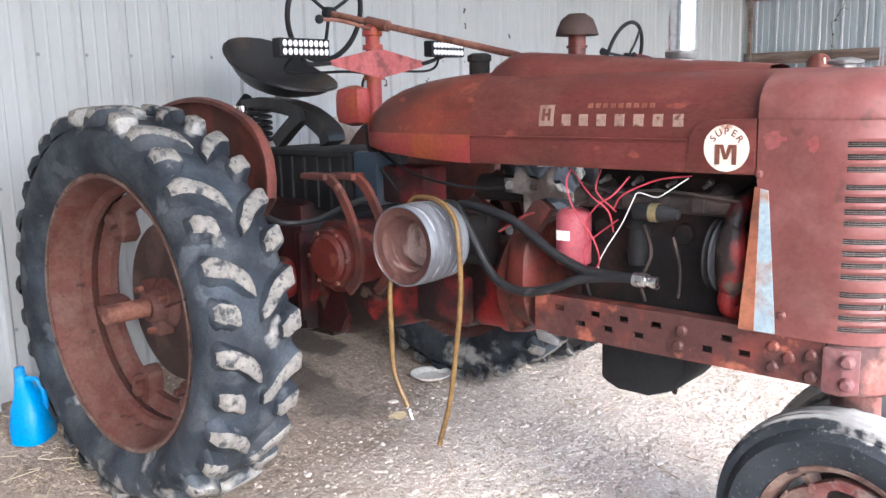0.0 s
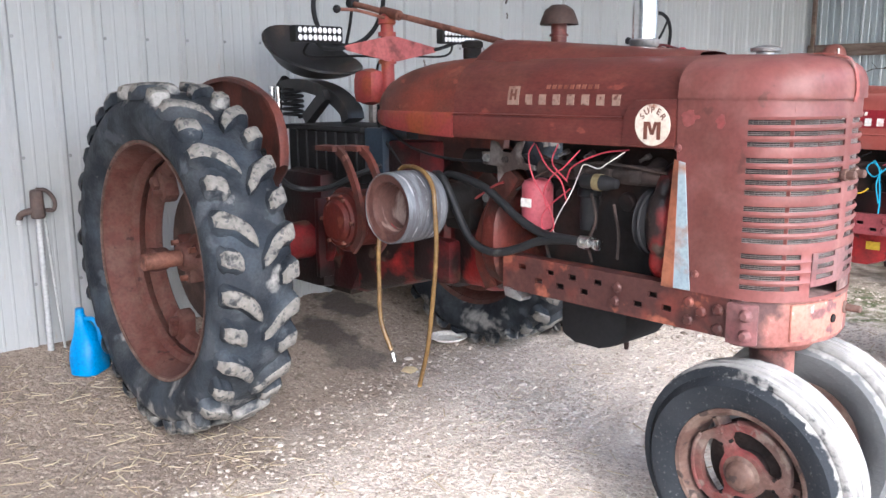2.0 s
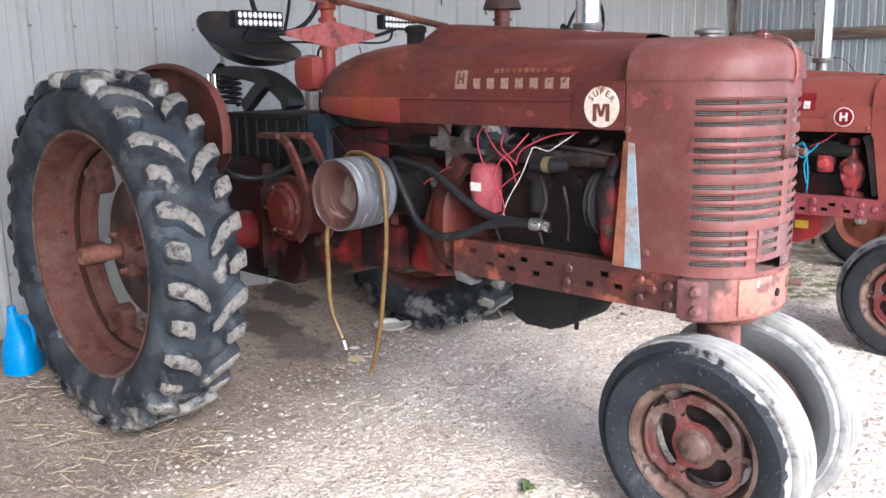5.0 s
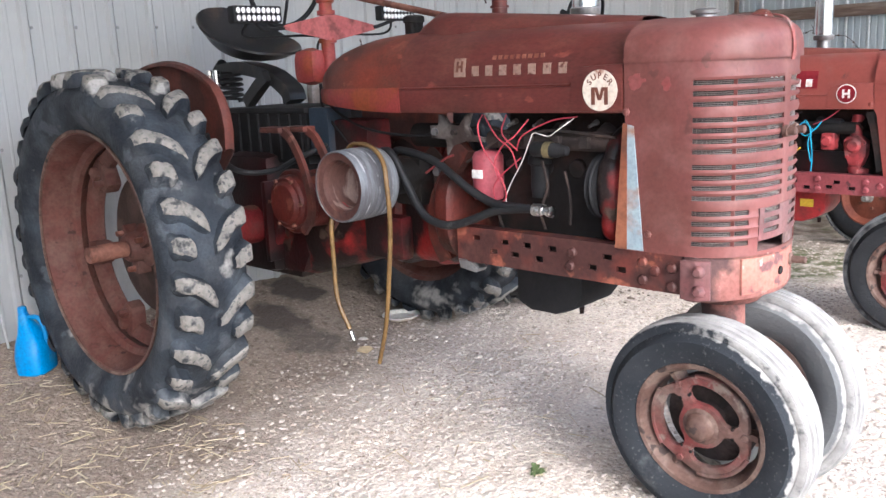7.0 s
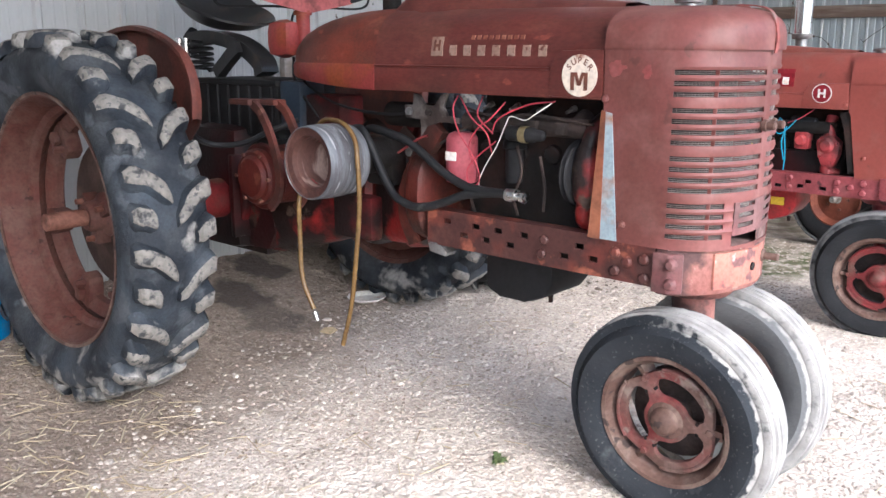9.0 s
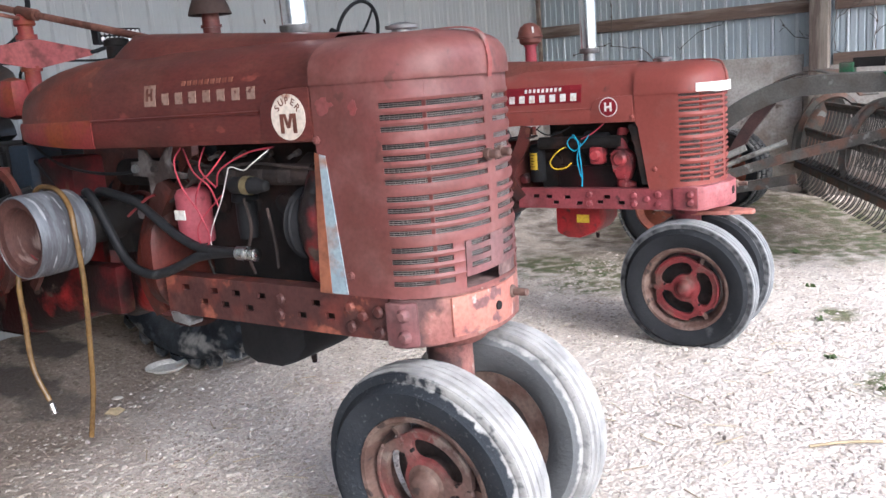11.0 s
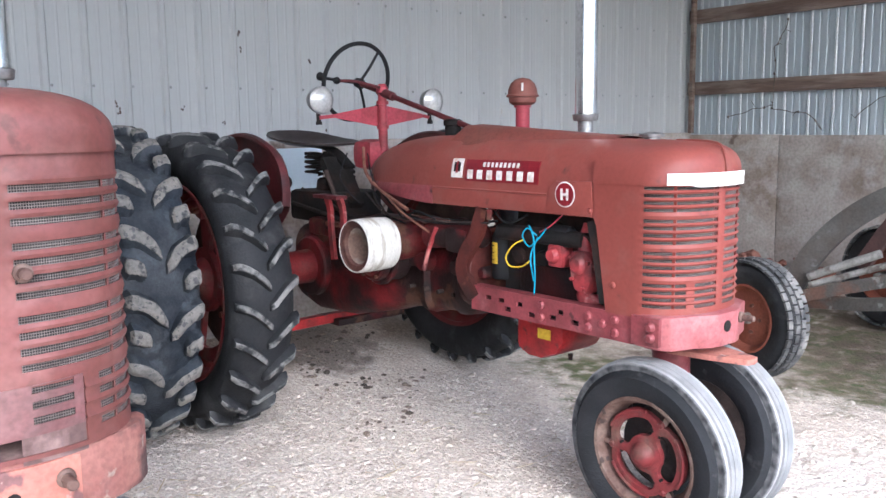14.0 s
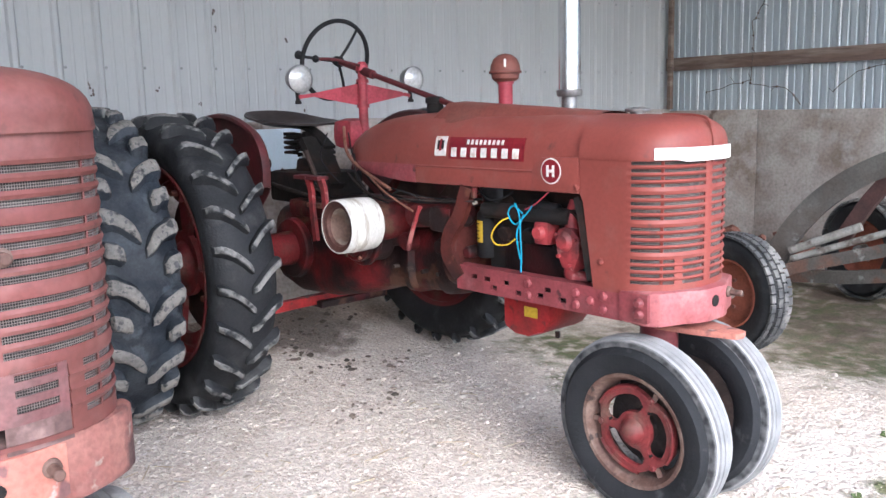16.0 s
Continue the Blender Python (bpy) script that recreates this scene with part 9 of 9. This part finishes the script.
def island_material(name, cols, rough=0.9):
    m = bpy.data.materials.new(name)
    m.use_nodes = True
    n, link = m.node_tree.nodes, m.node_tree.links.new
    g = n.new("ShaderNodeNewGeometry")
    r = n.new("ShaderNodeValToRGB")
    r.color_ramp.elements[0].color = (*cols[0], 1)
    r.color_ramp.elements[1].color = (*cols[-1], 1)
    for k, c in enumerate(cols[1:-1]):
        e = r.color_ramp.elements.new((k + 1) / (len(cols) - 1))
        e.color = (*c, 1)
    link(g.outputs["Random Per Island"], r.inputs[0])
    t = n.new("ShaderNodeTexNoise")
    t.inputs["Scale"].default_value = 90
    bp = n.new("ShaderNodeBump")
    bp.inputs["Strength"].default_value, bp.inputs["Distance"].default_value = 0.3, 0.005
    link(t.outputs["Fac"], bp.inputs["Height"])
    link(bp.outputs[0], n["Principled BSDF"].inputs["Normal"])
    link(r.outputs[0], n["Principled BSDF"].inputs["Base Color"])
    n["Principled BSDF"].inputs["Roughness"].default_value = rough
    return m


def scatter(name, label, category, count, place, size, material, flat=0.6, seed=1):
    """Loose angular chips strewn on the ground, in one mesh."""
    rng = random.Random(seed)
    verts, faces = [], []
    for _ in range(count):
        x, y = place(rng)
        s = size(rng)
        z = ground_height(x, y)
        a = rng.uniform(0, 6.28)
        ca, sa = math.cos(a), math.sin(a)
        b = len(verts)
        lx, ly, lz = s * rng.uniform(0.8, 1.35), s * rng.uniform(0.65, 1.0), s * flat * rng.uniform(0.7, 1.2)
        for k in range(6):
            q = 1.0472 * k + rng.uniform(-0.25, 0.25)
            c, d = math.cos(q), math.sin(q)
            for up, wide in ((-0.5, 0.95), (0.35, 1.0), (0.9, 0.55)):
                u = rng.uniform(0.86, 1.12) * wide
                px, py = lx * c * u, ly * d * u
                verts.append((x + px * ca - py * sa, y + px * sa + py * ca, z + lz * up - s * 0.06))
        for k in range(6):
            p, q = b + 3 * k, b + 3 * ((k + 1) % 6)
            faces += [(p, q, q + 1, p + 1), (p + 1, q + 1, q + 2, p + 2)]
        faces.append(tuple(b + 3 * k + 2 for k in range(6)))
    me = bpy.data.meshes.new(name)
    me.from_pydata(verts, [], faces)
    me.materials.append(material)
    return tagged(new(name, me), label, category, kind="stuff")


def build_litter():
    gravel = island_material("limestone_gravel_chips", ((0.281, 0.237, 0.194), (0.416, 0.364, 0.315), (0.478, 0.424, 0.373), (0.551, 0.495, 0.441), (0.364, 0.313, 0.267)))

    def floor(r):
        while True:
            x, y = r.uniform(-2.1, 2.2), r.uniform(-1.9, 4.6)
            if any(((x - a) / (rx * 1.3)) ** 2 + ((y - b) / (ry * 1.6)) ** 2 < 1 for a, b, rx, ry, c in OIL_STAINS):
                continue
            if y > 3.2 + 0.5 * noise.noise((x * 2.0, y * 2.0, 6.0)) and r.random() < 0.75:
                continue
            drift = noise.noise((x * 1.6, y * 1.6, 3.0)) + 0.6 * noise.noise((x * 5.0, y * 5.0, 8.0))
            if drift + 0.25 < r.uniform(-0.45, 0.6):
                continue
            if x + 0.35 * y > -1.5 + r.uniform(-0.5, 0.5) and (y < 3.6 or x > -1.2):
                return x, y
    scatter("gravel_chips", "pale angular limestone gravel strewn over the floor", "gravel", 44000, floor, lambda r: 0.0036 + 0.0085 * r.random() ** 2.0, gravel, 0.62, 3)
    scatter("gravel_stones", "larger pale stones in the gravel", "gravel", 4300, floor, lambda r: 0.009 + 0.015 * r.random() ** 2.6, island_material("limestone_lumps", ((0.312, 0.268, 0.223), (0.437, 0.384, 0.335), (0.530, 0.475, 0.422), (0.374, 0.323, 0.276))), 0.62, 8)

    def back(r):
        while True:
            x, y = r.uniform(-3.0, -0.7), r.uniform(-2.6, 0.9)
            if not any(((x - a) / (rx * 1.3)) ** 2 + ((y - b) / (ry * 1.6)) ** 2 < 1 for a, b, rx, ry, c in OIL_STAINS):
                return x, y
    dirt = island_material("dirt_crumbs", ((0.18, 0.142, 0.112), (0.28, 0.226, 0.182), (0.38, 0.318, 0.262)))
    scatter("dirt_crumbs", "brown crumbs on the packed dirt", "dirt", 6500, back, lambda r: 0.003 + 0.008 * r.random() ** 2, dirt, 0.6, 5)

    spots = [(-1.36, 2.36), (-1.49, 2.65), (-1.95, 2.66), (-2.02, 2.7), (-2.42, 2.46), (-2.49, 2.75), (-2.85, 2.78), (-2.75, 3.05), (-1.88, 3.0), (-2.3, 2.55), (-2.55, 2.6)]

    def clod(r):
        c = r.choice(spots)
        return c[0] + r.gauss(0, 0.09), c[1] + r.gauss(0, 0.1)
    scatter("dirt_clods", "dark clods and dung crumbs behind the second tractor's pulley", "dirt", 230, clod, lambda r: 0.006 + 0.02 * r.random() ** 2.5, island_material("dark_clods", ((0.05, 0.04, 0.03), (0.12, 0.09, 0.07), (0.2, 0.16, 0.13))), 0.6, 6)

    rng = random.Random(9)
    verts, faces = [], []
    for _ in range(900):
        if rng.random() < 0.75:
            x, y = rng.uniform(-2.95, -0.9), rng.uniform(-2.4, -0.55)
        else:
            x, y = rng.uniform(-1.4, 1.2), rng.uniform(-1.6, 3.2)
        a, ln, w = rng.uniform(0, 6.28), 0.025 + 0.13 * rng.random() ** 2, rng.uniform(0.0012, 0.0028)
        d, s = Vector((math.cos(a), math.sin(a), 0)), Vector((-math.sin(a), math.cos(a), 0))
        z = ground_height(x, y) + 0.008
        b = len(verts)
        for k, (p, q) in enumerate(((-1, -1), (1, -1), (1, 1), (-1, 1))):
            c = Vector((x, y, z)) + d * p * ln / 2 + s * q * w
            verts += [tuple(c), tuple(c + Vector((0, 0, 0.003)))]
        faces += [(b + 1, b + 3, b + 5, b + 7), (b, b + 2, b + 3, b + 1), (b + 2, b + 4, b + 5, b + 3), (b + 4, b + 6, b + 7, b + 5), (b + 6, b, b + 1, b + 7)]
    me = bpy.data.meshes.new("straw")
    me.from_pydata(verts, [], faces)
    me.materials.append(island_material("straw_stalks", ((0.26, 0.2, 0.13), (0.4, 0.33, 0.22), (0.52, 0.45, 0.33))))
    tagged(new("straw", me), "dry straw stalks scattered on the floor", "straw", kind="stuff")
    z = ground_height(1.25, 1.52)
    tagged(part("stick", one(tube, [(1.15, 1.445, z + 0.012), (1.26, 1.53, z + 0.015), (1.38, 1.6, z + 0.012)], 0.006, 6), STRAW), "pale dry stick on the gravel", "stick")
    # a broken yellow leaf near the hose
    bm = bmesh.new()
    prism(bm, [(0, 0), (0.03, 0.026), (0.075, 0.024), (0.1, 0.0), (0.055, -0.024)], 0.006, Matrix.Translation((-1.86, 0.42, ground_height(-1.84, 0.44) + 0.02)) @ rot_z(60) @ Matrix.Rotation(radians(35), 4, "X"), 0.002)
    tagged(part("corn_husk", bm, STRAW), "pale yellow husk on the gravel", "husk")


build_jug()
build_hydrant()
build_dish()
build_rake()
build_vines()
build_specks()
build_weeds()
build_litter()
